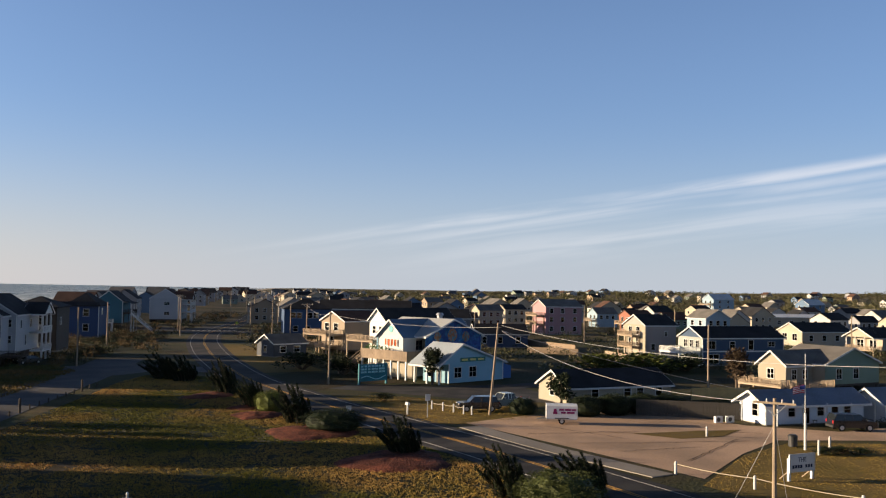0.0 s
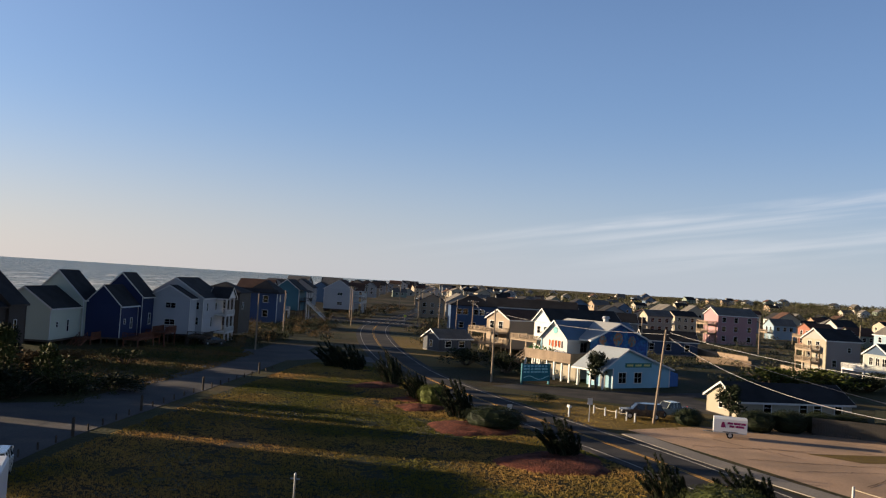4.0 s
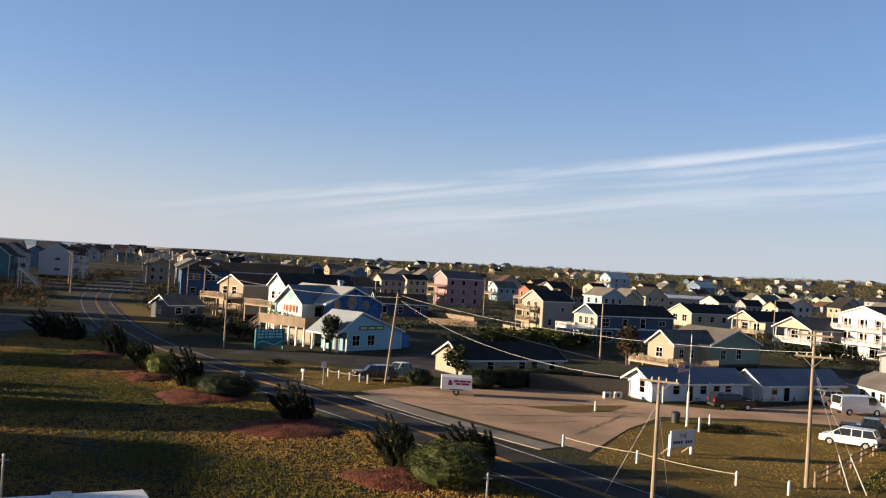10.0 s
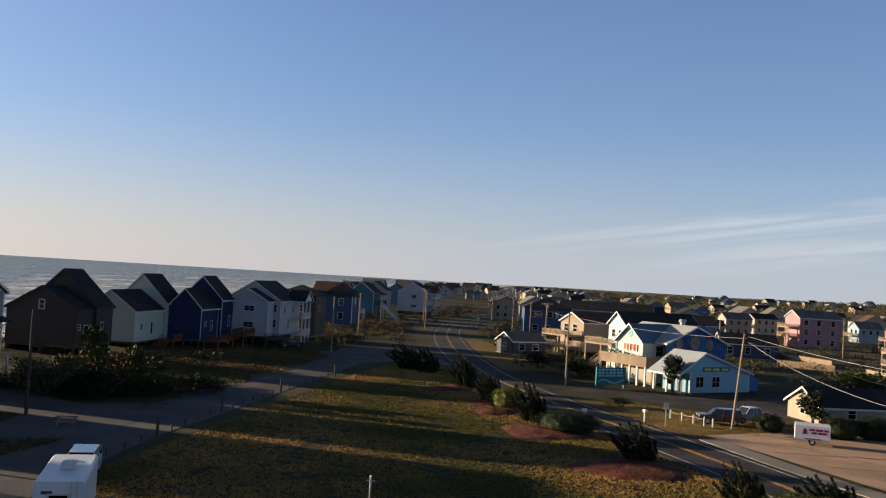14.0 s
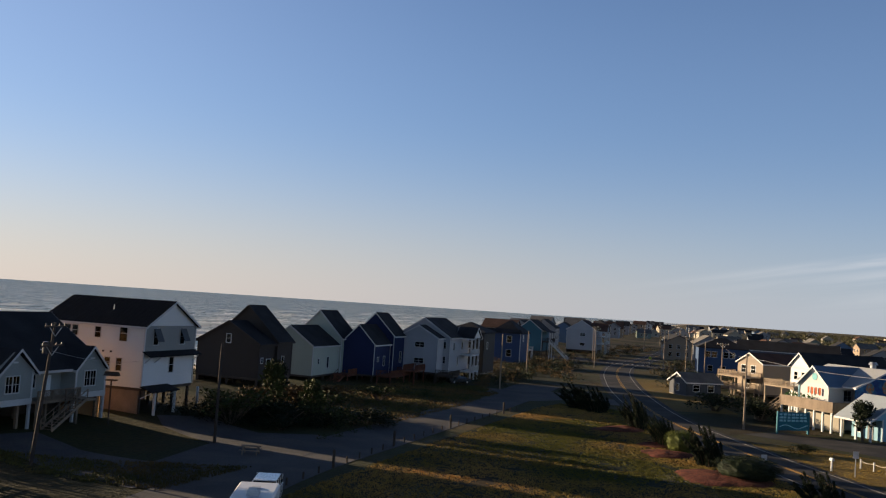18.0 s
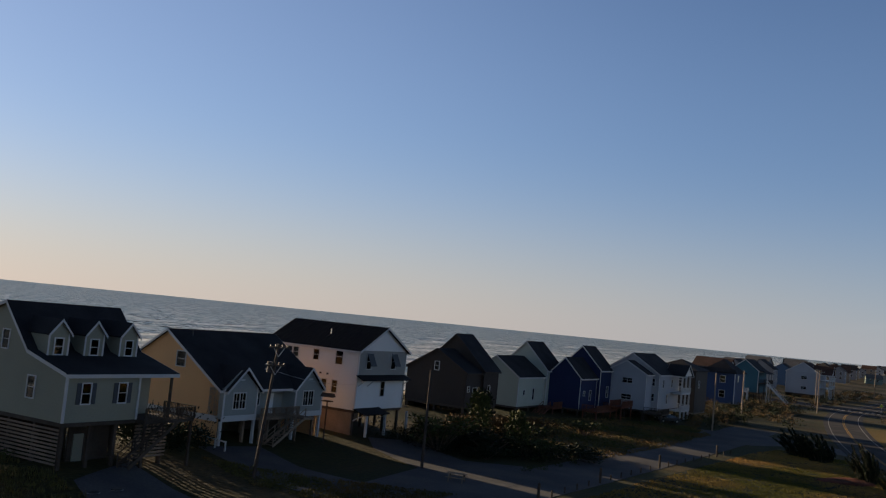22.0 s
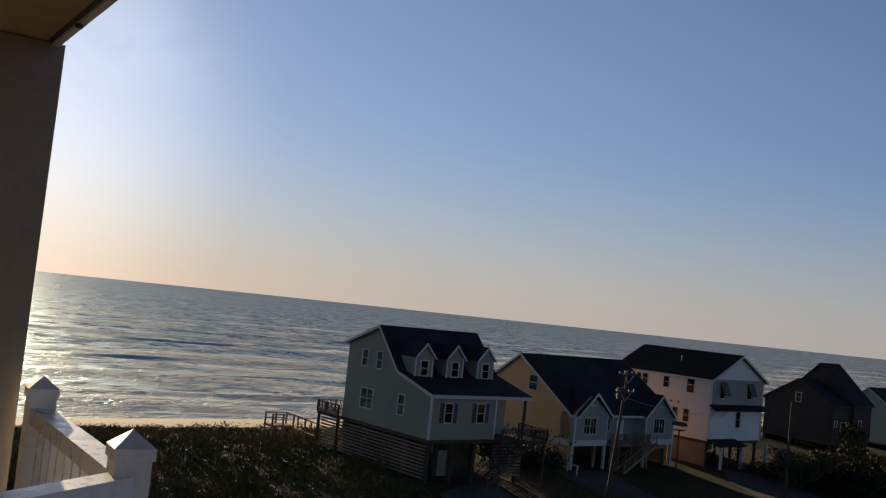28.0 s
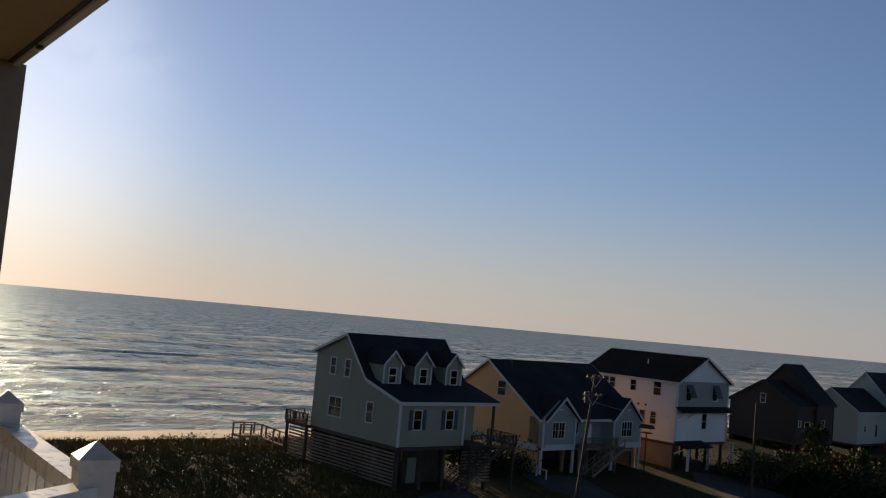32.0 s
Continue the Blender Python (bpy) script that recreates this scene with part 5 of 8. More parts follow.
    part("ground_wall", Shape().box(2.6, 0.6, 0, 2.8, 10.5, zf - 0.3), CREAM, e)
    stairs(e, (-0.5, 15.5, 0), (0.6, 11.2, zf), 1.4, DECKB)
    g = Shape()
    rng = random.Random(5)
    for k in range(160):
        p = Vector((0.4 + rng.random() * 0.5, 4.5 + rng.random() * 6.3, zf + 1.0 + rng.random() * 0.6))
        g.bar(p, p + Vector((rng.uniform(-.3, .3), rng.uniform(-.3, .3), rng.uniform(0, .4))), 0.12, 0.02)
    part("planter_greens", g, mat("planter_leaf", (0.05, 0.13, 0.035), 0.7), e)
    return e


annexe()
hall()


def street_sign():
    e = thing("restaurant_sign", "teal painted restaurant sign on posts", "sign", pose(-12.2, 136.1, 0, 0, 0, 43))
    teal = mat("sign_teal", (0.03, 0.16, 0.20), 0.6, 0.2, 1.0)
    lt = mat("sign_light_teal", (0.30, 0.62, 0.66), 0.6, 0.15, 2.0)
    for x in (0.1, 5.2):
        part("post", Shape().box(x - 0.12, -0.12, -0.4, x + 0.12, 0.12, 3.1), teal, e)
    part("board", Shape().box(0, -0.06, 0.5, 5.3, 0.06, 3.0), teal, e)
    rng = random.Random(3)
    for r in range(3):
        for k in range(7):
            w = rng.uniform(0.35, 0.6)
            part("letter_bar", Shape().box(0.35 + k * 0.67, -0.09, 2.55 - r * 0.42, 0.35 + k * 0.67 + w, -0.06, 2.82 - r * 0.42), lt, e)
    w = Shape()
    for k in range(12):
        a = k * 0.4
        w.bar((0.4 + a, -0.08, 1.0 + 0.25 * math.sin(a * 1.6)), (0.8 + a, -0.08, 1.0 + 0.25 * math.sin((a + 0.4) * 1.6)), 0.03, 0.12)
    part("wave_band", w, lt, e)


street_sign()


def motel():
    roof = mat("blue_grey_shingles", (0.17, 0.20, 0.26), 0.85, 0.15, 1.0, 9, lap=0.14)
    w = [("R", 3.4, 0.9, 0.9, 1.2), ("R", 7.4, 0.9, 0.9, 1.2), ("R", 11.2, 0.9, 0.9, 1.2), ("L", 1.8, 0.9, 0.9, 1.3), ("R", 5.4, 0.1, 0.9, 2.0, "plain"), ("R", 9.4, 0.1, 0.9, 2.0, "plain")]
    MOT = siding("motel_white", (0.58, 0.62, 0.66))
    e = house("motel_block", "white single-storey motel block with blue-grey roof", (35.4, 102.1), -70, 13.6, 4.6, 0, 0.1, 2.35, 3.55, "X", MOT, roof, w, "motel blocks", False, 0.6, category="motel")
    e2 = house("motel_block", "white motel block with patched blue-grey roof", (50.4, 106.5), -70, 13.2, 4.6, 0, 0.1, 2.25, 3.6, "X", MOT, roof, [("R", 2, 0.9, 0.9, 1.2), ("R", 8, 0.9, 0.9, 1.2), ("R", 4, 0.1, 0.9, 2.0, "plain"), ("R", 10.5, 0.1, 0.9, 2.0, "plain")], "motel blocks", False, 0.6, category="motel")
    e3 = house("motel_block", "long white motel wing with grey shingle roof", (64.6, 88.0), -91, 7.0, 24.5, 0, 0.1, 2.3, 3.7, "Y", MOT, SHINGLE_GY, [("L", 4 + 4.4 * k, 0.8, 1.1, 1.3, "grid") for k in range(5)] + [("L", 6 + 4.4 * k, 0.1, 0.9, 2.0, "plain") for k in range(4)], "motel blocks", False, 0.6, category="motel")
    for k in range(5):
        part("porch_post", Shape().box(1 + k * 3.4, -0.62, 0, 1.12 + k * 3.4, -0.5, 2.3), TRIM, e)


motel()
house("cottage", "cream gabled cottage with dark green-black roof", (15.8, 116.9), -65, 16.0, 7.2, 0, 0.1, 2.2, 4.05, "X", CREAM, SHINGLE_DK, [("R", 4, 0.9, 1.0, 1.1), ("R", 9, 0.9, 1.0, 1.1), ("R", 11, 0.9, 1.0, 1.1), ("R", 14, 0.9, 1.0, 1.1), ("L", 3.8, 0.9, 0.9, 1.2)], TOWN, False)
h = house("raised_house", "sage-green raised house with cream porch side", (57.5, 140.0), -60, 12.9, 9.5, 0, 0.9, 4.0, 6.3, "Y", SAGEG, SHINGLE_GY, [("R", 3.2, 1.7, 1.2, 1.5, "grid"), ("R", 7.2, 1.7, 1.2, 1.5, "grid")], TOWN)
part("porch_wing", Shape().box(-0.06, 0, 0.9, -0.01, 9.4, 3.9).box(-6, 2.2, 0.9, 0, 7.4, 3.9), CREAM, h)
gable_ends(h, 6.5, 5.2, 3.9, 5.8, "X", CREAM, off=(-6, 2.2))
gable_roof(h, 11, 5.2, 3.9, 5.8, "X", SHINGLE_GY, 0.4, off=(-6, 2.2), name="wing_roof")
deck(h, -9.5, 0.2, -6.1, 8.2, 0.95, "wsn", WOODL)
deck(h, -6.0, -2.0, -0.4, 2.1, 0.95, "s", WOODL)
stairs(h, (-7.6, -2.6, 0), (-7.6, 0.2, 0.95), 1.6, WOODL)
for x in (-4.2, -1.8):
    window(h, pose(x, 2.19, 1.7), 1.0, 1.4, "grid")
window(h, pose(-6.01, 5, 1.7, 0, 0, -90), 1.2, 1.4, "grid")

h = house("beach_cottage", "navy two-storey house with white trim and deck", (51.2, 183.0), -70, 19.5, 8.0, 0, 0.3, 5.6, 7.6, "X", siding("deep_navy", (0.05, 0.08, 0.13)), SHINGLE_DK,
          [("R", 2, 3.4, 2.0, 1.5, "grid"), ("R", 7, 3.6, 1.2, 1.2), ("R", 11.5, 3.2, 1.2, 1.9), ("R", 16.5, 3.8, 1.6, 0.9), ("R", 2.5, 0.6, 2.6, 1.7, "grid"), ("R", 9, 0.5, 1.4, 1.8)], TOWN, False, corner=TRIM)
part("gable_facing", Shape().box(-0.08, 0.1, 0.3, -0.01, 7.9, 5.6), GREYG, h)
for y in (1.6, 3.6, 5.6):
    window(h, pose(-0.09, y, 3.6, 0, 0, -90), 1.1, 1.4, "grid")
part("band_board", Shape().box(-0.1, -0.06, 2.75, 19.55, -0.01, 3.0), TRIM, h)
deck(h, -5.0, 0.5, -0.2, 7.5, 2.7, "wsn", WHITE)
h = house("tall_house", "tall grey house, sunlit tone put into its cream gable end", (43.4, 198.5), -70, 7.6, 8.9, 0, 0.2, 7.3, 9.4, "X", siding("taupe_grey", (0.33, 0.29, 0.27)), SHINGLE_DK, [("R", 5, 5.0, 0.7, 0.9), ("R", 1.8, 2.0, 0.9, 1.3)], TOWN, False)
# cream sheet over the grey end wall, sunlit tone put into its colour
part("lit_facing", Shape().box(-0.08, 0.1, 0.2, -0.01, 8.8, 7.3), CREAM, h)
for z in (2.6, 5.0):
    deck(h, -2.2, 2, -0.1, 8, z, "wsn", WOODL)
for y in (3, 6):
    for z in (2.8, 5.2):
        window(h, pose(-0.09, y, z, 0, 0, -90), 1.2, 1.6, "grid")
h = house("pink_house", "dusty pink three-storey house", (33.4, 300.1), -70, 13.0, 10.0, 0, 0.3, 9.2, 11.4, "X", PINK, SHINGLE_GY, [("R", x, z, 1.2, 1.5) for x in (2, 6, 10.5) for z in (1.2, 4.2, 7.0)], TOWN, False)
for z in (3.4, 6.2):
    deck(h, -3, 1, -0.1, 9, z, "wsn", WOODL)
h = house("tan_house", "tan house with timber decks and outside stair", (-20.6, 195.6), -45, 10.0, 8.0, 0, 1.0, 7.1, 9.0, "X", BEIGE, SHINGLE_BR, [("L", 3, 5.0, 1.4, 1.5), ("L", 6, 5.0, 1.4, 1.5), ("L", 4.5, 2.0, 1.4, 1.7)], TOWN)
deck(h, -4.5, 0.5, -0.1, 8.5, 4.3, "wsn", WOODL)
deck(h, -6.5, 2.0, -0.1, 9.5, 1.9, "wsn", WOODL)
stairs(h, (-10, 6, 0), (-6.5, 6, 1.9), 1.4, WOODL)
h = house("gabled_house", "white gabled house with long dark roof and deck", (-10.5, 171.0), -45, 18.0, 4.6, 0, 0.3, 8.3, 10.4, "X", WHITES, SHINGLE_DK, [("L", 1.4, 5.8, 0.8, 1.3), ("L", 3.2, 5.8, 0.8, 1.3), ("R", 14, 4, 1, 1.4)], TOWN, False)
deck(h, -4.0, -1.0, -0.1, 6.5, 4.6, "wsn", WOODL)
house("shed_house", "small grey house with low roof", (-33.5, 185.0), -45, 8.0, 6.0, 0, 0.2, 2.8, 4.4, "X", DKGREY, SHINGLE_GY, [("R", 2.2, 1.0, 1.4, 1.2), ("R", 5.6, 1.0, 1.4, 1.2), ("L", 3, 0.9, 1, 1.3)], TOWN, False)
house("large_house", "slate-blue two-storey house with hipped roof", (-44.6, 261.5), -76, 13.0, 11.0, 0, 0.3, 7.9, 10.6, "X", siding("denim_blue", (0.05, 0.085, 0.16)), SHINGLE_DK, [("R", x, z, 1.3, 1.5) for x in (2.5, 4.2, 7.2, 8.9) for z in (5.3,)] + [("R", 3.2, 1.5, 1.3, 1.5), ("R", 6.6, 1.5, 1.3, 1.5), ("F", 4, 5.3, 1.3, 1.5)], TOWN, False, hip=True)

house("long_house", "long two-storey slate house with dark roof", (-39.0, 296.0), -84, 29.0, 10.0, 0, 0.3, 7.3, 10.0, "X", siding("slate_grey", (0.09, 0.105, 0.14)), SHINGLE_DK, [("R", 2.2 + 3.4 * k, 4.6, 1.2, 1.5) for k in range(8)], TOWN, False, corner=TRIM)
house("long_house", "long low house with dark roof and white window trim", (-12.0, 262.0), -82, 20.0, 9.0, 0, 0.3, 6.0, 8.4, "X", siding("ash_grey", (0.16, 0.165, 0.18)), SHINGLE_DK, [("R", 2.2 + 3.2 * k, 3.6, 1.1, 1.4) for k in range(6)], TOWN, False)
BUILT += [(-39, 296, 29), (-12, 262, 20)]

# ---- houses beyond the motel ----
LTAN = siding("pale_tan", (0.36, 0.31, 0.245))
h = house("porch_house", "pale tan house with dark grey roof and porch", (98.5, 254.2), -70, 17.0, 10.0, 0, 0.4, 4.3, 6.6, "X", LTAN, SHINGLE_DK, [("R", 3, 1.8, 1.3, 1.5), ("R", 7.5, 1.8, 1.3, 1.5), ("R", 12, 1.8, 1.3, 1.5), ("L", 3, 1.8, 1.8, 1.8), ("L", 7, 1.8, 1.8, 1.8)], TOWN, False)
h = house("porch_house", "beige house with covered timber porch and dark roof", (105.5, 222.6), -70, 13.0, 9.6, 0, 1.4, 4.4, 6.7, "X", LTAN, SHINGLE_DK, [("R", 3, 2.2, 1.2, 1.4), ("R", 9, 2.2, 1.2, 1.4), ("L", 3, 1.8, 2.0, 1.9), ("L", 7, 1.8, 2.0, 1.9)], TOWN)
deck(h, -2.6, 0.3, -0.1, 9.3, 1.4, "wsn", WOODL)
for y in (0.5, 3.3, 6.2, 9.1):
    part("porch_post", Shape().box(-2.5, y - 0.09, 1.4, -2.32, y + 0.09, 4.4), TRIM, h)
gable_roof(h, 2.9, 9.6, 4.4, 6.7, "X", SHINGLE_DK, 0.3, off=(-2.9, 0), name="porch_roof")
gable_ends(h, 2.7, 9.6, 4.4, 6.7, "X", LTAN, off=(-2.7, 0))
h = house("porch_house", "beige raised house with gabled porch and grey roof", (98.2, 181.3), -70, 11.4, 10.2, 0, 2.2, 5.1, 7.4, "X", siding("warm_grey", (0.30, 0.28, 0.27)), SHINGLE_GY, [("R", 2, 3.0, 1.1, 1.4), ("R", 5.4, 3.0, 0.9, 0.9), ("R", 8.6, 3.0, 1.1, 1.4), ("L", 3, 2.6, 2.0, 1.9), ("L", 7.2, 2.6, 2.0, 1.9)], TOWN)
deck(h, -3.0, 0.2, -0.1, 10.0, 2.2, "wsn", WHITE)
for y in (0.4, 3.6, 6.8, 9.8):
    part("porch_post", Shape().box(-2.9, y - 0.09, 2.2, -2.72, y + 0.09, 5.1), TRIM, h)
gable_roof(h, 3.3, 10.2, 5.1, 7.4, "X", SHINGLE_GY, 0.3, off=(-3.3, 0), name="porch_roof")
gable_ends(h, 3.1, 10.2, 5.1, 7.4, "X", LTAN, off=(-3.1, 0))
h = house("balcony_house", "white three-storey house with stacked white balconies", (107.6, 172.9), -70, 13.0, 12.6, 0, 0.2, 8.7, 10.6, "X", siding("bright_white", (0.50, 0.49, 0.49)), SHINGLE_DK, [("R", x, z, 0.9, 1.4) for x in (2.2, 6.0, 10.0) for z in (3.6, 6.4)] + [("L", y, z, 1.7, 1.8, "grid") for y in (2.4, 6.2, 10.2) for z in (3.3, 6.1)] + [("L", 3.2, 0.4, 2.6, 2.1, "plain"), ("L", 8.6, 0.4, 2.6, 2.1, "plain")], TOWN, False)
for z in (3.0, 5.8):
    deck(h, -2.2, 0.1, -0.1, 12.5, z, "wsn", WHITE)
for y in (0.3, 4.3, 8.3, 12.3):
    part("balcony_post", Shape().box(-2.15, y - 0.1, 0, -1.95, y + 0.1, 8.6), TRIM, h)
house("low_hall", "long low white building with flat-pitched roof", (138.9, 407.6), -78, 36.0, 12.0, 0, 0.3, 4.4, 5.6, "X", LTAN, METAL_WH, [("R", 4 + 6 * k, 1.4, 1.6, 1.4) for k in range(6)], TOWN, False)
house("long_house", "dark navy single-storey house with white windows", (8.3, 227.0), -80, 13.0, 8.0, 0, 0.3, 3.5, 5.7, "X", siding("ink_blue", (0.04, 0.06, 0.11)), SHINGLE_DK, [("R", x, 1.2, 1.1, 1.5) for x in (2, 6, 10.5)], TOWN, False)
h = house("raised_cottage", "small white raised cottage with grey roof and deck", (77.0, 126.0), -122, 10.0, 9.0, 0, 1.7, 5.0, 6.5, "Y", siding("bright_white", (0.50, 0.49, 0.49)), SHINGLE_GY, [("R", 2.4, 2.7, 1.3, 1.4, "grid"), ("R", 7.2, 1.8, 1.8, 2.1)], TOWN)
deck(h, 4.6, -2.6, 12.0, -0.1, 1.7, "swe", WOOD)

# ---- houses farther off ----
FAR_WALLS = [siding("far_" + n, c) for n, c in (("white", (0.43, 0.42, 0.40)), ("cream", (0.37, 0.325, 0.25)), ("grey", (0.25, 0.255, 0.265)), ("blue", (0.10, 0.16, 0.25)), ("pale_blue", (0.24, 0.33, 0.40)), ("tan", (0.32, 0.235, 0.16)), ("green", (0.18, 0.22, 0.18)), ("brick_red", (0.26, 0.11, 0.075)))]
FAR_NAMES = ["white", "cream", "grey", "slate-blue", "pale-blue", "tan", "sage-green", "brick-red"]
FAR_ROOFS = [SHINGLE_DK, SHINGLE_GY, SHINGLE_BR, METAL_WH]
ROOF_NAMES = ["charcoal", "grey", "brown", "white"]


def far_house(x, y, w, h, wi, ri, turn, rng, dp=None, decks=False):
    dp = dp or w * rng.uniform(0.7, 1.0)
    gz = land(x, y)
    e = thing("town_house", f"{FAR_NAMES[wi]} house with {ROOF_NAMES[ri]} roof", "house", pose(x, y, gz, 0, 0, turn), TOWN)
    axis = rng.choice("XY")
    part("wall", Shape().box(0, 0, -0.6, w, dp, h), FAR_WALLS[wi], e)
    rise = rng.uniform(0.22, 0.34) * (dp if axis == "X" else w)
    gable_ends(e, w, dp, h, h + rise, axis, FAR_WALLS[wi])
    gable_roof(e, w, dp, h, h + rise, axis, FAR_ROOFS[ri], 0.4, verge=None if math.hypot(x, y) < 300 else False)
    st = max(1, int(h / 2.8))
    d = math.hypot(x, y)
    nw = 3 if d < 420 else 2
    for k in range(st):
        z = h - 2.2 - 2.75 * k
        if z < 0.3:
            continue
        for i in range(nw):
            window(e, pose(w * (i + 0.7) / (nw + 0.4), -0.005, z), 1.2, 1.4)
        for i in range(2):
            window(e, pose(-0.005, dp * (i + 0.7) / 2.4, z, 0, 0, -90), 1.2, 1.4)
    if decks:
        deck(e, -2.4, 0.5, -0.05, dp - 0.5, max(2.6, h - 3.0), "wsn", WHITE if wi in (0, 1) else WOODL)
    BUILT.append((x, y, w))


KNOWN = [(78, 275, 9, 7, 4, 1), (67, 330, 9, 6, 7, 2), (62, 372, 9, 5.5, 4, 1), (86, 377, 9, 6.5, 0, 0), 
         (155, 530, 14, 11, 4, 3), (208, 526, 12, 9, 3, 3),
         (215, 468, 9, 5, 0, 1), (195, 411, 12, 4.5, 0, 1), (288, 534, 10, 5, 1, 1), (314, 543, 9, 5.5, 0, 1), (433, 707, 10, 6, 0, 1), (396, 614, 11, 5, 1, 0), (354, 695, 9, 5, 0, 1),
         (258, 594, 9, 5, 1, 2), (175, 493, 9, 5, 0, 0), (13, 327, 9, 7, 1, 1), (24, 355, 9, 7, 1, 0), (3, 298, 9, 5, 5, 2), (-3, 386, 10, 6, 2, 0), (-21, 432, 12, 5, 2, 0),
         (-45, 436, 14, 6, 2, 0), (-30, 417, 16, 5, 0, 0), (126, 182, 9, 5.5, 4, 1)]
frng = random.Random(11)
for x, y, w, h, wi, ri in KNOWN:
    far_house(x, y, w, h, wi, ri, frng.choice((20, 22, 18, 24)), frng, decks=frng.random() < 0.45)


def place_far(n, az0, az1, d0, d1, rng):
    done = tries = 0
    while done < n and tries < n * 40:
        tries += 1
        az, d = radians(rng.uniform(az0, az1)), d0 + (d1 - d0) * rng.random() ** 0.8
        x, y = math.sin(az) * d, math.cos(az) * d
        if shore(x, y) < (-78 if d > 330 else 0):
            continue
        if any(math.hypot(x - a, y - b) < 13 + c * 0.6 for a, b, c in BUILT):
            continue
        if any((Vector((x, y, 0)) - q).length < 16 for q in ROAD):
            continue
        far_house(x, y, rng.uniform(8, 12), rng.choice((3.2, 4.0, 4.6, 5.6, 6.4)), rng.choice((0, 0, 1, 1, 2, 2, 3, 5, 6)), rng.choice((0, 0, 1, 1, 2)), 20 + rng.uniform(-8, 8), rng)
        done += 1


for q in ((98.5, 254.2), (103.3, 221.8), (95.0, 180.2), (107.6, 172.9), (138.9, 407.6), (8.3, 227.0)):
    BUILT.append((*q, 18))
place_far(62, -12, 36, 330, 620, frng)
place_far(110, -13, 34, 600, 1350, frng)
place_far(16, -14, -8, 380, 1200, frng)
for y, off_, w, h_, wi, ri in ((292, -64, 12, 7.5, 0, 2), (318, -62, 11, 7.0, 2, 0), (345, -66, 12, 7.5, 5, 1), (371, -63, 11, 7.5, 2, 0), (345, -16, 10, 6.5, 5, 0), (368, -6, 12, 6.0, 2, 1), (388, -18, 10, 6.5, 4, 0)):
    far_house(-0.16 * y + off_, y, w, h_, wi, ri, 99 if off_ < -40 else 20, frng)
for k in range(34):
    y = 395 + 26 * k + frng.uniform(-6, 6)
    far_house(-0.16 * y + frng.uniform(-72, -58), y, frng.uniform(9, 13), frng.choice((6.5, 7.5, 8.5)), frng.choice((0, 2, 2, 3, 5, 5)), frng.choice((0, 0, 1, 2)), 99 + frng.uniform(-4, 4), frng)

# ---- poles and wires ----
def utility_pole(x, y, h, turn=20, arms=1, label="weathered timber utility pole with a crossarm", transformer=False, r=0.16, lean=(0, 0), gz=0.0, timber=None, fitting=METAL):
    POLE = timber or MATS["pole_timber"]
    e = thing("utility_pole", label, "utility pole", pose(x, y, gz, 0, 0, turn), "utility poles")
    top = (lean[0], lean[1], h)
    part("pole", Shape().tube((0, 0, -0.5), top, r, r * 0.62, 10), POLE, e)
    for k in range(arms):
        z = h - 0.35 - 1.5 * k
        f = z / h
        a = part("crossarm", Shape().box(lean[0] * f - 1.25, lean[1] * f - 0.16, z, lean[0] * f + 1.25, lean[1] * f - 0.02, z + 0.13), POLE, e)
        part("arm_brace", Shape().bar((lean[0] * f - 0.7, lean[1] * f - 0.12, z), (lean[0] * f, lean[1] * f - 0.12, z - 0.7), 0.04).bar((lean[0] * f + 0.7, lean[1] * f - 0.12, z), (lean[0] * f, lean[1] * f - 0.12, z - 0.7), 0.04), METAL, a)
        for sx in (-1.1, -0.45, 0.45, 1.1):
            part("insulator", Shape().tube((lean[0] * f + sx, lean[1] * f - 0.09, z + 0.13), (lean[0] * f + sx, lean[1] * f - 0.09, z + 0.32), 0.05, 0.035, 6), TRIM if fitting is METAL else fitting, a)
    if transformer:
        t = part("transformer", Shape().tube((0.05, -0.42, h - 2.4), (0.05, -0.42, h - 1.5), 0.24, n=12), fitting, e)
        part("bracket", Shape().box(-0.05, -0.3, h - 2.2, 0.1, 0, h - 2.1).box(-0.05, -0.3, h - 1.8, 0.1, 0, h - 1.7), METAL, t)
    return e


def wire(a, b, sag=0.8, r=0.016, n=14):
    """One continuous sagging cable."""
    s = Shape()
    a, b = Vector(a), Vector(b)
    m = (b - a).to_track_quat("Z", "Y").to_matrix()
    for i in range(n + 1):
        q = a.lerp(b, i / n) - Vector((0, 0, sag * 4 * (i / n) * (1 - i / n)))
        s.v += [tuple(q + m @ Vector((r * math.cos(1.2566 * k), r * math.sin(1.2566 * k), 0))) for k in range(5)]
    s.f = [(i * 5 + k, i * 5 + (k + 1) % 5, (i + 1) * 5 + (k + 1) % 5, (i + 1) * 5 + k) for i in range(n) for k in range(5)]
    return tagged(part("overhead_wire", s, WIRE), "thin overhead cable between poles", "cable", "overhead wires")


utility_pole(20.2, 57.2, 8.0, -30, 1, transformer=False)
utility_pole(33.4, 63.0, 11.1, -30, 2, label="tall timber utility pole with crossarms and street lamp")
utility_pole(5.4, 106.7, 10.5, 20, 0, lean=(0.95, 0), label="leaning timber utility pole beside parked cars")
utility_pole(-16.6, 136.5, 10.6, 20, 0, label="bare timber utility pole on the grass verge")
utility_pole(-59.0, 52.0, 11.2, 100, 2, label="dark timber utility pole with transformers", transformer=True, lean=(0.3, -0.9), timber=POLED, fitting=DARKM)
utility_pole(-56.9, 71.5, 9.5, 40, 0, label="dark timber pole beside the drive", timber=POLED)
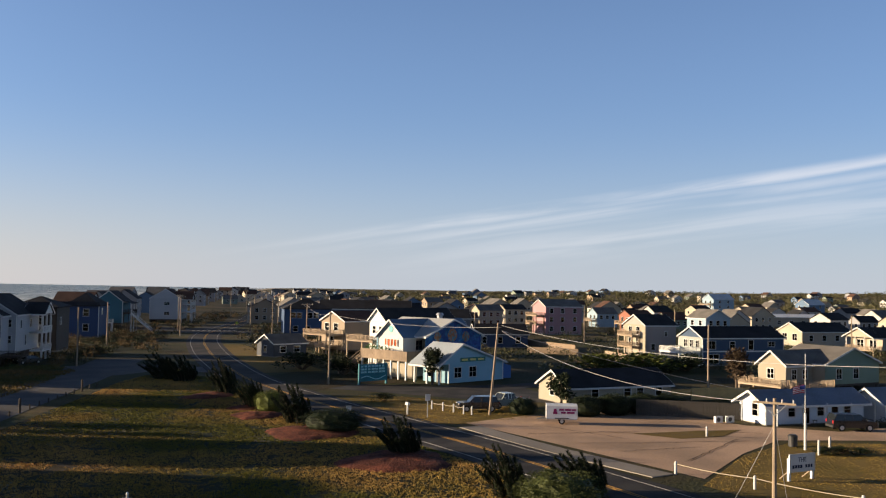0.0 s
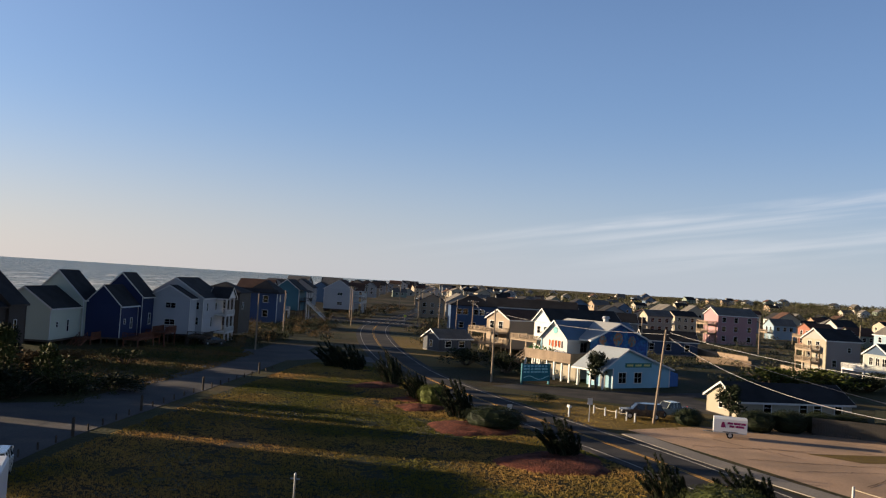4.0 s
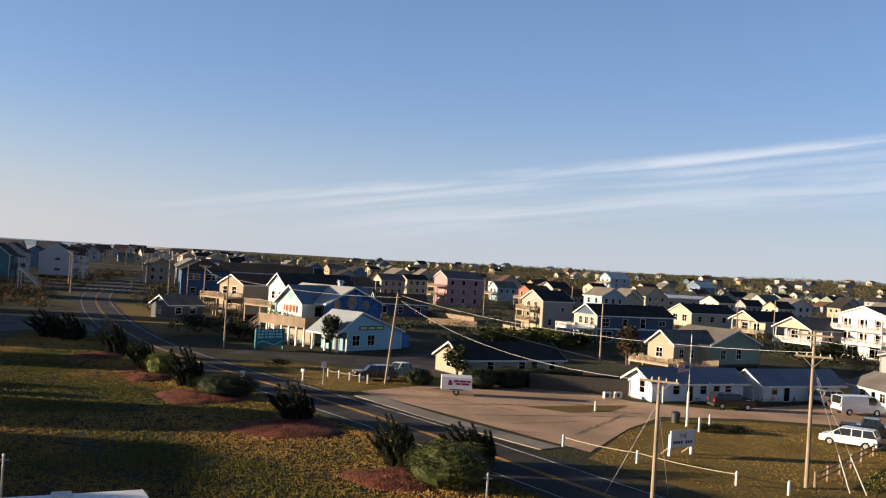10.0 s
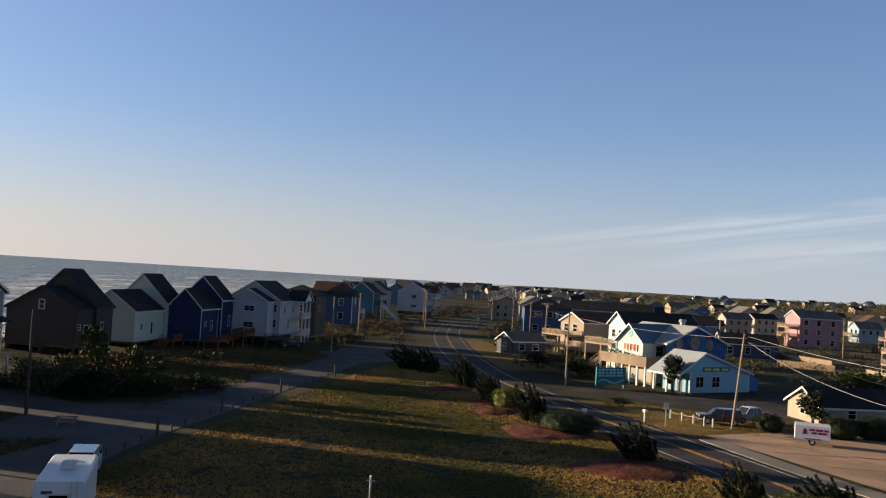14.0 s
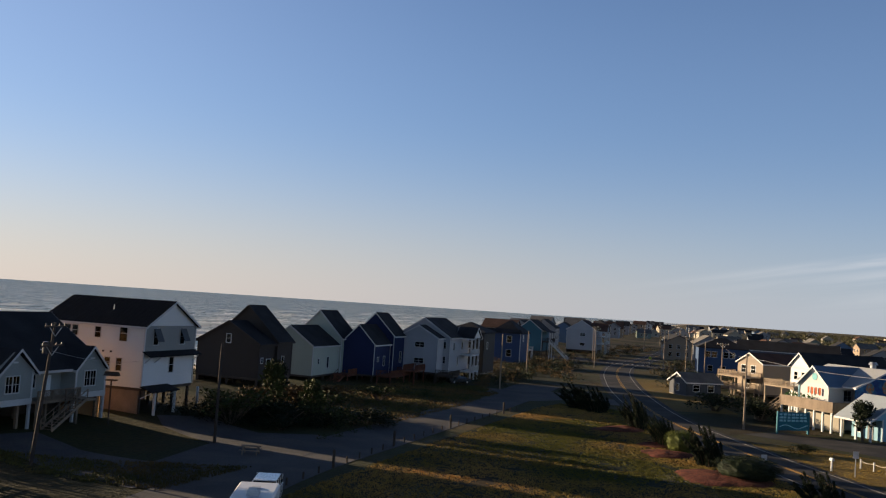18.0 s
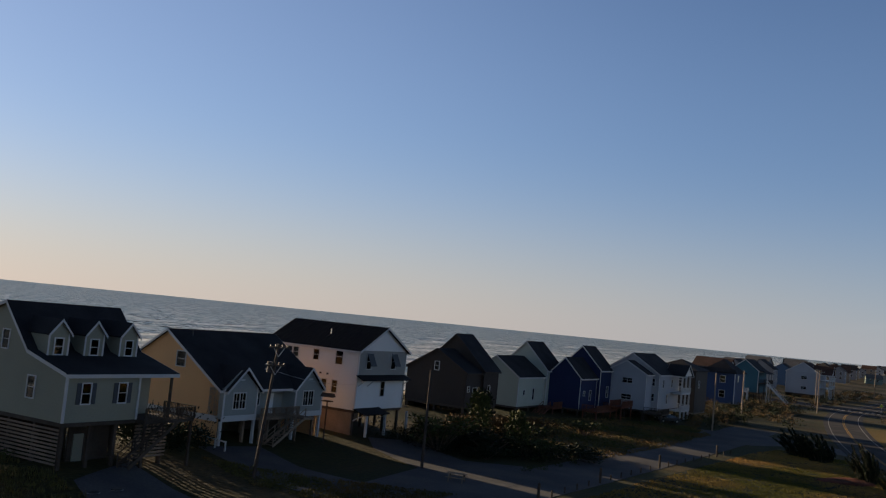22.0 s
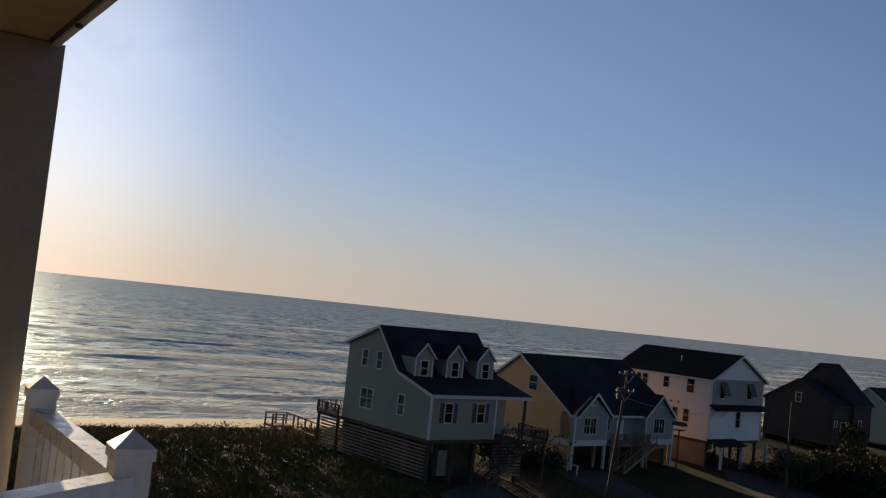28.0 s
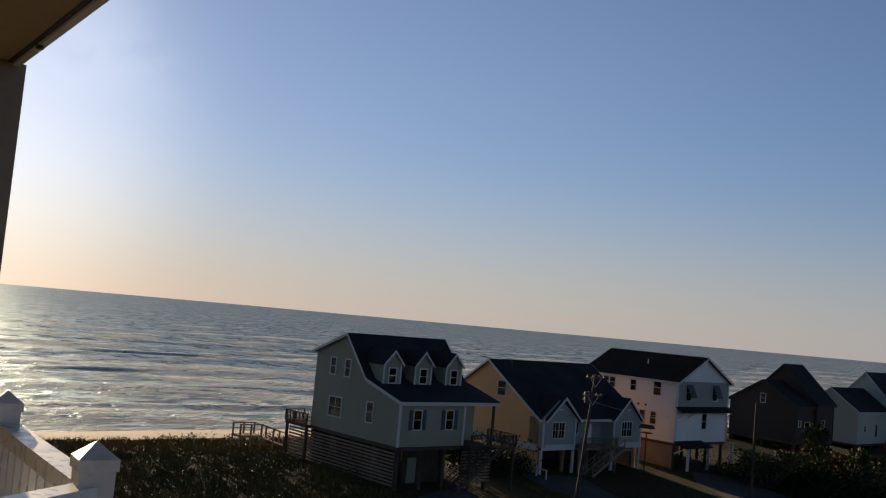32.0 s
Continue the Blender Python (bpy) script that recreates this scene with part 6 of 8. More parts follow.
utility_pole(36.5, 128, 10.0, 20, 0, label="slim timber pole behind the motel")
for x, y, h in ((-30, 205, 10.5), (-48, 262, 10.5), (-38, 232, 10), (-62, 300, 11), (-56, 316, 11), (-70, 345, 11), (-76, 400, 11), (-62, 158, 10), (-74, 205, 10), (-72, 255, 11), (-82, 288, 11), (-96, 420, 11), (-90, 470, 11), (-110, 520, 11), (-105, 600, 11), (-125, 640, 11), (6, 176, 10), (40, 262, 10), (60, 240, 10), (88, 200, 10), (104, 215, 10)):
    utility_pole(x, y, h, 20, 1 if h > 10 else 0)
wire((20.2, 57.2, 7.7), (6.7, 106.9, 9.6), 1.6)
wire((6.7, 106.9, 9.6), (34, 104, 3.6), 0.4)
wire((6.7, 106.9, 10.2), (33.4, 63.0, 9.6), 1.2)
wire((6.7, 106.9, 10.0), (-16.6, 136.5, 10.2), 0.6)
wire((-16.6, 136.5, 10.2), (-30, 205, 10.2), 0.8)
wire((-59, 52, 9.2), (-72, 77, 6.4), 0.5)
wire((33.4, 63, 10.5), (60, 10, 11), 0.8)

# ---- plants ----
LEAF_DK = mat("dark_evergreen", (0.015, 0.023, 0.009), 0.7, 0.35, 3, 9, spread=0.15)
LEAF_MD = mat("shrub_green", (0.048, 0.058, 0.015), 0.7, 0.35, 3, 9, spread=0.15)
LEAF_LT = mat("bright_shrub", (0.080, 0.095, 0.020), 0.7, 0.3, 3, 9, spread=0.15)
LEAF_BR = mat("dry_shrub", (0.12, 0.078, 0.032), 0.8, 0.35, 3, 9, spread=0.15)
LEAF_FAR = mat("olive_woods", (0.085, 0.078, 0.040), 0.8, 0.4, 0.02, 0.3, spread=0.1, second=(0.045, 0.05, 0.022))
LEAF_CEDAR = mat("brown_cedar", (0.050, 0.034, 0.020), 0.8, 0.35, 3, 9)
BARK = mat("bark", (0.12, 0.09, 0.065), 0.9, 0.3, 4, 20)


def leaves(s, c, r, n, size, rng, up=0.0, thin=1.0):
    """Small leaf blades scattered through a lump, denser near its skin."""
    for _ in range(n):
        v = Vector((rng.gauss(0, 1), rng.gauss(0, 1), rng.gauss(0, 1))).normalized()
        p = Vector(c) + Vector((v.x * r[0], v.y * r[1], v.z * r[2])) * (rng.random() ** 0.4)
        d = (v + Vector((rng.uniform(-.8, .8), rng.uniform(-.8, .8), rng.uniform(-.5, .8) + up))).normalized()
        q = d.orthogonal().normalized()
        q.rotate(Matrix.Rotation(rng.uniform(0, 6.28), 3, d))
        L, w = size * rng.uniform(0.7, 1.5), size * rng.uniform(0.25, 0.5) * thin
        k = len(s.v)
        s.v += [tuple(p - q * w), tuple(p + q * w), tuple(p + d * L + q * w * 0.3), tuple(p + d * L - q * w * 0.3)]
        s.f.append((k, k + 1, k + 2, k + 3))


BUSH = {}


def bush_meshes(kind, seed):
    key = (kind, seed)
    if key in BUSH:
        return BUSH[key]
    rng = random.Random(seed * 31 + len(kind))
    t, c = Shape(), Shape()
    if kind == "juniper":
        # plumes swept back by the wind, each a narrow spike of short needles
        m = LEAF_DK
        for k in range(19):
            a = k * 2.4 + rng.uniform(-0.4, 0.4)
            out = 0.44 * math.sqrt((k + 0.4) / 19)
            h = rng.uniform(0.62, 1.0) * (1.06 - 1.05 * out)
            b = Vector((math.cos(a) * out * 0.5 + 0.08, math.sin(a) * out * 0.5, 0.0))
            tip = Vector((math.cos(a) * out - 0.20 * h, math.sin(a) * out, h))
            bend = b.lerp(tip, 0.5) + Vector((0.07, 0, 0.0))
            t.tube(b, bend, 0.02, 0.01, 5)
            t.tube(bend, tip, 0.01, 0.003, 5)
            for j in range(16):
                f = 0.04 + 0.98 * j / 15
                p = b.lerp(bend, f * 2) if f < 0.5 else bend.lerp(tip, f * 2 - 1)
                w = 0.008 + 0.075 * max(1 - f, 0.0) ** 0.9 * (0.5 + 1.2 * min(f, 0.4))
                leaves(c, p, (w, w, 0.035), 34, 0.034, rng, 1.6, 0.5)
            for j in range(3):
                # side sprays
                f = rng.uniform(0.3, 0.75)
                p = b.lerp(bend, f * 2) if f < 0.5 else bend.lerp(tip, f * 2 - 1)
                q = p + Vector((rng.uniform(-0.13, 0.02), rng.uniform(-0.08, 0.08), rng.uniform(0.06, 0.12)))
                for i in range(4):
                    leaves(c, p.lerp(q, i / 3), (0.02, 0.02, 0.025), 22, 0.030, rng, 1.5, 0.5)
    elif kind == "clipped":
        m = LEAF_MD
        # a leafy core, then small leaves standing out of it
        rows_, cols_ = 12, 22
        for i in range(rows_ + 1):
            for q in range(cols_):
                u, v = math.pi * i / rows_, 6.2832 * q / cols_
                d = Vector((math.sin(u) * math.cos(v), math.sin(u) * math.sin(v), math.cos(u)))
                g = 0.86 + 0.10 * noise.noise(d * 3.1 + Vector((seed, 0, 0))) + 0.05 * noise.noise(d * 8.0)
                c.v.append((d.x * 0.47 * g, d.y * 0.47 * g, max(0.36 + d.z * 0.5 * g, 0.0)))
        c.f = [(i * cols_ + q, (i + 1) * cols_ + q, (i + 1) * cols_ + (q + 1) % cols_, i * cols_ + (q + 1) % cols_) for i in range(rows_) for q in range(cols_)]
        leaves(c, (0, 0, 0.36), (0.47, 0.47, 0.5), 9000, 0.017, rng, 0.3)
        for k in range(70):
            v = Vector((rng.gauss(0, 1), rng.gauss(0, 1), abs(rng.gauss(0, 1)))).normalized()
            leaves(c, (v.x * 0.45, v.y * 0.45, 0.36 + v.z * 0.48), (0.10, 0.10, 0.07), 60, 0.018, rng, 0.5)
        for k in range(6):
            a = k * 1.05
            t.tube((0, 0, -0.05), (0.3 * math.cos(a), 0.3 * math.sin(a), 0.5), 0.02, 0.01, 5)
    elif kind == "mound":
        m = LEAF_MD
        for k in range(16):
            a, r = rng.uniform(0, 6.28), rng.uniform(0, 0.38)
            leaves(c, (math.cos(a) * r, math.sin(a) * r, rng.uniform(0.25, 0.75) * (1 - r)), (0.2, 0.2, 0.18), 95, 0.05, rng, 0.4)
        for k in range(6):
            a = k * 1.05
            t.tube((0, 0, -0.05), (0.3 * math.cos(a), 0.3 * math.sin(a), 0.5), 0.025, 0.01, 5)
    elif kind == "tree":
        m = LEAF_MD
        t.tube((0, 0, -0.05), (0.03, 0.02, 0.5), 0.035, 0.02, 7)
        for k in range(18):
            a, z = rng.uniform(0, 6.28), rng.uniform(0.3, 0.95)
            r = rng.uniform(0.08, 0.4) * (1.2 - z)
            p = Vector((math.cos(a) * r, math.sin(a) * r, z))
            t.tube((0.02, 0.01, z * 0.6), p, 0.012, 0.004, 5)
            leaves(c, p, (0.13, 0.13, 0.1), 80, 0.05, rng, 0.3)
    else:
        m = LEAF_BR
        for k in range(26):
            a = rng.uniform(0, 6.28)
            r, h = rng.uniform(0.1, 0.5), rng.uniform(0.4, 1.0)
            tip = Vector((math.cos(a) * r, math.sin(a) * r, h))
            t.tube((0.05 * math.cos(a), 0.05 * math.sin(a), 0), tip, 0.012, 0.003, 4)
            leaves(c, tip * 0.8, (0.11, 0.11, 0.16), 34, 0.05, rng, 0.6)
    BUSH[key] = (t.mesh("stem", BARK), c.mesh("foliage", m), m)
    return BUSH[key]


def bush(kind, x, y, w, h, label, leaf=None, seed=0, name="shrub", group="shrubs", turn=None):
    t, c, m = bush_meshes(kind, seed % 3)
    e = thing(name, label, "tree" if kind == "tree" else "shrub", pose(x, y, land(x, y), 0, 0, turn if turn is not None else (seed * 77) % 360), group)
    for nm, me in (("stem", t), ("foliage", c)):
        ob = part(nm, me, None, e)
        ob.scale = (w, w, h)
        if nm == "foliage" and leaf:
            ob.material_slots[0].link = "OBJECT"
            ob.material_slots[0].material = leaf
    return e


JL = "dark windswept juniper in a mulch bed"
for i, (x, y, w, h) in enumerate(((-3.5, 80.2, 4.8, 3.9), (4.4, 65.0, 3.9, 3.9), (10.0, 66.4, 4.6, 3.6), (-15.6, 98.4, 5.0, 4.7), (-28.6, 122.3, 4.4, 5.0), (-22.2, 108.8, 4.2, 4.2), (-38.5, 137.5, 6.5, 4.4), (-42, 140, 6.5, 4.2))):
    bush("juniper", x, y, w, h, JL, seed=i, turn=(i * 23) % 60 - 30)
bush("clipped", -10.8, 92.6, 6.6, 2.6, "rounded dark clipped shrub beside the road", LEAF_DK, 1)
bush("clipped", -19.4, 106.0, 4.2, 2.8, "rounded bright green shrub", LEAF_LT, 2)
bush("clipped", 7.6, 60.2, 6.4, 3.2, "clipped rounded green shrub", LEAF_MD, 0)
bush("mound", -7.3, 117.6, 3.6, 1.5, "low dark shrub beside the road entrance", LEAF_DK, 2)
bush("tree", 14.6, 114.0, 5.4, 4.8, "small windswept pine in front of the cottage", LEAF_DK, 1, "tree", "trees")
bush("tree", -1.4, 139.0, 6.4, 5.2, "dark spreading evergreen before the annexe porch", LEAF_DK, 2, "tree", "trees")
bush("tree", 42.7, 134.9, 7.0, 6.2, "dark brown-green conical cedar beside the motel", LEAF_CEDAR, 2, "tree", "trees")
for i, (x, y, w, h) in enumerate(((9.3, 107.8, 3.6, 2.2), (16.6, 107.6, 4.6, 2.7), (20.2, 109.2, 5, 2.8), (23.6, 110.6, 4.6, 2.7), (27, 112.2, 5, 2.6), (36, 170, 16, 4.5), (28, 166, 14, 4), (45, 172, 12, 4), (86, 168, 10, 4), (95, 170, 9, 4.5), (-16, 152, 8, 4), (-24, 160, 9, 4))):
    bush("clipped" if y < 113 else "mound", x, y, w, h, "dense coastal scrub shrub on sandy ground", (LEAF_DK, LEAF_MD, LEAF_LT)[(0, 0, 0, 0, 0, 2, 2, 0, 0, 0, 0, 0)[i]], i)
for i, (x, y, w, h) in enumerate(((-64, 83, 9, 4.2), (-60, 87, 8, 3.4), (-66, 92, 9, 4.6), (-57, 92, 8, 2.4), (-54, 96, 7, 2.2), (-68, 100, 9, 4.2), (-62, 99, 7, 3), (-58, 84, 5, 2), (-70, 112, 7, 3), (-66, 120, 6, 2.2))):
    bush("mound" if i % 3 else "dry", x, y, w, h, "tangled coastal shrub beside the drive", (LEAF_MD, LEAF_DK, LEAF_BR)[i % 3], i)
for i, (x, y, w, h) in enumerate(((-63.5, 89.5, 5.6, 6.4), (-60.0, 93.0, 5.0, 5.4), (-66.5, 94.5, 5.4, 6.2))):
    bush("tree", x, y, w, h, "leafy coastal tree in the thicket beside the drive", (LEAF_MD, LEAF_MD, LEAF_DK)[i], i, "tree", "trees")
MB = [(-3.7, 77.4, 9.4, 8.6, 0.45), (4.2, 61.0, 7.0, 5.4, 0.35), (-20.3, 102.4, 6.0, 5.0, 0.35), (-12.8, 91.0, 10.0, 7.0, 0.4), (-29.8, 119.8, 5.4, 7.6, 0.35), (-22.5, 108.5, 5, 4, 0.3)]
for x, y, a, b, hm in MB:
    # a low heap of bark with an uneven rim and lumpy top
    ms = Shape()
    rings, spokes = 9, 44
    for i in range(rings + 1):
        f = i / rings
        for k in range(spokes):
            t = k / spokes * 6.283
            q = 1 + 0.10 * math.sin(3 * t + x) + 0.05 * math.sin(5 * t + y)
            u, v = a / 2 * q * f * math.cos(t), b / 2 * q * f * math.sin(t) * 1.3
            px_, py_ = x + u * 0.9 + v * 0.35, y - u * 0.35 + v * 0.9
            lump = 0.09 * noise.noise((px_ * 1.3, py_ * 1.3, 3)) + 0.06 * noise.noise((px_ * 3.1, py_ * 3.1, 8))
            ms.v.append((px_, py_, land(px_, py_) - 0.03 + (hm * (1 - f ** 2.4) + lump + 0.07) * (1 if i < rings else 0)))
    ms.f = [(i * spokes + k, (i + 1) * spokes + k, (i + 1) * spokes + (k + 1) % spokes, i * spokes + (k + 1) % spokes) for i in range(rings) for k in range(spokes)]
    tagged(part("mulch_bed", ms, MULCH, smooth=True), "heaped red-brown mulch bed round junipers", "mulch bed", kind="structure")

# ---- the balcony from which all is seen ----
DK = 12.95
bal = thing("balcony_railing", "white vinyl balcony railing with capped newels", "railing", pose(0, 0, 0))


def newel(x, y, w=0.106):
    n = part("newel", Shape().box(x - w / 2, y - w / 2, DK, x + w / 2, y + w / 2, 14.02), RAIL, bal)
    c = w * 0.57
    s = Shape().box(x - c, y - c, 14.02, x + c, y + c, 14.055)
    s.add([(x - c, y - c, 14.055), (x + c, y - c, 14.055), (x + c, y + c, 14.055), (x - c, y + c, 14.055), (x, y, 14.105)], [(0, 1, 4), (1, 2, 4), (2, 3, 4), (3, 0, 4)])
    part("cap", s, RAIL, n)


def rail_run(a, b):
    r = part("top_rail", Shape().bar((*a, 13.945), (*b, 13.945), 0.09, 0.06), RAIL, bal)
    part("bottom_rail", Shape().bar((*a, 13.03), (*b, 13.03), 0.05, 0.05), RAIL, bal)
    a, b = Vector((*a, 0)), Vector((*b, 0))
    n = int((b - a).length / 0.115)
    for i in range(1, n):
        p = a.lerp(b, i / n)
        part("baluster", Shape().box(p.x - 0.017, p.y - 0.017, 13.05, p.x + 0.017, p.y + 0.017, 13.91), RAIL, r)


N1, N2, N3 = (-4.26, 0.092), (-2.92, 0.166), (-2.1, -0.86)
for p in (N1, N2, N3):
    newel(*p)
rail_run(N1, N2)
rail_run(N2, N3)
BW = siding("balcony_cream", (0.34, 0.28, 0.19))
col = thing("porch_column", "square painted porch column", "column", pose(-4.52, -0.12, DK))
part("shaft", Shape().box(-0.14, -0.14, 0.0, 0.14, 0.14, 2.565), mat("taupe_column_paint", (0.27, 0.24, 0.20), 0.6, 0.06, 0.8), col)
part("base_block", Shape().box(-0.17, -0.17, 0.0, 0.17, 0.17, 0.16), RAIL, col)
floor_ = Shape().box(-7.5, -6.0, DK - 0.25, -1.6, 0.1, DK - 0.004)
tagged(part("balcony_floor", floor_, WOODL), "timber balcony floor", "floor", kind="structure")
sof = tagged(part("ceiling_balcony", Shape().extrude([(-9.0, -0.358, 15.52), (3.0, 0.434, 15.52), (3.0, -6.0, 15.52), (-9.0, -6.0, 15.52)], (0, 0, 0.12)), BW), "cream boarded porch ceiling", "ceiling", kind="structure")
part("fascia", Shape().extrude([(-9.0, -0.312, 15.5), (3.0, 0.48, 15.5), (3.0, 0.452, 15.5), (-9.0, -0.34, 15.5)], (0, 0, 0.22)), TRIM, sof)
part("drip_gap", Shape().extrude([(-9.0, -0.34, 15.513), (3.0, 0.452, 15.513), (3.0, 0.434, 15.513), (-9.0, -0.358, 15.513)], (0, 0, 0.1)), DARKM, sof)
part("fascia_bolt", Shape().tube((-3.9, 0.0, 15.485), (-3.9, 0.0, 15.5), 0.015), DARKM, sof)
tagged(part("floor_landing", Shape().box(-1.58, -6.0, DK - 0.25, 3.0, 1.5, DK), WOODL), "timber landing floor", "floor", kind="structure")
tagged(part("wall_building", Shape().box(-7.5, -12.0, 0.0, 12.0, -6.0, 18.5), BW), "cream clapboard wall of the building behind", "wall", kind="structure")

# ---- vehicles ----
TYRE = mat("tyre", (0.02, 0.02, 0.02), 0.9, 0.2, 3)
CAR_GLASS = mat("car_glass", (0.015, 0.018, 0.02), 0.06, 0.05, 1, bump=0.0)
LAMP_RED = mat("tail_lamp", (0.35, 0.02, 0.02), 0.3, 0.1, 3)
LAMP_CLR = mat("head_lamp", (0.6, 0.6, 0.58), 0.15, 0.05, 3)


def paint(name, c):
    return mat(name + "_car_paint", c, 0.28, 0.04, 1.0, 12, bump=0.01, coat=0.6)


PROFILE = {
    # lower body and glasshouse outlines, as parts of the length and metres of height
    "sedan": (4.6, 1.8, [(0, .35), (0, .75), (.02, .85), (.26, .95), (.82, .98), (1, .86), (1, .35)], [(.24, .94), (.38, 1.40), (.66, 1.42), (.86, .97)], .31),
    "suv": (4.8, 1.9, [(0, .42), (0, .95), (.03, 1.05), (.26, 1.12), (.97, 1.14), (1, 1.0), (1, .42)], [(.25, 1.1), (.37, 1.70), (.92, 1.74), (.985, 1.12)], .37),
    "minivan": (4.9, 1.95, [(0, .36), (0, .85), (.04, .95), (.2, 1.05), (.97, 1.08), (1, .95), (1, .36)], [(.16, 1.03), (.36, 1.66), (.92, 1.70), (.985, 1.06)], .34),
    "van": (5.6, 2.0, [(0, .45), (0, 1.0), (.03, 1.15), (.14, 1.22), (1, 1.25), (1, .45)], [(.13, 1.2), (.22, 2.05), (.99, 2.1), (1, 1.22)], .37),
    "pickup": (5.5, 1.95, [(0, .48), (0, 1.0), (.03, 1.1), (.27, 1.16), (1, 1.12), (1, .48)], [(.27, 1.14), (.36, 1.78), (.6, 1.80), (.65, 1.14)], .39),
}


def car(kind, x, y, heading, color, label, closed_sides=False):
    L, W, low, top, r = PROFILE[kind]
    e = thing("pickup_truck" if kind == "pickup" else ("minivan" if kind == "minivan" else ("van" if kind == "van" else "car")), label, "vehicle", pose(x, y, land(x, y) + 0.03, 0, 0, heading), "parked vehicles")
    lo = [(a * L - L / 2, z) for a, z in low]
    # wheel arches cut into the lower edge
    edge = []
    for cx in (0.81, 0.19):
        for k in range(7):
            t = math.pi * k / 6
            edge.append((cx * L - L / 2 + (r + 0.06) * math.cos(t), 0.36 + (r + 0.02) * math.sin(t)))
    prof = lo[:-1] + [lo[-1]] + edge
    s = Shape().extrude([(px, -W / 2, pz) for px, pz in prof], (0, W, 0))
    body = part("body", s, color, e)
    tp = [(a * L - L / 2, z) for a, z in top]
    i = 0.16
    cab = Shape()
    n = len(tp)
    vs = []
    for sgn in (-1, 1):
        for k, (px, pz) in enumerate(tp):
            ins = 0.04 if k in (0, n - 1) else i
            vs.append((px, sgn * (W / 2 - ins), pz))
    fs = [tuple(range(n - 1, -1, -1)), tuple(range(n, 2 * n))] + [(k, (k + 1) % n, n + (k + 1) % n, n + k) for k in range(n)]
    cab.add(vs, fs)
    part("glasshouse", cab, CAR_GLASS, e, "dark glass of the cabin")
    rf = Shape()
    a, b = tp[1], tp[2]
    rf.box(a[0] + 0.05, -W / 2 + i + 0.0, a[1] - 0.02, b[0], W / 2 - i, max(a[1], b[1]) + 0.03)
    for sgn in (-1, 1):
        for (p, q) in ((tp[0], tp[1]), (tp[2], tp[3])):
            rf.bar((p[0], sgn * (W / 2 - 0.05), p[1]), (q[0], sgn * (W / 2 - i + 0.005), q[1]), 0.07)
        for f in (0.35, 0.68):
            px = a[0] + (b[0] - a[0]) * f
            rf.bar((px, sgn * (W / 2 - 0.05), low[3][1]), (px, sgn * (W / 2 - i + 0.01), a[1]), 0.08)
        if closed_sides:
            rf.extrude([(a[0] + 0.9, sgn * (W / 2 - 0.04), 1.2), (tp[3][0], sgn * (W / 2 - 0.04), 1.2), (tp[2][0], sgn * (W / 2 - i + 0.01), tp[2][1]), (a[0] + 0.9, sgn * (W / 2 - i + 0.01), tp[1][1] + 0.02)], (0, sgn * 0.015, 0))
    part("roof_panel", rf, color, e)
    if kind == "pickup":
        part("cargo_bed", Shape().box(0.18 * L, -W / 2 + 0.15, 0.9, L / 2 - 0.1, W / 2 - 0.15, 1.135), DARKM, e)
    for cx in (0.19, 0.81):
        for sgn in (-1, 1):
            y0 = sgn * (W / 2 - 0.2)
            w = part("wheel", Shape().tube((cx * L - L / 2, y0, r), (cx * L - L / 2, sgn * (W / 2 - 0.01), r), r, n=16), TYRE, e)
            part("rim", Shape().tube((cx * L - L / 2, sgn * (W / 2 - 0.02), r), (cx * L - L / 2, sgn * (W / 2 + 0.005), r), r * 0.62, n=12), METAL, w)
    z = low[2][1] - 0.22
    for sgn in (-1, 1):
        part("headlight", Shape().box(-L / 2 - 0.02, sgn * W * 0.34 - 0.2, z, -L / 2 + 0.05, sgn * W * 0.34 + 0.2, z + 0.16), LAMP_CLR, e)
        part("tail_light", Shape().box(L / 2 - 0.04, sgn * W * 0.42 - 0.12, z, L / 2 + 0.02, sgn * W * 0.42 + 0.12, z + 0.3), LAMP_RED, e)
    part("bumper", Shape().box(-L / 2 - 0.06, -W / 2 + 0.05, 0.36, -L / 2 + 0.04, W / 2 - 0.05, 0.58), DARKM, e)
    part("bumper", Shape().box(L / 2 - 0.04, -W / 2 + 0.05, 0.38, L / 2 + 0.06, W / 2 - 0.05, 0.6), DARKM, e)
    for sgn in (-1, 1):
        part("mirror", Shape().box(tp[0][0] + 0.35, sgn * (W / 2 + 0.02) - 0.08, low[3][1] + 0.02, tp[0][0] + 0.5, sgn * (W / 2 + 0.02) + 0.08, low[3][1] + 0.2), color, e)
    return e


BLACKP, WHITEP, SILVER, GREYP = paint("black", (0.012, 0.012, 0.014)), paint("white", (0.75, 0.75, 0.73)), paint("silver", (0.42, 0.43, 0.43)), paint("pewter", (0.05, 0.05, 0.05))
car("suv", 43.7, 99.7, 182, BLACKP, "black sport utility car parked at the motel")
car("suv", 59.6, 107.0, 195, SILVER, "silver sport utility car parked at the motel")
car("van", 58.7, 99.9, 186, WHITEP, "white work van with roof rack", True)
car("pickup", 51.4, 85.2, 150, BLACKP, "black pickup truck on the gravel")
car("minivan", 46.3, 79.9, 318, WHITEP, "white minivan parked on the grass")
car("sedan", 54.5, 77.0, 140, paint("red", (0.35, 0.02, 0.02)), "red car parked beside the fence")
car("suv", 4.2, 109.8, 10, BLACKP, "dark car beside the leaning pole")
car("pickup", 7.8, 113.3, 30, paint("pale_green", (0.36, 0.38, 0.33)), "pale green-grey pickup beside the cottage")
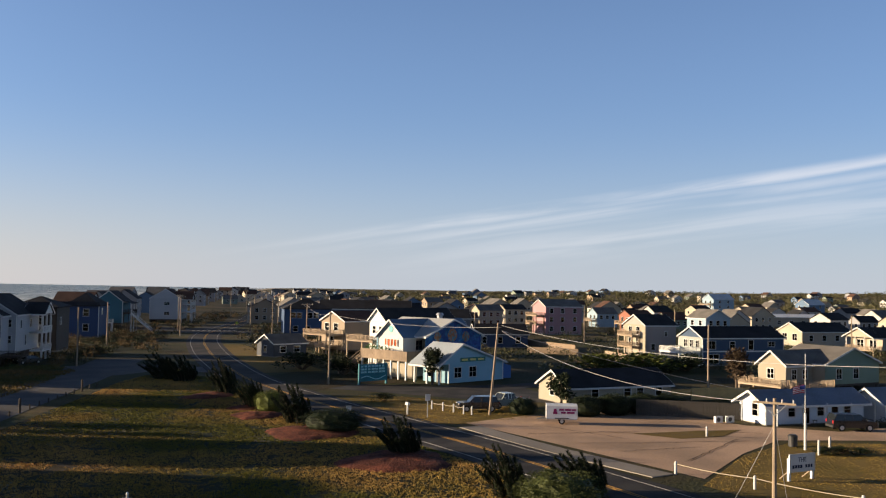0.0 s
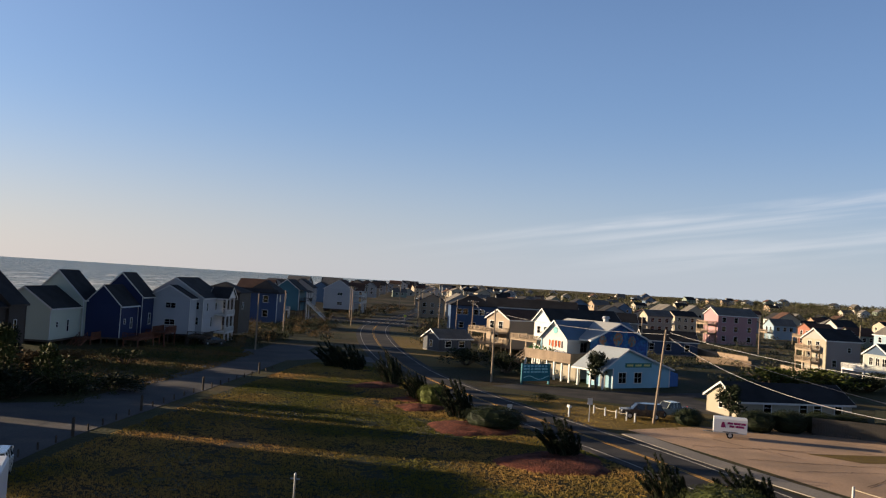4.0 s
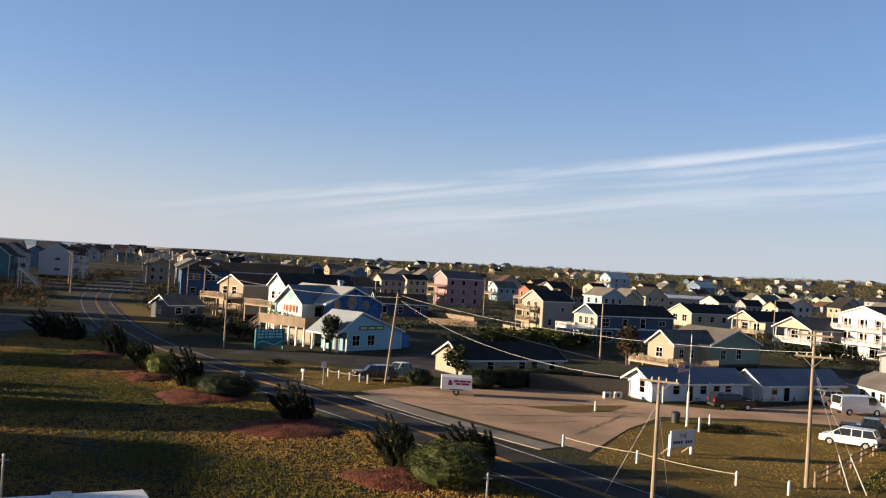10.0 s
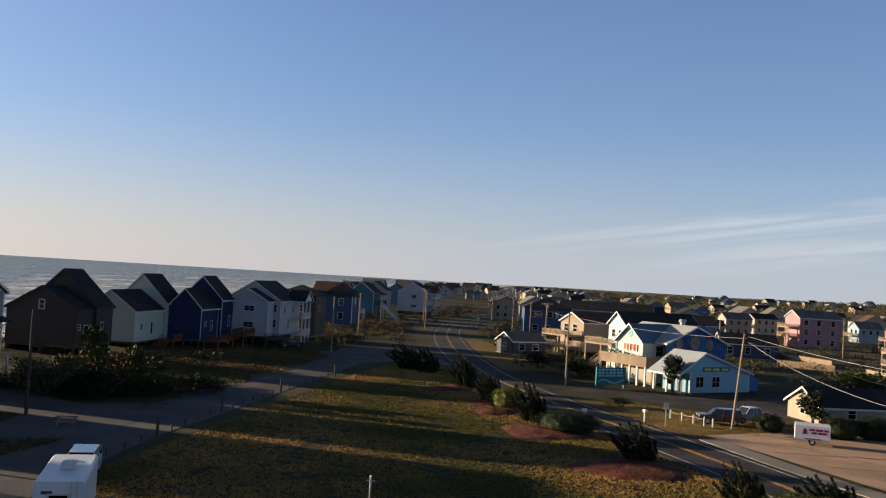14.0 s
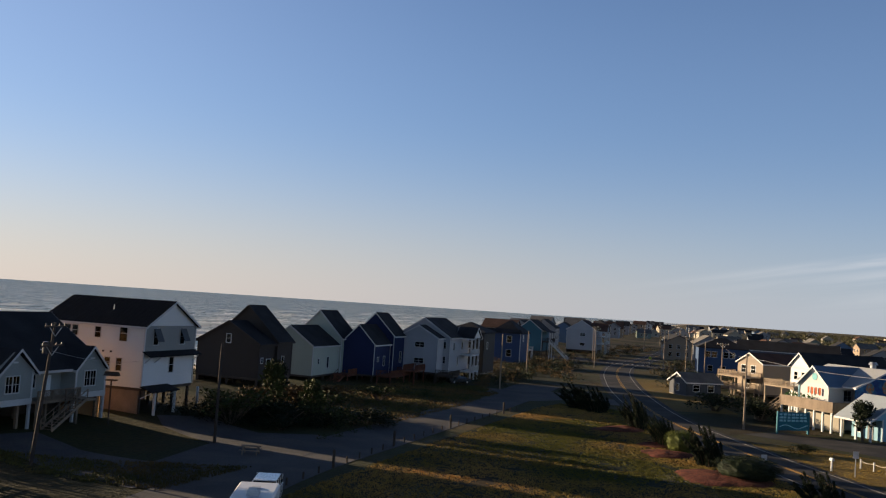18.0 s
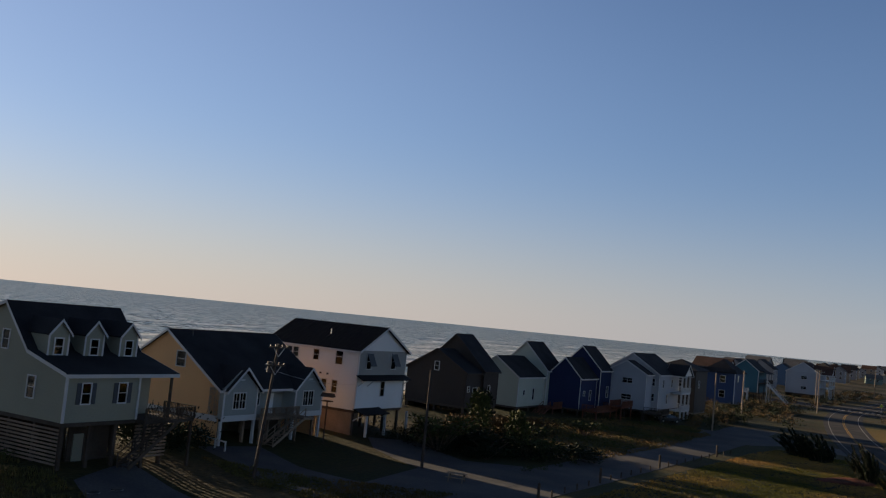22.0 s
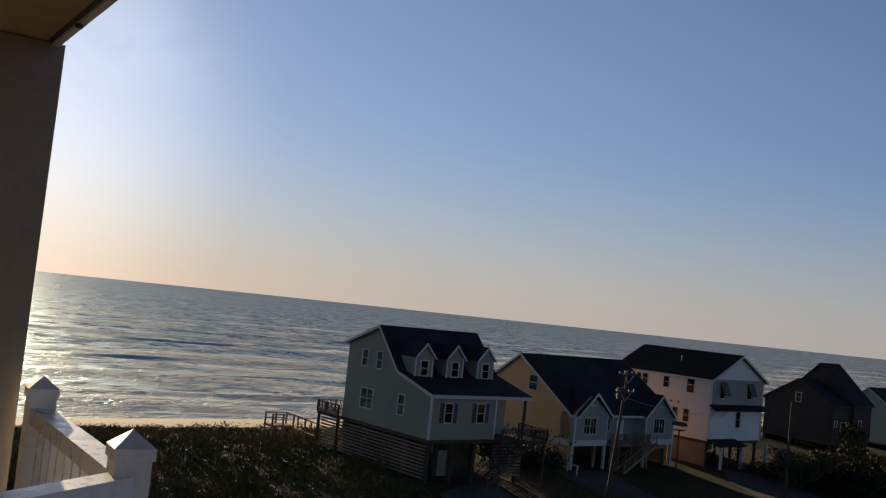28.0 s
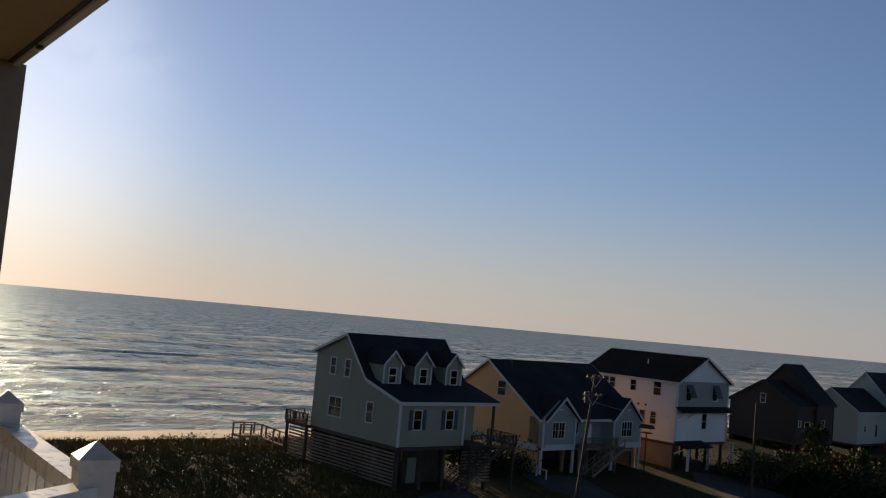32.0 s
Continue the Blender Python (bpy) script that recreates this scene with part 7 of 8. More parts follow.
car("sedan", -71.6, 161.0, 55, GREYP, "grey car parked under the light grey house")
car("suv", -38.0, 53.6, 118, WHITEP, "white car in front of the travel trailer")
for x, y, c in ((78, 128, BLACKP), (82, 130, GREYP), (90, 176, SILVER), (96, 179, BLACKP)):
    car("suv", x, y, 20, c, "car parked beside a house inland")
TRAIL = mat("white_aluminium_skin", (0.72, 0.73, 0.74), 0.35, 0.05, 0.8)


def trailer_box(x, y, heading, L, W, H, label, rv=False):
    e = thing("travel_trailer" if rv else "cargo_trailer", label, "trailer", pose(x, y, 0.03, 0, 0, heading))
    z0 = 0.55
    c = 0.12
    prof = [(-W / 2, z0), (W / 2, z0), (W / 2, H - c), (W / 2 - c, H), (-W / 2 + c, H), (-W / 2, H - c)]
    part("body", Shape().extrude([(-L / 2, a, b) for a, b in prof], (L, 0, 0)), TRAIL, e)
    for sgn in (-1, 1):
        for k in ((-0.35, 0.35) if L > 4 else (0.0,)):
            w = part("wheel", Shape().tube((k, sgn * (W / 2 - 0.2), 0.33), (k, sgn * (W / 2 - 0.0), 0.33), 0.33, n=16), TYRE, e)
            part("rim", Shape().tube((k, sgn * (W / 2 - 0.01), 0.33), (k, sgn * (W / 2 + 0.01), 0.33), 0.19, n=12), METAL, w)
        part("fender", Shape().box(-0.75, sgn * (W / 2 + 0.02) - 0.05, 0.62, 0.75, sgn * (W / 2 + 0.02) + 0.05, 0.7), DARKM, e)
        part("skirt_trim", Shape().box(-L / 2, sgn * W / 2 - 0.02, z0 - 0.02, L / 2, sgn * W / 2 + 0.02, z0 + 0.06), METAL, e)
    part("hitch", Shape().bar((-L / 2, -0.5, 0.5), (-L / 2 - 1.0, 0, 0.45), 0.08).bar((-L / 2, 0.5, 0.5), (-L / 2 - 1.0, 0, 0.45), 0.08), DARKM, e)
    part("door", Shape().box(L / 2, -W / 2 + 0.12, z0 + 0.08, L / 2 + 0.03, W / 2 - 0.12, H - 0.16), TRAIL, e)
    if rv:
        part("roof_unit", Shape().extrude([(-0.5, -0.35, H), (0.5, -0.35, H), (0.4, -0.3, H + 0.32), (-0.4, -0.3, H + 0.32)], (0, 0.7, 0)), mat("roof_unit_white", (0.6, 0.6, 0.58), 0.5), e, "white roof air unit")
        part("roof_vent", Shape().box(-1.9, -0.25, H, -1.4, 0.25, H + 0.1), TRIM, e)
        for k in (-1.6, 0.9):
            window(e, pose(k, -W / 2 - 0.005, 1.5), 1.0, 0.7, "plain")
        window(e, pose(L / 2 + 0.035, 0, 1.6, 0, 0, 90), 0.9, 0.6, "plain")
        part("rear_ladder", Shape().bar((L / 2 + 0.1, 0.6, 0.7), (L / 2 + 0.1, 0.6, H), 0.04).bar((L / 2 + 0.1, 0.9, 0.7), (L / 2 + 0.1, 0.9, H), 0.04), METAL, e)
        part("lettering_bar", Shape().box(L / 2 + 0.03, -0.85, 2.25, L / 2 + 0.036, -0.3, 2.42), DARKM, e)
    else:
        mag = mat("magenta_lettering", (0.22, 0.02, 0.10), 0.6)
        for k, (a, b, z) in enumerate(((-0.3, 0.25, 1.45), (0.32, 1.0, 1.45), (1.06, 1.5, 1.45), (-0.1, 0.4, 1.15), (0.5, 1.35, 1.15))):
            part("lettering_bar", Shape().box(a, -W / 2 - 0.012, z, b, -W / 2 - 0.002, z + 0.22), mag, e)
        part("emblem_block", Shape().extrude([(-0.95, -W / 2 - 0.012, 1.1), (-0.45, -W / 2 - 0.012, 1.1), (-0.6, -W / 2 - 0.012, 1.65), (-0.85, -W / 2 - 0.012, 1.65)], (0, 0.01, 0)), mag, e)
    return e


trailer_box(12.9, 101.0, -4, 3.3, 1.9, 2.05, "white cargo trailer with dark magenta lettering")
trailer_box(-32.4, 44.5, -60, 7.0, 2.5, 2.9, "white travel trailer with a roof air unit", True)
trailer_box(-11.5, 42.2, 22, 7.2, 2.5, 3.0, "long white travel trailer parked on the grass", True)

# ---- posts, signs, fences ----
def text_mesh(txt, size):
    cu = bpy.data.curves.new("lettering", "FONT")
    cu.body, cu.size, cu.align_x, cu.extrude = txt, size, "CENTER", 0.006
    ob = bpy.data.objects.new("lettering", cu)
    scene.collection.objects.link(ob)
    me = bpy.data.meshes.new_from_object(ob.evaluated_get(bpy.context.evaluated_depsgraph_get()))
    bpy.data.objects.remove(ob)
    return me


inn = thing("motel_sign", "white motel sign board on two posts", "sign", pose(26.7, 72.2, 0, 0, 0, 27))
for x in (0.0, 2.5):
    part("post", Shape().box(x - 0.1, -0.1, -0.3, x + 0.1, 0.1, 1.75), WHITE, inn)
    part("prop", Shape().bar((x, 0.1, 0.7), (x - 0.1, 0.9, 0.0), 0.07), WOODL, inn)
bd = part("board", Shape().box(-0.05, -0.16, 0.75, 2.6, -0.1, 2.0), WHITE, inn)
part("frame", Shape().box(-0.1, -0.18, 0.68, 2.65, -0.08, 0.76).box(-0.1, -0.18, 1.99, 2.65, -0.08, 2.07).box(-0.12, -0.18, 0.68, -0.04, -0.08, 2.07).box(2.58, -0.18, 0.68, 2.66, -0.08, 2.07), METAL, inn)
INK = mat("sign_ink", (0.02, 0.03, 0.06), 0.6)
me = text_mesh("THE", 0.5)
me.materials.append(INK)
ob = part("lettering", me, None, inn)
ob.matrix_basis = pose(1.25, -0.17, 1.45, 90, 0, 0)
for k, w in enumerate((0.26, 0.26, 0.26, 0.26, 0.0, 0.24, 0.24, 0.24)):
    if w:
        part("letter_bar", Shape().box(0.2 + k * 0.28, -0.175, 0.98, 0.2 + k * 0.28 + w - 0.05, -0.16, 1.22), INK, inn)

fl = thing("flagpole", "flagpole with a small striped flag", "flagpole", pose(33.6, 86.6, 0))
part("pole", Shape().tube((0, 0, -0.2), (0, 0, 8.9), 0.06, 0.035, 8), METAL, fl)
part("lower_sleeve", Shape().tube((0, 0, 0), (0, 0, 3.4), 0.13, 0.12, 8), WHITE, fl)
flag = part("flag", Shape().box(-0.05, -0.01, 5.0, -0.045, 0.01, 6.0), WHITE, fl)
for k in range(9):
    z = 5.3 + k * 0.08
    sh = Shape()
    for j in range(8):
        a, b = j * 0.14, (j + 1) * 0.14
        sh.extrude([(-0.06 - a, 0.09 * math.sin(a * 4), z - 0.18 * a), (-0.06 - b, 0.09 * math.sin(b * 4), z - 0.18 * b), (-0.06 - b, 0.09 * math.sin(b * 4), z + 0.08 - 0.18 * b), (-0.06 - a, 0.09 * math.sin(a * 4), z + 0.08 - 0.18 * a)], (0, 0.012, 0))
    part("stripe", sh, mat("flag_red", (0.45, 0.03, 0.04), 0.8) if k % 2 == 0 else mat("flag_white", (0.7, 0.7, 0.7), 0.8), flag)
part("canton", Shape().extrude([(-0.06, -0.02, 5.64), (-0.5, 0.06, 5.56), (-0.5, 0.06, 5.93), (-0.06, -0.02, 6.02)], (0, -0.03, 0)), mat("flag_blue", (0.03, 0.05, 0.2), 0.8), flag)


def marker(x, y, h, r, label, name="marker_post", material=WHITE, cap=None):
    e = thing(name, label, "post", pose(x, y, land(x, y)), "short posts")
    part("shaft", Shape().tube((0, 0, -0.3), (0, 0, h), r, r, 10), material, e)
    part("top", Shape().tube((0, 0, h), (0, 0, h + r * 0.8), r * 1.08, r * 0.4, 10), cap or material, e)


WP = "short white-painted timber post on the verge"
for x, y in ((18.5, 74.2), (23.0, 69.0), (28.2, 62.9), (30.9, 60.6), (26.5, 93.6), (33.8, 84.0), (35.7, 86.2)):
    marker(x, y, 0.95 if x < 33 else 1.3, 0.11, WP)


def swept(pts, r, n=5):
    """One continuous thin tube through the points."""
    s = Shape()
    p = [Vector(q) for q in pts]
    for i, q in enumerate(p):
        d = p[min(i + 1, len(p) - 1)] - p[max(i - 1, 0)]
        m = d.to_track_quat("Z", "Y").to_matrix()
        s.v += [tuple(q + m @ Vector((r * math.cos(6.2832 * k / n), r * math.sin(6.2832 * k / n), 0))) for k in range(n)]
    s.f = [(i * n + k, i * n + (k + 1) % n, (i + 1) * n + (k + 1) % n, (i + 1) * n + k) for i in range(len(p) - 1) for k in range(n)]
    return s


def sagging(a, b, sag, n=14):
    a, b = Vector(a), Vector(b)
    return [a.lerp(b, i / n) - Vector((0, 0, sag * 4 * (i / n) * (1 - i / n))) for i in range(n + 1)]


ROPE = mat("rope", (0.42, 0.36, 0.26), 0.9, 0.15, 5)
for a, b in (((18.5, 74.2), (23, 69)), ((23, 69), (28.2, 62.9)), ((0.1, 109.4), (1.35, 108.1)), ((1.35, 108.1), (2.5, 107.0)), ((-1.2, 110.8), (0.1, 109.4))):
    tagged(part("rope", swept(sagging((*a, 0.82), (*b, 0.82), 0.12), 0.035), ROPE), "thick pale rope slung between posts", "rope", "rope fences")
for x, y in ((-1.2, 110.8), (0.1, 109.4), (1.35, 108.1), (2.5, 107.0), (3.4, 106.4)):
    marker(x, y, 0.95, 0.09, "white post of a rope fence")
for i in range(24):
    f = i / 23
    x, y = -41.0 - 6.6 * f - 1.2 * math.sin(f * 3), 60 + 68 * f
    big = i in (3, 8, 14, 21)
    marker(x + 0.4, y, 1.5 if big else 0.55, 0.13 if big else 0.08, "dark timber post beside the side street" if big else "low dark bollard along the lawn edge", "bollard", WOODD)
for x, y, h, c in ((-17.7, 53.0, 2.45, METAL), (9.6, 57.0, 1.5, METAL)):
    e = thing("standpipe", "slim grey standpipe with a tee head", "standpipe", pose(x, y, 0))
    part("pipe", Shape().tube((0, 0, -0.2), (0, 0, h), 0.07, 0.07, 8), c, e)
    part("tee_head", Shape().tube((-0.28, 0, h - 0.25), (0.28, 0, h - 0.25), 0.05, n=8), c, e)
    part("cap", Shape().tube((0, 0, h), (0, 0, h + 0.1), 0.09, 0.04, 8), c, e)


def road_sign(x, y, h, turn, face, label, diamond=False):
    e = thing("road_sign", label, "road sign", pose(x, y, 0, 0, 0, turn), "road signs")
    part("post", Shape().box(-0.04, -0.03, -0.3, 0.04, 0.03, h), METAL, e)
    if diamond:
        part("plate", Shape().extrude([(0, -0.05, h - 0.9), (0.55, -0.05, h - 0.35), (0, -0.05, h + 0.2), (-0.55, -0.05, h - 0.35)], (0, 0.02, 0)), face, e)
    else:
        part("plate", Shape().box(-0.3, -0.05, h - 0.7, 0.3, -0.03, h), face, e)


YEL = mat("warning_yellow", (0.55, 0.55, 0.05), 0.5)
road_sign(-63.1, 285, 3.0, 15, YEL, "yellow diamond warning sign on a post", True)
road_sign(-9.8, 97.8, 1.9, 30, METAL, "back of a small grey road sign")
road_sign(-1.6, 103.5, 2.6, 25, METAL, "slim sign post on the grass verge")
mb = thing("mailbox", "white mailbox on a post", "mailbox", pose(-3.9, 105.8, 0, 0, 0, 30))
part("post", Shape().box(-0.07, -0.07, -0.3, 0.07, 0.07, 1.1), WHITE, mb)
part("box", Shape().extrude([(-0.14, -0.3, 1.1), (0.14, -0.3, 1.1), (0.14, -0.3, 1.3), (0.08, -0.3, 1.38), (-0.08, -0.3, 1.38), (-0.14, -0.3, 1.3)], (0, 0.6, 0)), WHITE, mb)
tb = thing("litter_bin", "dark grey litter bin beside the flagpole", "bin", pose(33.2, 88.6, 0))
part("drum", Shape().tube((0, 0, 0.0), (0, 0, 1.0), 0.4, 0.45, 14), DARKM, tb)
part("lid", Shape().tube((0, 0, 1.0), (0, 0, 1.15), 0.48, 0.3, 14), DARKM, tb)
pt = thing("picnic_table", "weathered timber picnic table beside the drive", "picnic table", pose(-50.7, 68.9, 0.05, 0, 0, 25))
for k in range(5):
    part("tabletop_plank", Shape().box(-0.9, -0.36 + k * 0.15, 0.72, 0.9, -0.23 + k * 0.15, 0.76), WOOD, pt)
for sg in (-1, 1):
    part("bench", Shape().box(-0.9, sg * 0.7 - 0.14, 0.42, 0.9, sg * 0.7 + 0.14, 0.46), WOOD, pt)
    for x in (-0.65, 0.65):
        part("leg", Shape().bar((x, sg * 0.25, 0.72), (x, sg * 0.65, 0.0), 0.09, 0.05), WOOD, pt)
for x in (-0.65, 0.65):
    part("brace", Shape().bar((x, -0.82, 0.4), (x, 0.82, 0.4), 0.05, 0.09), WOOD, pt)


def board_fence(a, b, h, material, label, w=0.14, gap=0.02, base=0.0):
    d = Vector((b[0] - a[0], b[1] - a[1], 0))
    e = thing("board_fence", label, "fence", pose(a[0], a[1], base, 0, 0, math.degrees(math.atan2(d.y, d.x))), "fences")
    n = int(d.length / (w + gap))
    me = Shape().box(0, -0.012, 0.05, w, 0.012, h).mesh("board", material)
    for i in range(n):
        part("board", me, None, e, m=pose(i * (w + gap), 0, random.Random(i).uniform(-0.03, 0.03)))
    part("fence_rail", Shape().box(0, 0.012, 0.4, d.length, 0.06, 0.5), material, e)
    part("fence_rail", Shape().box(0, 0.012, h - 0.5, d.length, 0.06, h - 0.4), material, e)
    for i in range(int(d.length / 2.4) + 1):
        part("post", Shape().box(i * 2.4 - 0.05, 0.06, -0.3, i * 2.4 + 0.05, 0.16, h), material, e)


board_fence((22.6, 108.6), (34.4, 106.0), 1.9, mat("grey_boards", (0.075, 0.068, 0.060), 0.85, 0.25, 1.2, 22), "dark weathered board fence beside the motel")
board_fence((33.5, 125.0), (42.0, 127.4), 1.6, mat("fresh_pine", (0.55, 0.38, 0.16), 0.8, 0.15, 1.2, 22), "new yellow pine board fence")
board_fence((34.2, 195.5), (38.5, 181), 1.9, WOODL, "pale board fence beside scrub", 0.28)
board_fence((19.5, 213), (30.4, 207.4), 1.4, WOOD, "low brown board fence along a yard", 0.4)
board_fence((20, 238), (31, 216), 1.8, WOOD, "brown board fence round a yard", 0.4)


def rail_fence(pts, label, h=1.15):
    e = thing("rail_fence", label, "fence", pose(0, 0, 0), "fences")
    for i, (x, y) in enumerate(pts):
        z = land(x, y)
        part("post", Shape().tube((x, y, z - 0.3), (x, y, z + h), 0.11, 0.1, 8), WOOD, e)
        if i:
            a, b = pts[i - 1], (x, y)
            for k in (0.5, 0.95):
                part("rail", Shape().bar((*a, land(*a) + k), (*b, z + k), 0.05, 0.12), WOOD, e)


rail_fence([(34.2, 63.3), (36.3, 65.4), (38.6, 67.8), (41.0, 70.4), (43.4, 73.0), (46, 75.6), (49, 78.4), (52, 81)], "weathered timber post-and-rail fence")
bw = thing("beach_stair", "timber beach crossover with rails on the dune", "beach stair", pose(-83.6, 31.5, 1.3, 0, 0, 96))
part("landing", Shape().box(0, -0.8, 0.7, 2.2, 0.8, 0.9), WOOD, bw)
for y in (-0.75, 0.75):
    part("rail", Shape().bar((0, y, 1.9), (2.2, y, 1.9), 0.1).bar((0, y, 1.4), (2.2, y, 1.4), 0.07).bar((2.2, y, 1.9), (5.0, y, 1.0), 0.1), WOOD, bw)
    for x in (0.0, 1.1, 2.2, 3.5, 5.0):
        part("post", Shape().box(x - 0.07, y - 0.07, -0.9, x + 0.07, y + 0.07, 1.95 - max(0, x - 2.2) * 0.32), WOOD, bw)
for k in range(8):
    part("step", Shape().box(2.2 + k * 0.35, -0.7, 0.66 - k * 0.12, 2.53 + k * 0.35, 0.7, 0.71 - k * 0.12), WOOD, bw)

for x, y in ((-57.6, 36.6), (-57.9, 38.6)):
    e = thing("drain_cover", "dark round cover lying on the drive", "drain cover", pose(x, y, land(x, y) + 0.06))
    part("plate", Shape().tube((0, 0, 0), (0, 0, 0.05), 0.42, 0.40, 20), DARKM, e)
    part("rim", Shape().tube((0, 0, 0), (0, 0, 0.02), 0.5, 0.48, 20), METAL, e)
# cracks filled with dark tar on the lot
CRACK = mat("tar_crack", (0.09, 0.065, 0.05), 0.9, 0.2, 2)
crng = random.Random(21)
for k, (a, b) in enumerate((((13, 88), (30, 91)), ((16, 95.5), (34, 92.8)), ((8.5, 93), (20, 96)), ((21, 80), (29, 92)), ((11, 98.5), (18, 91)), ((24, 98), (33, 96)), ((16, 84), (24, 87)))):
    a, b = Vector((*a, 0.062)), Vector((*b, 0.062))
    n = 22
    run = [a.lerp(b, i / n) + Vector((crng.uniform(-.18, .18), crng.uniform(-.25, .25), 0)) for i in range(n + 1)]
    cs = Shape()
    side = Vector((-(b - a).y, (b - a).x, 0)).normalized()
    for p in run:
        w = crng.uniform(0.03, 0.09)
        cs.v += [tuple(p - side * w), tuple(p + side * w)]
    cs.f = [(2 * i, 2 * i + 1, 2 * i + 3, 2 * i + 2) for i in range(n)]
    tagged(part("pavement_crack", cs, CRACK), "dark tar-filled crack across the worn lot", "crack", kind="structure")
lt = thing("lamp_post", "black lantern on a slim post beside the pickup", "lamp post", pose(50.6, 78.6, 0))
part("post", Shape().tube((0, 0, -0.2), (0, 0, 3.6), 0.06, 0.045, 8), DARKM, lt)
part("lantern", Shape().tube((0, 0, 3.6), (0, 0, 4.1), 0.12, 0.2, 6), TRIM, lt)
part("cap", Shape().tube((0, 0, 4.1), (0, 0, 4.4), 0.25, 0.03, 6), DARKM, lt)


def bicycle(x, y, turn, material):
    e = thing("bicycle", "parked bicycle leaning at the motel wall", "bicycle", pose(x, y, 0.03, 0, 0, turn), "parked bicycles")
    for cx in (-0.52, 0.52):
        w = part("wheel", swept([(cx + 0.33 * math.cos(a * 0.4189), 0, 0.34 + 0.33 * math.sin(a * 0.4189)) for a in range(16)], 0.02), TYRE, e)
        part("spokes", Shape().bar((cx - 0.32, 0, 0.34), (cx + 0.32, 0, 0.34), 0.012).bar((cx, 0, 0.02), (cx, 0, 0.66), 0.012), METAL, w)
    part("frame", Shape().bar((-0.52, 0, 0.34), (-0.15, 0, 0.82), 0.035).bar((-0.15, 0, 0.82), (0.38, 0, 0.85), 0.035).bar((0.38, 0, 0.85), (0.52, 0, 0.34), 0.035).bar((-0.05, 0, 0.32), (0.38, 0, 0.8), 0.035).bar((-0.52, 0, 0.34), (-0.05, 0, 0.32), 0.03).bar((-0.05, 0, 0.32), (-0.17, 0, 0.9), 0.03), material, e)
    part("handlebar", Shape().bar((0.36, -0.28, 1.02), (0.36, 0.28, 1.02), 0.03).bar((0.38, 0, 0.84), (0.36, 0, 1.02), 0.03), METAL, e)
    part("saddle", Shape().extrude([(-0.3, -0.07, 0.92), (-0.3, 0.07, 0.92), (-0.04, 0.02, 0.92), (-0.04, -0.02, 0.92)], (0, 0, 0.05)), DARKM, e)


for k, (x, y) in enumerate(((49.0, 104.0), (50.4, 104.6), (51.2, 105.4), (54.3, 106.2))):
    bicycle(x, y, 20 + 11 * k, (DARKM, METAL, mat("red_enamel", (0.35, 0.03, 0.03), 0.4), DARKM)[k])
# furniture in front of the motel
for k, (x, y) in enumerate(((41.5, 104.3), (52.8, 107.6), (55.6, 109.0))):
    e = thing("porch_chair", "small outdoor chair at the motel wall", "chair", pose(x, y, 0, 0, 0, 20 + 40 * k), "porch chairs")
    part("seat", Shape().box(-0.25, -0.25, 0.4, 0.25, 0.25, 0.45), (DARKM, mat("red_plastic", (0.3, 0.05, 0.03), 0.5), WOODD)[k], e)
    part("backrest", Shape().box(-0.25, 0.22, 0.45, 0.25, 0.27, 0.95), (DARKM, mat("red_plastic", (0.3, 0.05, 0.03), 0.5), WOODD)[k], e)
    for sx in (-0.22, 0.22):
        for sy in (-0.22, 0.22):
            part("leg", Shape().box(sx - 0.02, sy - 0.02, 0, sx + 0.02, sy + 0.02, 0.4), DARKM, e)
for x, y in ((30.5, 103.2), (31.9, 103.6)):
    e = thing("air_conditioner", "small white outdoor air unit", "air unit", pose(x, y, 0, 0, 0, 20))
    part("case", Shape().box(-0.45, -0.2, 0.1, 0.45, 0.2, 0.8), WHITE, e)
    part("grille", Shape().tube((-0.1, -0.21, 0.45), (-0.1, -0.2, 0.45), 0.25, n=12), DARKM, e)

# ---- grass and scrub ----
def inside(x, y, poly):
    c = False
    for (a, b), (p, q) in zip(poly, poly[1:] + poly[:1]):
        if (b > y) != (q > y) and x < (p - a) * (y - b) / (q - b) + a:
            c = not c
    return c


def blades(name, label, poly, n, h, w, material, seed, tuft=5):
    """Upright blades and small tufts over an outline."""
    rng = random.Random(seed)
    s = Shape()
    xs, ys_ = [p[0] for p in poly], [p[1] for p in poly]
    made = 0
    while made < n:
        x, y = rng.uniform(min(xs), max(xs)), rng.uniform(min(ys_), max(ys_))
        lush = noise.noise((x * 0.35, y * 0.35, 1.7)) + noise.noise((x * 1.1, y * 1.1, 4)) * 0.6
        if lush < -0.5 or not inside(x, y, poly):
            continue
        z = land(x, y) + 0.015
        hh = h * rng.uniform(0.7, 1.5) * (1 + 0.5 * lush)
        for _ in range(tuft):
            made += 1
            px_, py_ = x + rng.gauss(0, hh * 0.6), y + rng.gauss(0, hh * 0.6)
            a = rng.uniform(0, 3.1416)
            dx, dy = math.cos(a) * w, math.sin(a) * w
            hb = hh * rng.uniform(0.6, 1.2)
            k = len(s.v)
            s.v += [(px_ - dx, py_ - dy, z), (px_ + dx, py_ + dy, z), (px_ + rng.uniform(-.3, .3) * hb, py_ + rng.uniform(-.3, .3) * hb, z + hb)]
            s.f.append((k, k + 1, k + 2))
    return tagged(part(name, s, material), label, "grass", kind="stuff")


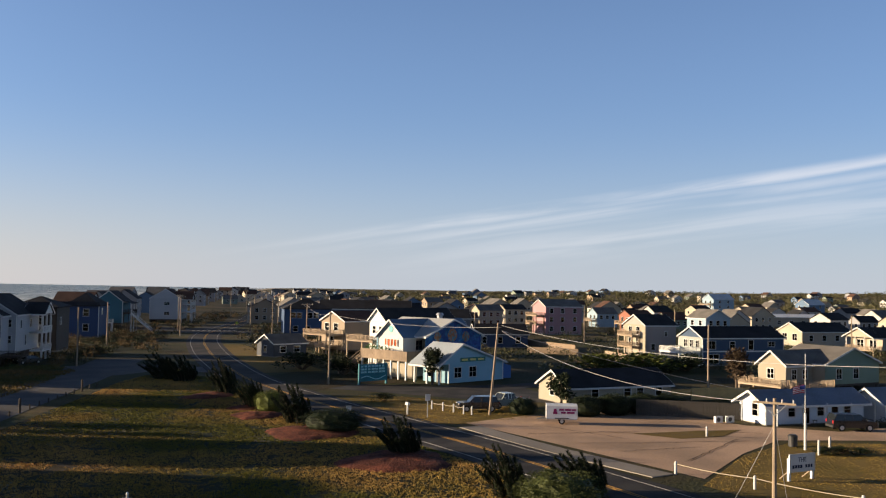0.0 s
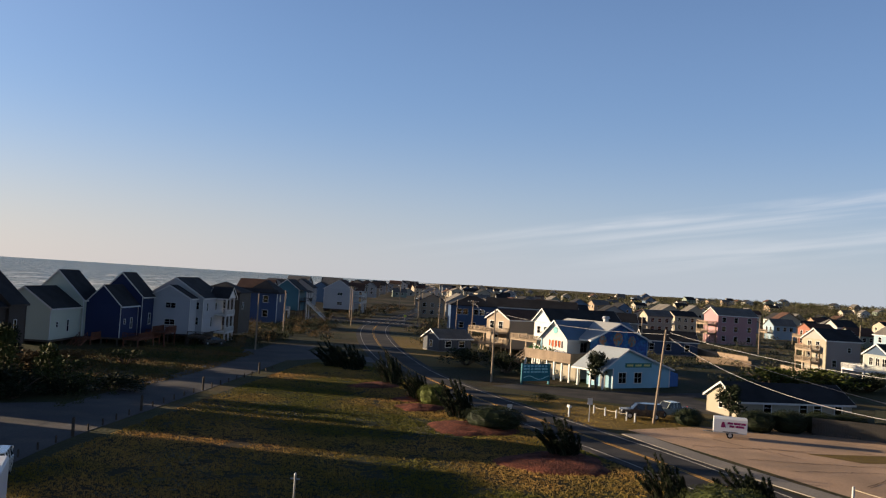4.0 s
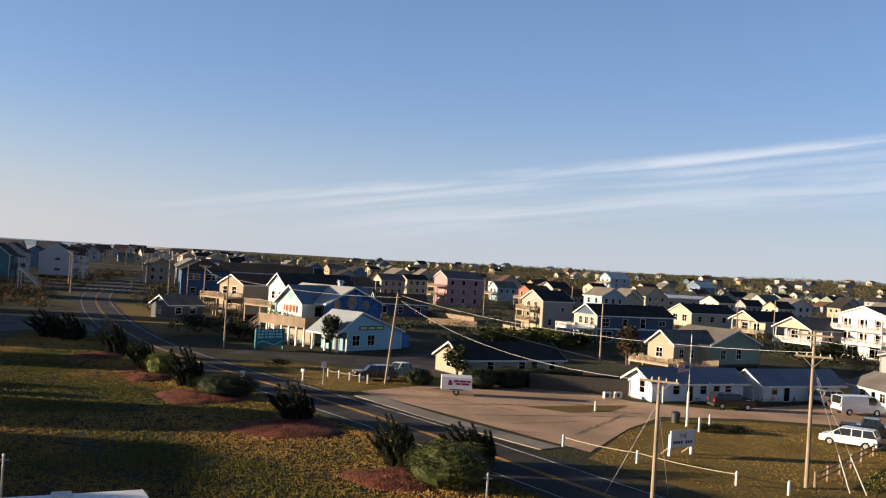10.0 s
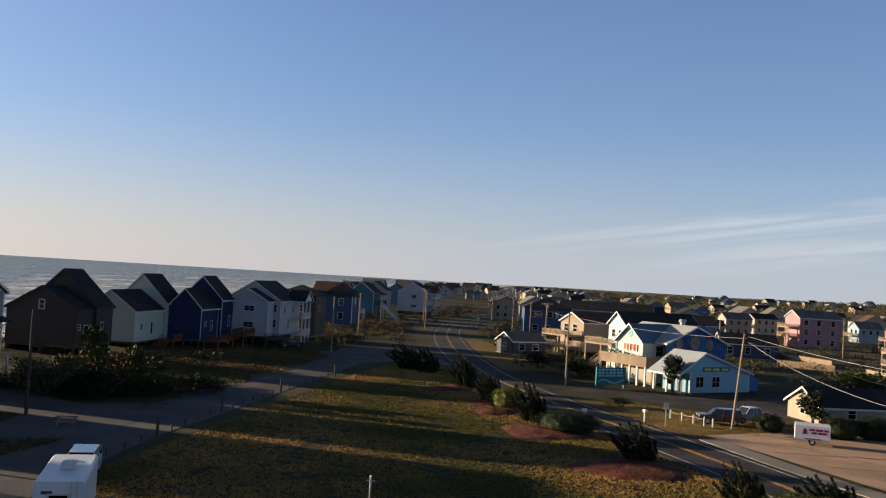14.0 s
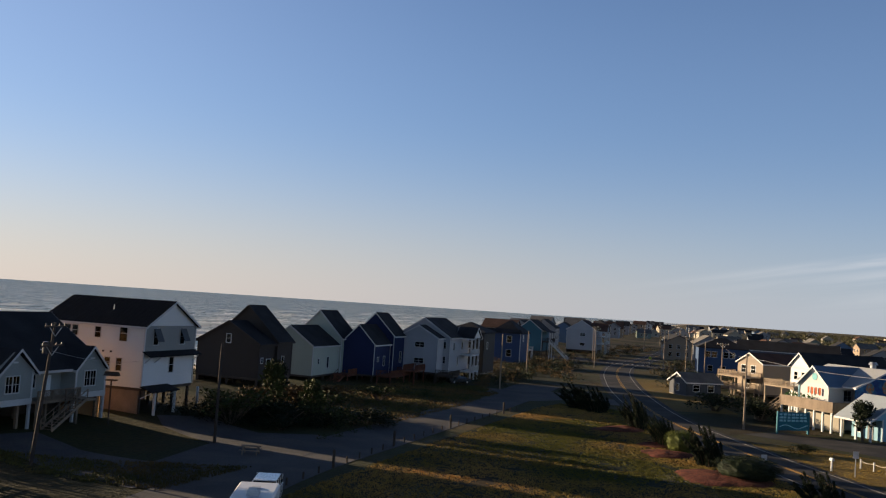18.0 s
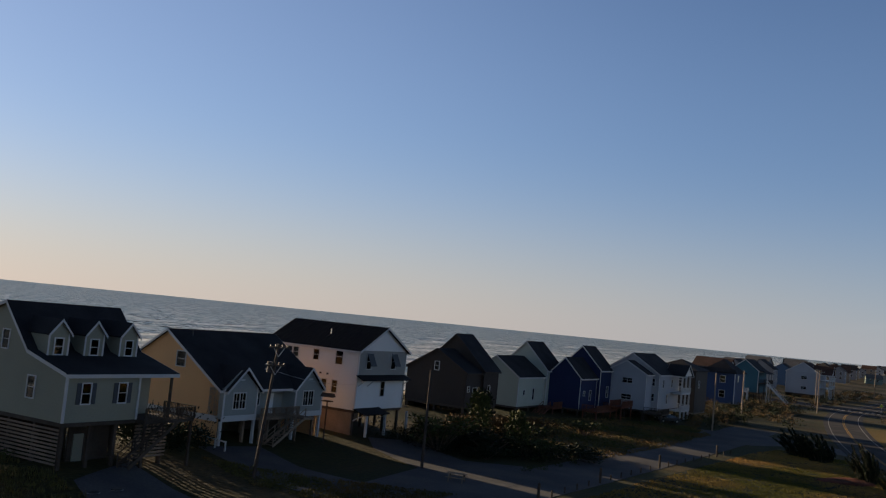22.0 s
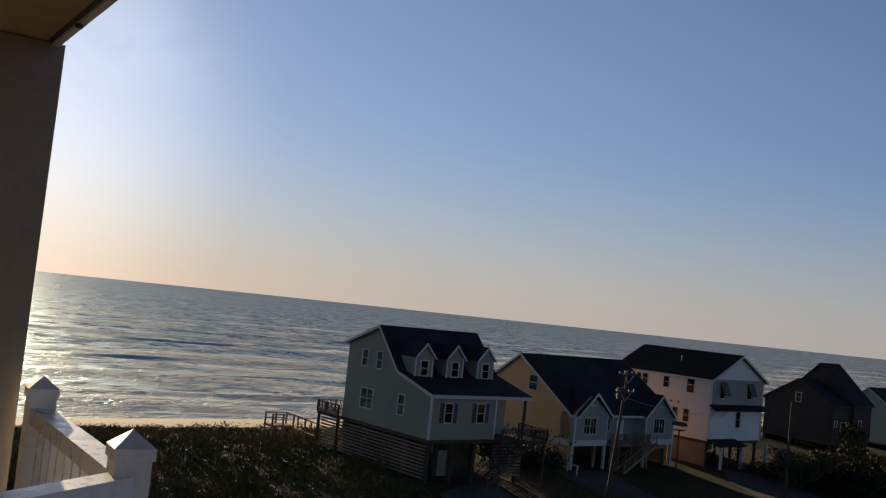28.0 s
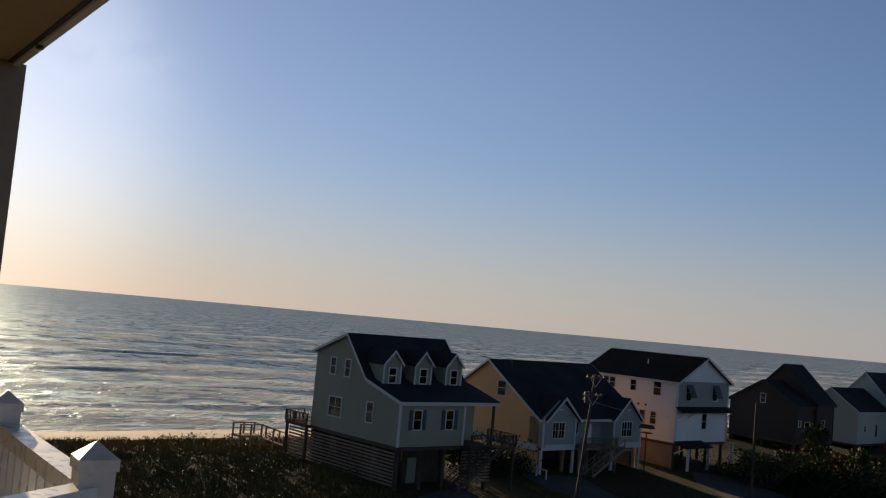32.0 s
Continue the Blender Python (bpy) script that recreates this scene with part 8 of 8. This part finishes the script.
GRASS = mat("grass_blades", (0.125, 0.118, 0.020), 0.85, 0.25, 0.05, 5.0, second=(0.42, 0.25, 0.075), mixlo=0.42, mixhi=0.62, spread=0)
GRASSD = mat("dry_grass_blades", (0.32, 0.215, 0.045), 0.85, 0.2, 0.08, 5.0, second=(0.13, 0.095, 0.020), spread=0)
DUNEG = mat("dune_grass", (0.092, 0.082, 0.026), 0.85, 0.35, 0.1, 2.0, second=(0.17, 0.108, 0.042), spread=0)
blades("grass", "short mixed green and brown lawn grass", [(-37.5, 46), (-42.3, 92), (-46.3, 134), (-46, 145), (-33, 144), (-18, 112), (-8, 95), (0.5, 81), (12.5, 60), (20, 44), (-5, 40)], 420000, 0.10, 0.024, GRASS, 1)
blades("grass", "dry short grass before the motel", [(19.5, 70), (27, 83.5), (34, 91), (45, 91), (60, 86), (66, 66), (45, 50), (33, 50)], 60000, 0.05, 0.025, GRASSD, 2)
blades("grass", "dry grass on the verges", [(-9.5, 112), (-1, 99), (3, 99.5), (12, 106.5), (14, 111), (4, 118.5), (-8, 124), (-14, 121)], 14000, 0.06, 0.03, GRASSD, 3)
blades("grass", "rough grass between the street and the houses", [(-52, 97), (-55, 125), (-59, 150), (-66, 160), (-76, 150), (-80, 120), (-72, 100)], 34000, 0.22, 0.045, DUNEG, 4)
blades("dune_grass", "tangled dune grass above the beach", [(-40, 20), (-57, 36), (-66, 35), (-80, 36), (-93, 50), (-97, 20), (-80, -12), (-50, -8)], 62000, 0.32, 0.05, DUNEG, 5)
blades("dune_grass", "dune grass along the verge", [(-46, 52), (-57, 50), (-66, 52), (-58, 57), (-47, 64)], 12000, 0.18, 0.045, DUNEG, 6)


def thicket(name, label, spots, material, seed, r, n, size):
    rng = random.Random(seed)
    s = Shape()
    for x, y in spots:
        k = r * rng.uniform(0.6, 1.4)
        leaves(s, (x, y, land(x, y) + k * 0.35), (k, k, k * 0.6), n, size, rng, 0.15)
    return tagged(part(name, s, material), label, "scrub", kind="stuff")


drng = random.Random(8)
sp = []
while len(sp) < 420:
    x, y = drng.uniform(-100, -38), drng.uniform(-15, 60)
    s_ = shore(x, y)
    if -92 < s_ < -50 and not (-66 < x < -36 and 30 < y < 50) and not inside(x, y, [(-62, 36), (-74, 34), (-75, 48), (-62, 47)]) and not (y > 44 and x > -88):
        sp.append((x, y))
thicket("dune_scrub", "low dark shrubs on the dunes", sp[:280], LEAF_MD, 2, 0.75, 60, 0.13)
thicket("dune_scrub", "low brown shrubs on the dunes", sp[280:], LEAF_BR, 3, 0.7, 60, 0.13)
sp = []
while len(sp) < 130:
    x, y = drng.uniform(-86, -50), drng.uniform(60, 250)
    s_ = shore(x, y)
    if -52 < s_ < -36 and not (60 < y < 80) and not (140 < y < 170 and s_ > -44):
        sp.append((x, y))
thicket("roadside_scrub", "tangled roadside shrubs", sp, LEAF_MD, 4, 0.8, 60, 0.14)
sp = []
while len(sp) < 1150:
    a, d = radians(drng.uniform(-13, 36)), drng.uniform(165, 640)
    x, y = math.sin(a) * d, math.cos(a) * d
    if shore(x, y) > -30 and not any((Vector((x, y, 0)) - q).length < 9 for q in ROAD) and not any(p - 5 < x < p + w + 3 and q - 5 < y < q + w + 3 for p, q, w in BUILT):
        sp.append((x, y))
thicket("town_scrub", "scrub and small trees between the houses", sp[:450], LEAF_DK, 5, 2.2, 85, 0.30)
thicket("town_scrub", "lighter olive scrub between the houses", sp[450:], LEAF_FAR, 6, 2.0, 85, 0.28)
sp = []
while len(sp) < 2300:
    a, d = radians(drng.uniform(-12, 40)), 620 + 1100 * drng.random()
    x, y = math.sin(a) * d, math.cos(a) * d
    if shore(x, y) > 60:
        sp.append((x, y))
thicket("far_woods", "olive maritime woods on the far ridge", sp, LEAF_FAR, 7, 5.5, 70, 1.0)

# thicket added seaward of the house gaps to shade the ground inland
sp = [(-0.16 * y - drng.uniform(74, 84), y) for y in [drng.uniform(44, 57) for _ in range(60)] + [drng.uniform(72, 84) for _ in range(50)] + [drng.uniform(98, 112) for _ in range(40)]]
thicket("dune_thicket", "dense dark thicket added on the dune crest to block low sun", sp, LEAF_DK, 9, 1.7, 110, 0.2)
sp = []
while len(sp) < 130:
    u, v = drng.uniform(0, 24), drng.uniform(1.5, 14)
    sp.append((35.5 + u * 0.72 + v * 0.69, 63.0 + u * 0.70 - v * 0.72))
thicket("bank_scrub", "sunlit yellow-green scrub beyond the rail fence", sp[:70], LEAF_LT, 10, 0.9, 90, 0.13)
thicket("bank_scrub", "brown scrub beyond the rail fence", sp[70:], LEAF_BR, 11, 0.9, 90, 0.13)
for i, (x, y) in enumerate(((34.6, 84.4), (36.4, 85.2), (38.0, 84.6))):
    bush("mound", x, y, 2.4, 0.9, "low dark shrub in the flagpole bed", LEAF_DK, i)
g = thing("pole_guys", "thin steel guy wires beside the utility pole", "cable", pose(20.2, 57.2, 0))
for dx, dy in ((-2.6, 1.8), (1.9, 2.4)):
    part("guy_wire", Shape().tube((0, 0, 6.4), (dx, dy, 0), 0.014, n=5), WIRE, g)
g = thing("pole_guys", "guy wires with pale guards by the tall pole", "cable", pose(33.4, 63.0, 0))
for dx, dy in ((2.6, -1.2), (3.6, -1.6)):
    w = part("guy_wire", Shape().tube((0, 0, 8.6), (dx, dy, 0), 0.014, n=5), WIRE, g)
    part("guard", Shape().tube((dx * 0.7, dy * 0.7, 8.6 * 0.3), (dx, dy, 0), 0.05, n=6), TRIM, w)
e = thing("bird_feeder", "dark roofed bird feeder on a tall post", "bird feeder", pose(-69.31, 70.21, 0, 0, 0, 20))
part("post", Shape().box(-0.06, -0.06, -0.3, 0.06, 0.06, 4.84), WOODD, e)
part("tray", Shape().box(-0.5, -0.4, 4.84, 0.5, 0.4, 4.94), WOODD, e)
part("roof", Shape().extrude([(-0.7, -0.5, 5.34), (-0.7, 0.5, 5.34), (-0.7, 0, 5.74)], (1.4, 0, 0)), WOODD, e)
sp = [(drng.uniform(-71, -53), drng.uniform(82, 101)) for _ in range(120)]
sp = [(x, y) for x, y in sp if -60 < shore(x, y) < -40 and y < 95 and not (y < 86 and x > -60)]
thicket("hedge_thicket", "tall dense dark coastal thicket beside the drive", sp, LEAF_DK, 12, 2.0, 260, 0.17)
# more added leaves in one gap, there to hold back the low sun
sp = [(-0.16 * y - drng.uniform(61, 70), y) for y in [drng.uniform(47.5, 55) for _ in range(26)]]
thicket("dune_thicket", "dense dark thicket added between two houses to block low sun", sp, LEAF_DK, 13, 2.6, 320, 0.2)
sp = [(-0.16 * y - drng.uniform(37, 56), y) for y in [drng.uniform(158, 265) for _ in range(170)]]
sp = [q for q in sp if not any((Vector((q[0], q[1], 0)) - r).length < 8 for r in ROAD)]
thicket("roadside_scrub", "dark rough scrub before the row of houses", sp[::2], LEAF_DK, 14, 1.4, 100, 0.2)
thicket("roadside_scrub", "brown rough scrub before the row of houses", sp[1::2], LEAF_BR, 15, 1.2, 100, 0.2)
sp = [(-0.16 * y + drng.uniform(-60, 14), y) for y in [drng.uniform(185, 460) for _ in range(700)]]
sp = [q for q in sp if not any((Vector((q[0], q[1], 0)) - r).length < 9 for r in ROAD) and not any(p - 4 < q[0] < p + w + 3 and b - 4 < q[1] < b + w + 3 for p, b, w in BUILT)]
thicket("verge_scrub", "low dark scrub on both sides of the road", sp[::2], LEAF_DK, 16, 1.5, 80, 0.25)
thicket("verge_scrub", "dry yellow scrub on both sides of the road", sp[1::2], LEAF_BR, 17, 1.3, 80, 0.25)
STUBBLE = mat("bleached_stubble", (0.15, 0.14, 0.105), 0.9, 0.25, 0.3, 3.0, spread=0)
for i, q in enumerate(([(-33.9, 63.6), (-33.8, 68.1), (-29.1, 66.0), (-25.1, 58.2), (-27.1, 55.2), (-29.8, 56.5)],
                       [(-41.7, 88.1), (-41.4, 95.6), (-34.5, 97.7), (-29.0, 90.9), (-29.6, 81.5), (-35.7, 80.5)],
                       [(-18.4, 88.1), (-16.3, 91.9), (-13.4, 89.8), (-13.4, 84.9), (-16.4, 83.9)],
                       [(-30.7, 52.8), (-29.7, 55.7), (-26.6, 53.5), (-26.6, 50.9), (-28.6, 50.0)])):
    blades("dry_stubble", "bleached grey stubble on the lawn", q, (2600, 3200, 1200, 1200)[i], 0.07, 0.07, STUBBLE, 20 + i)
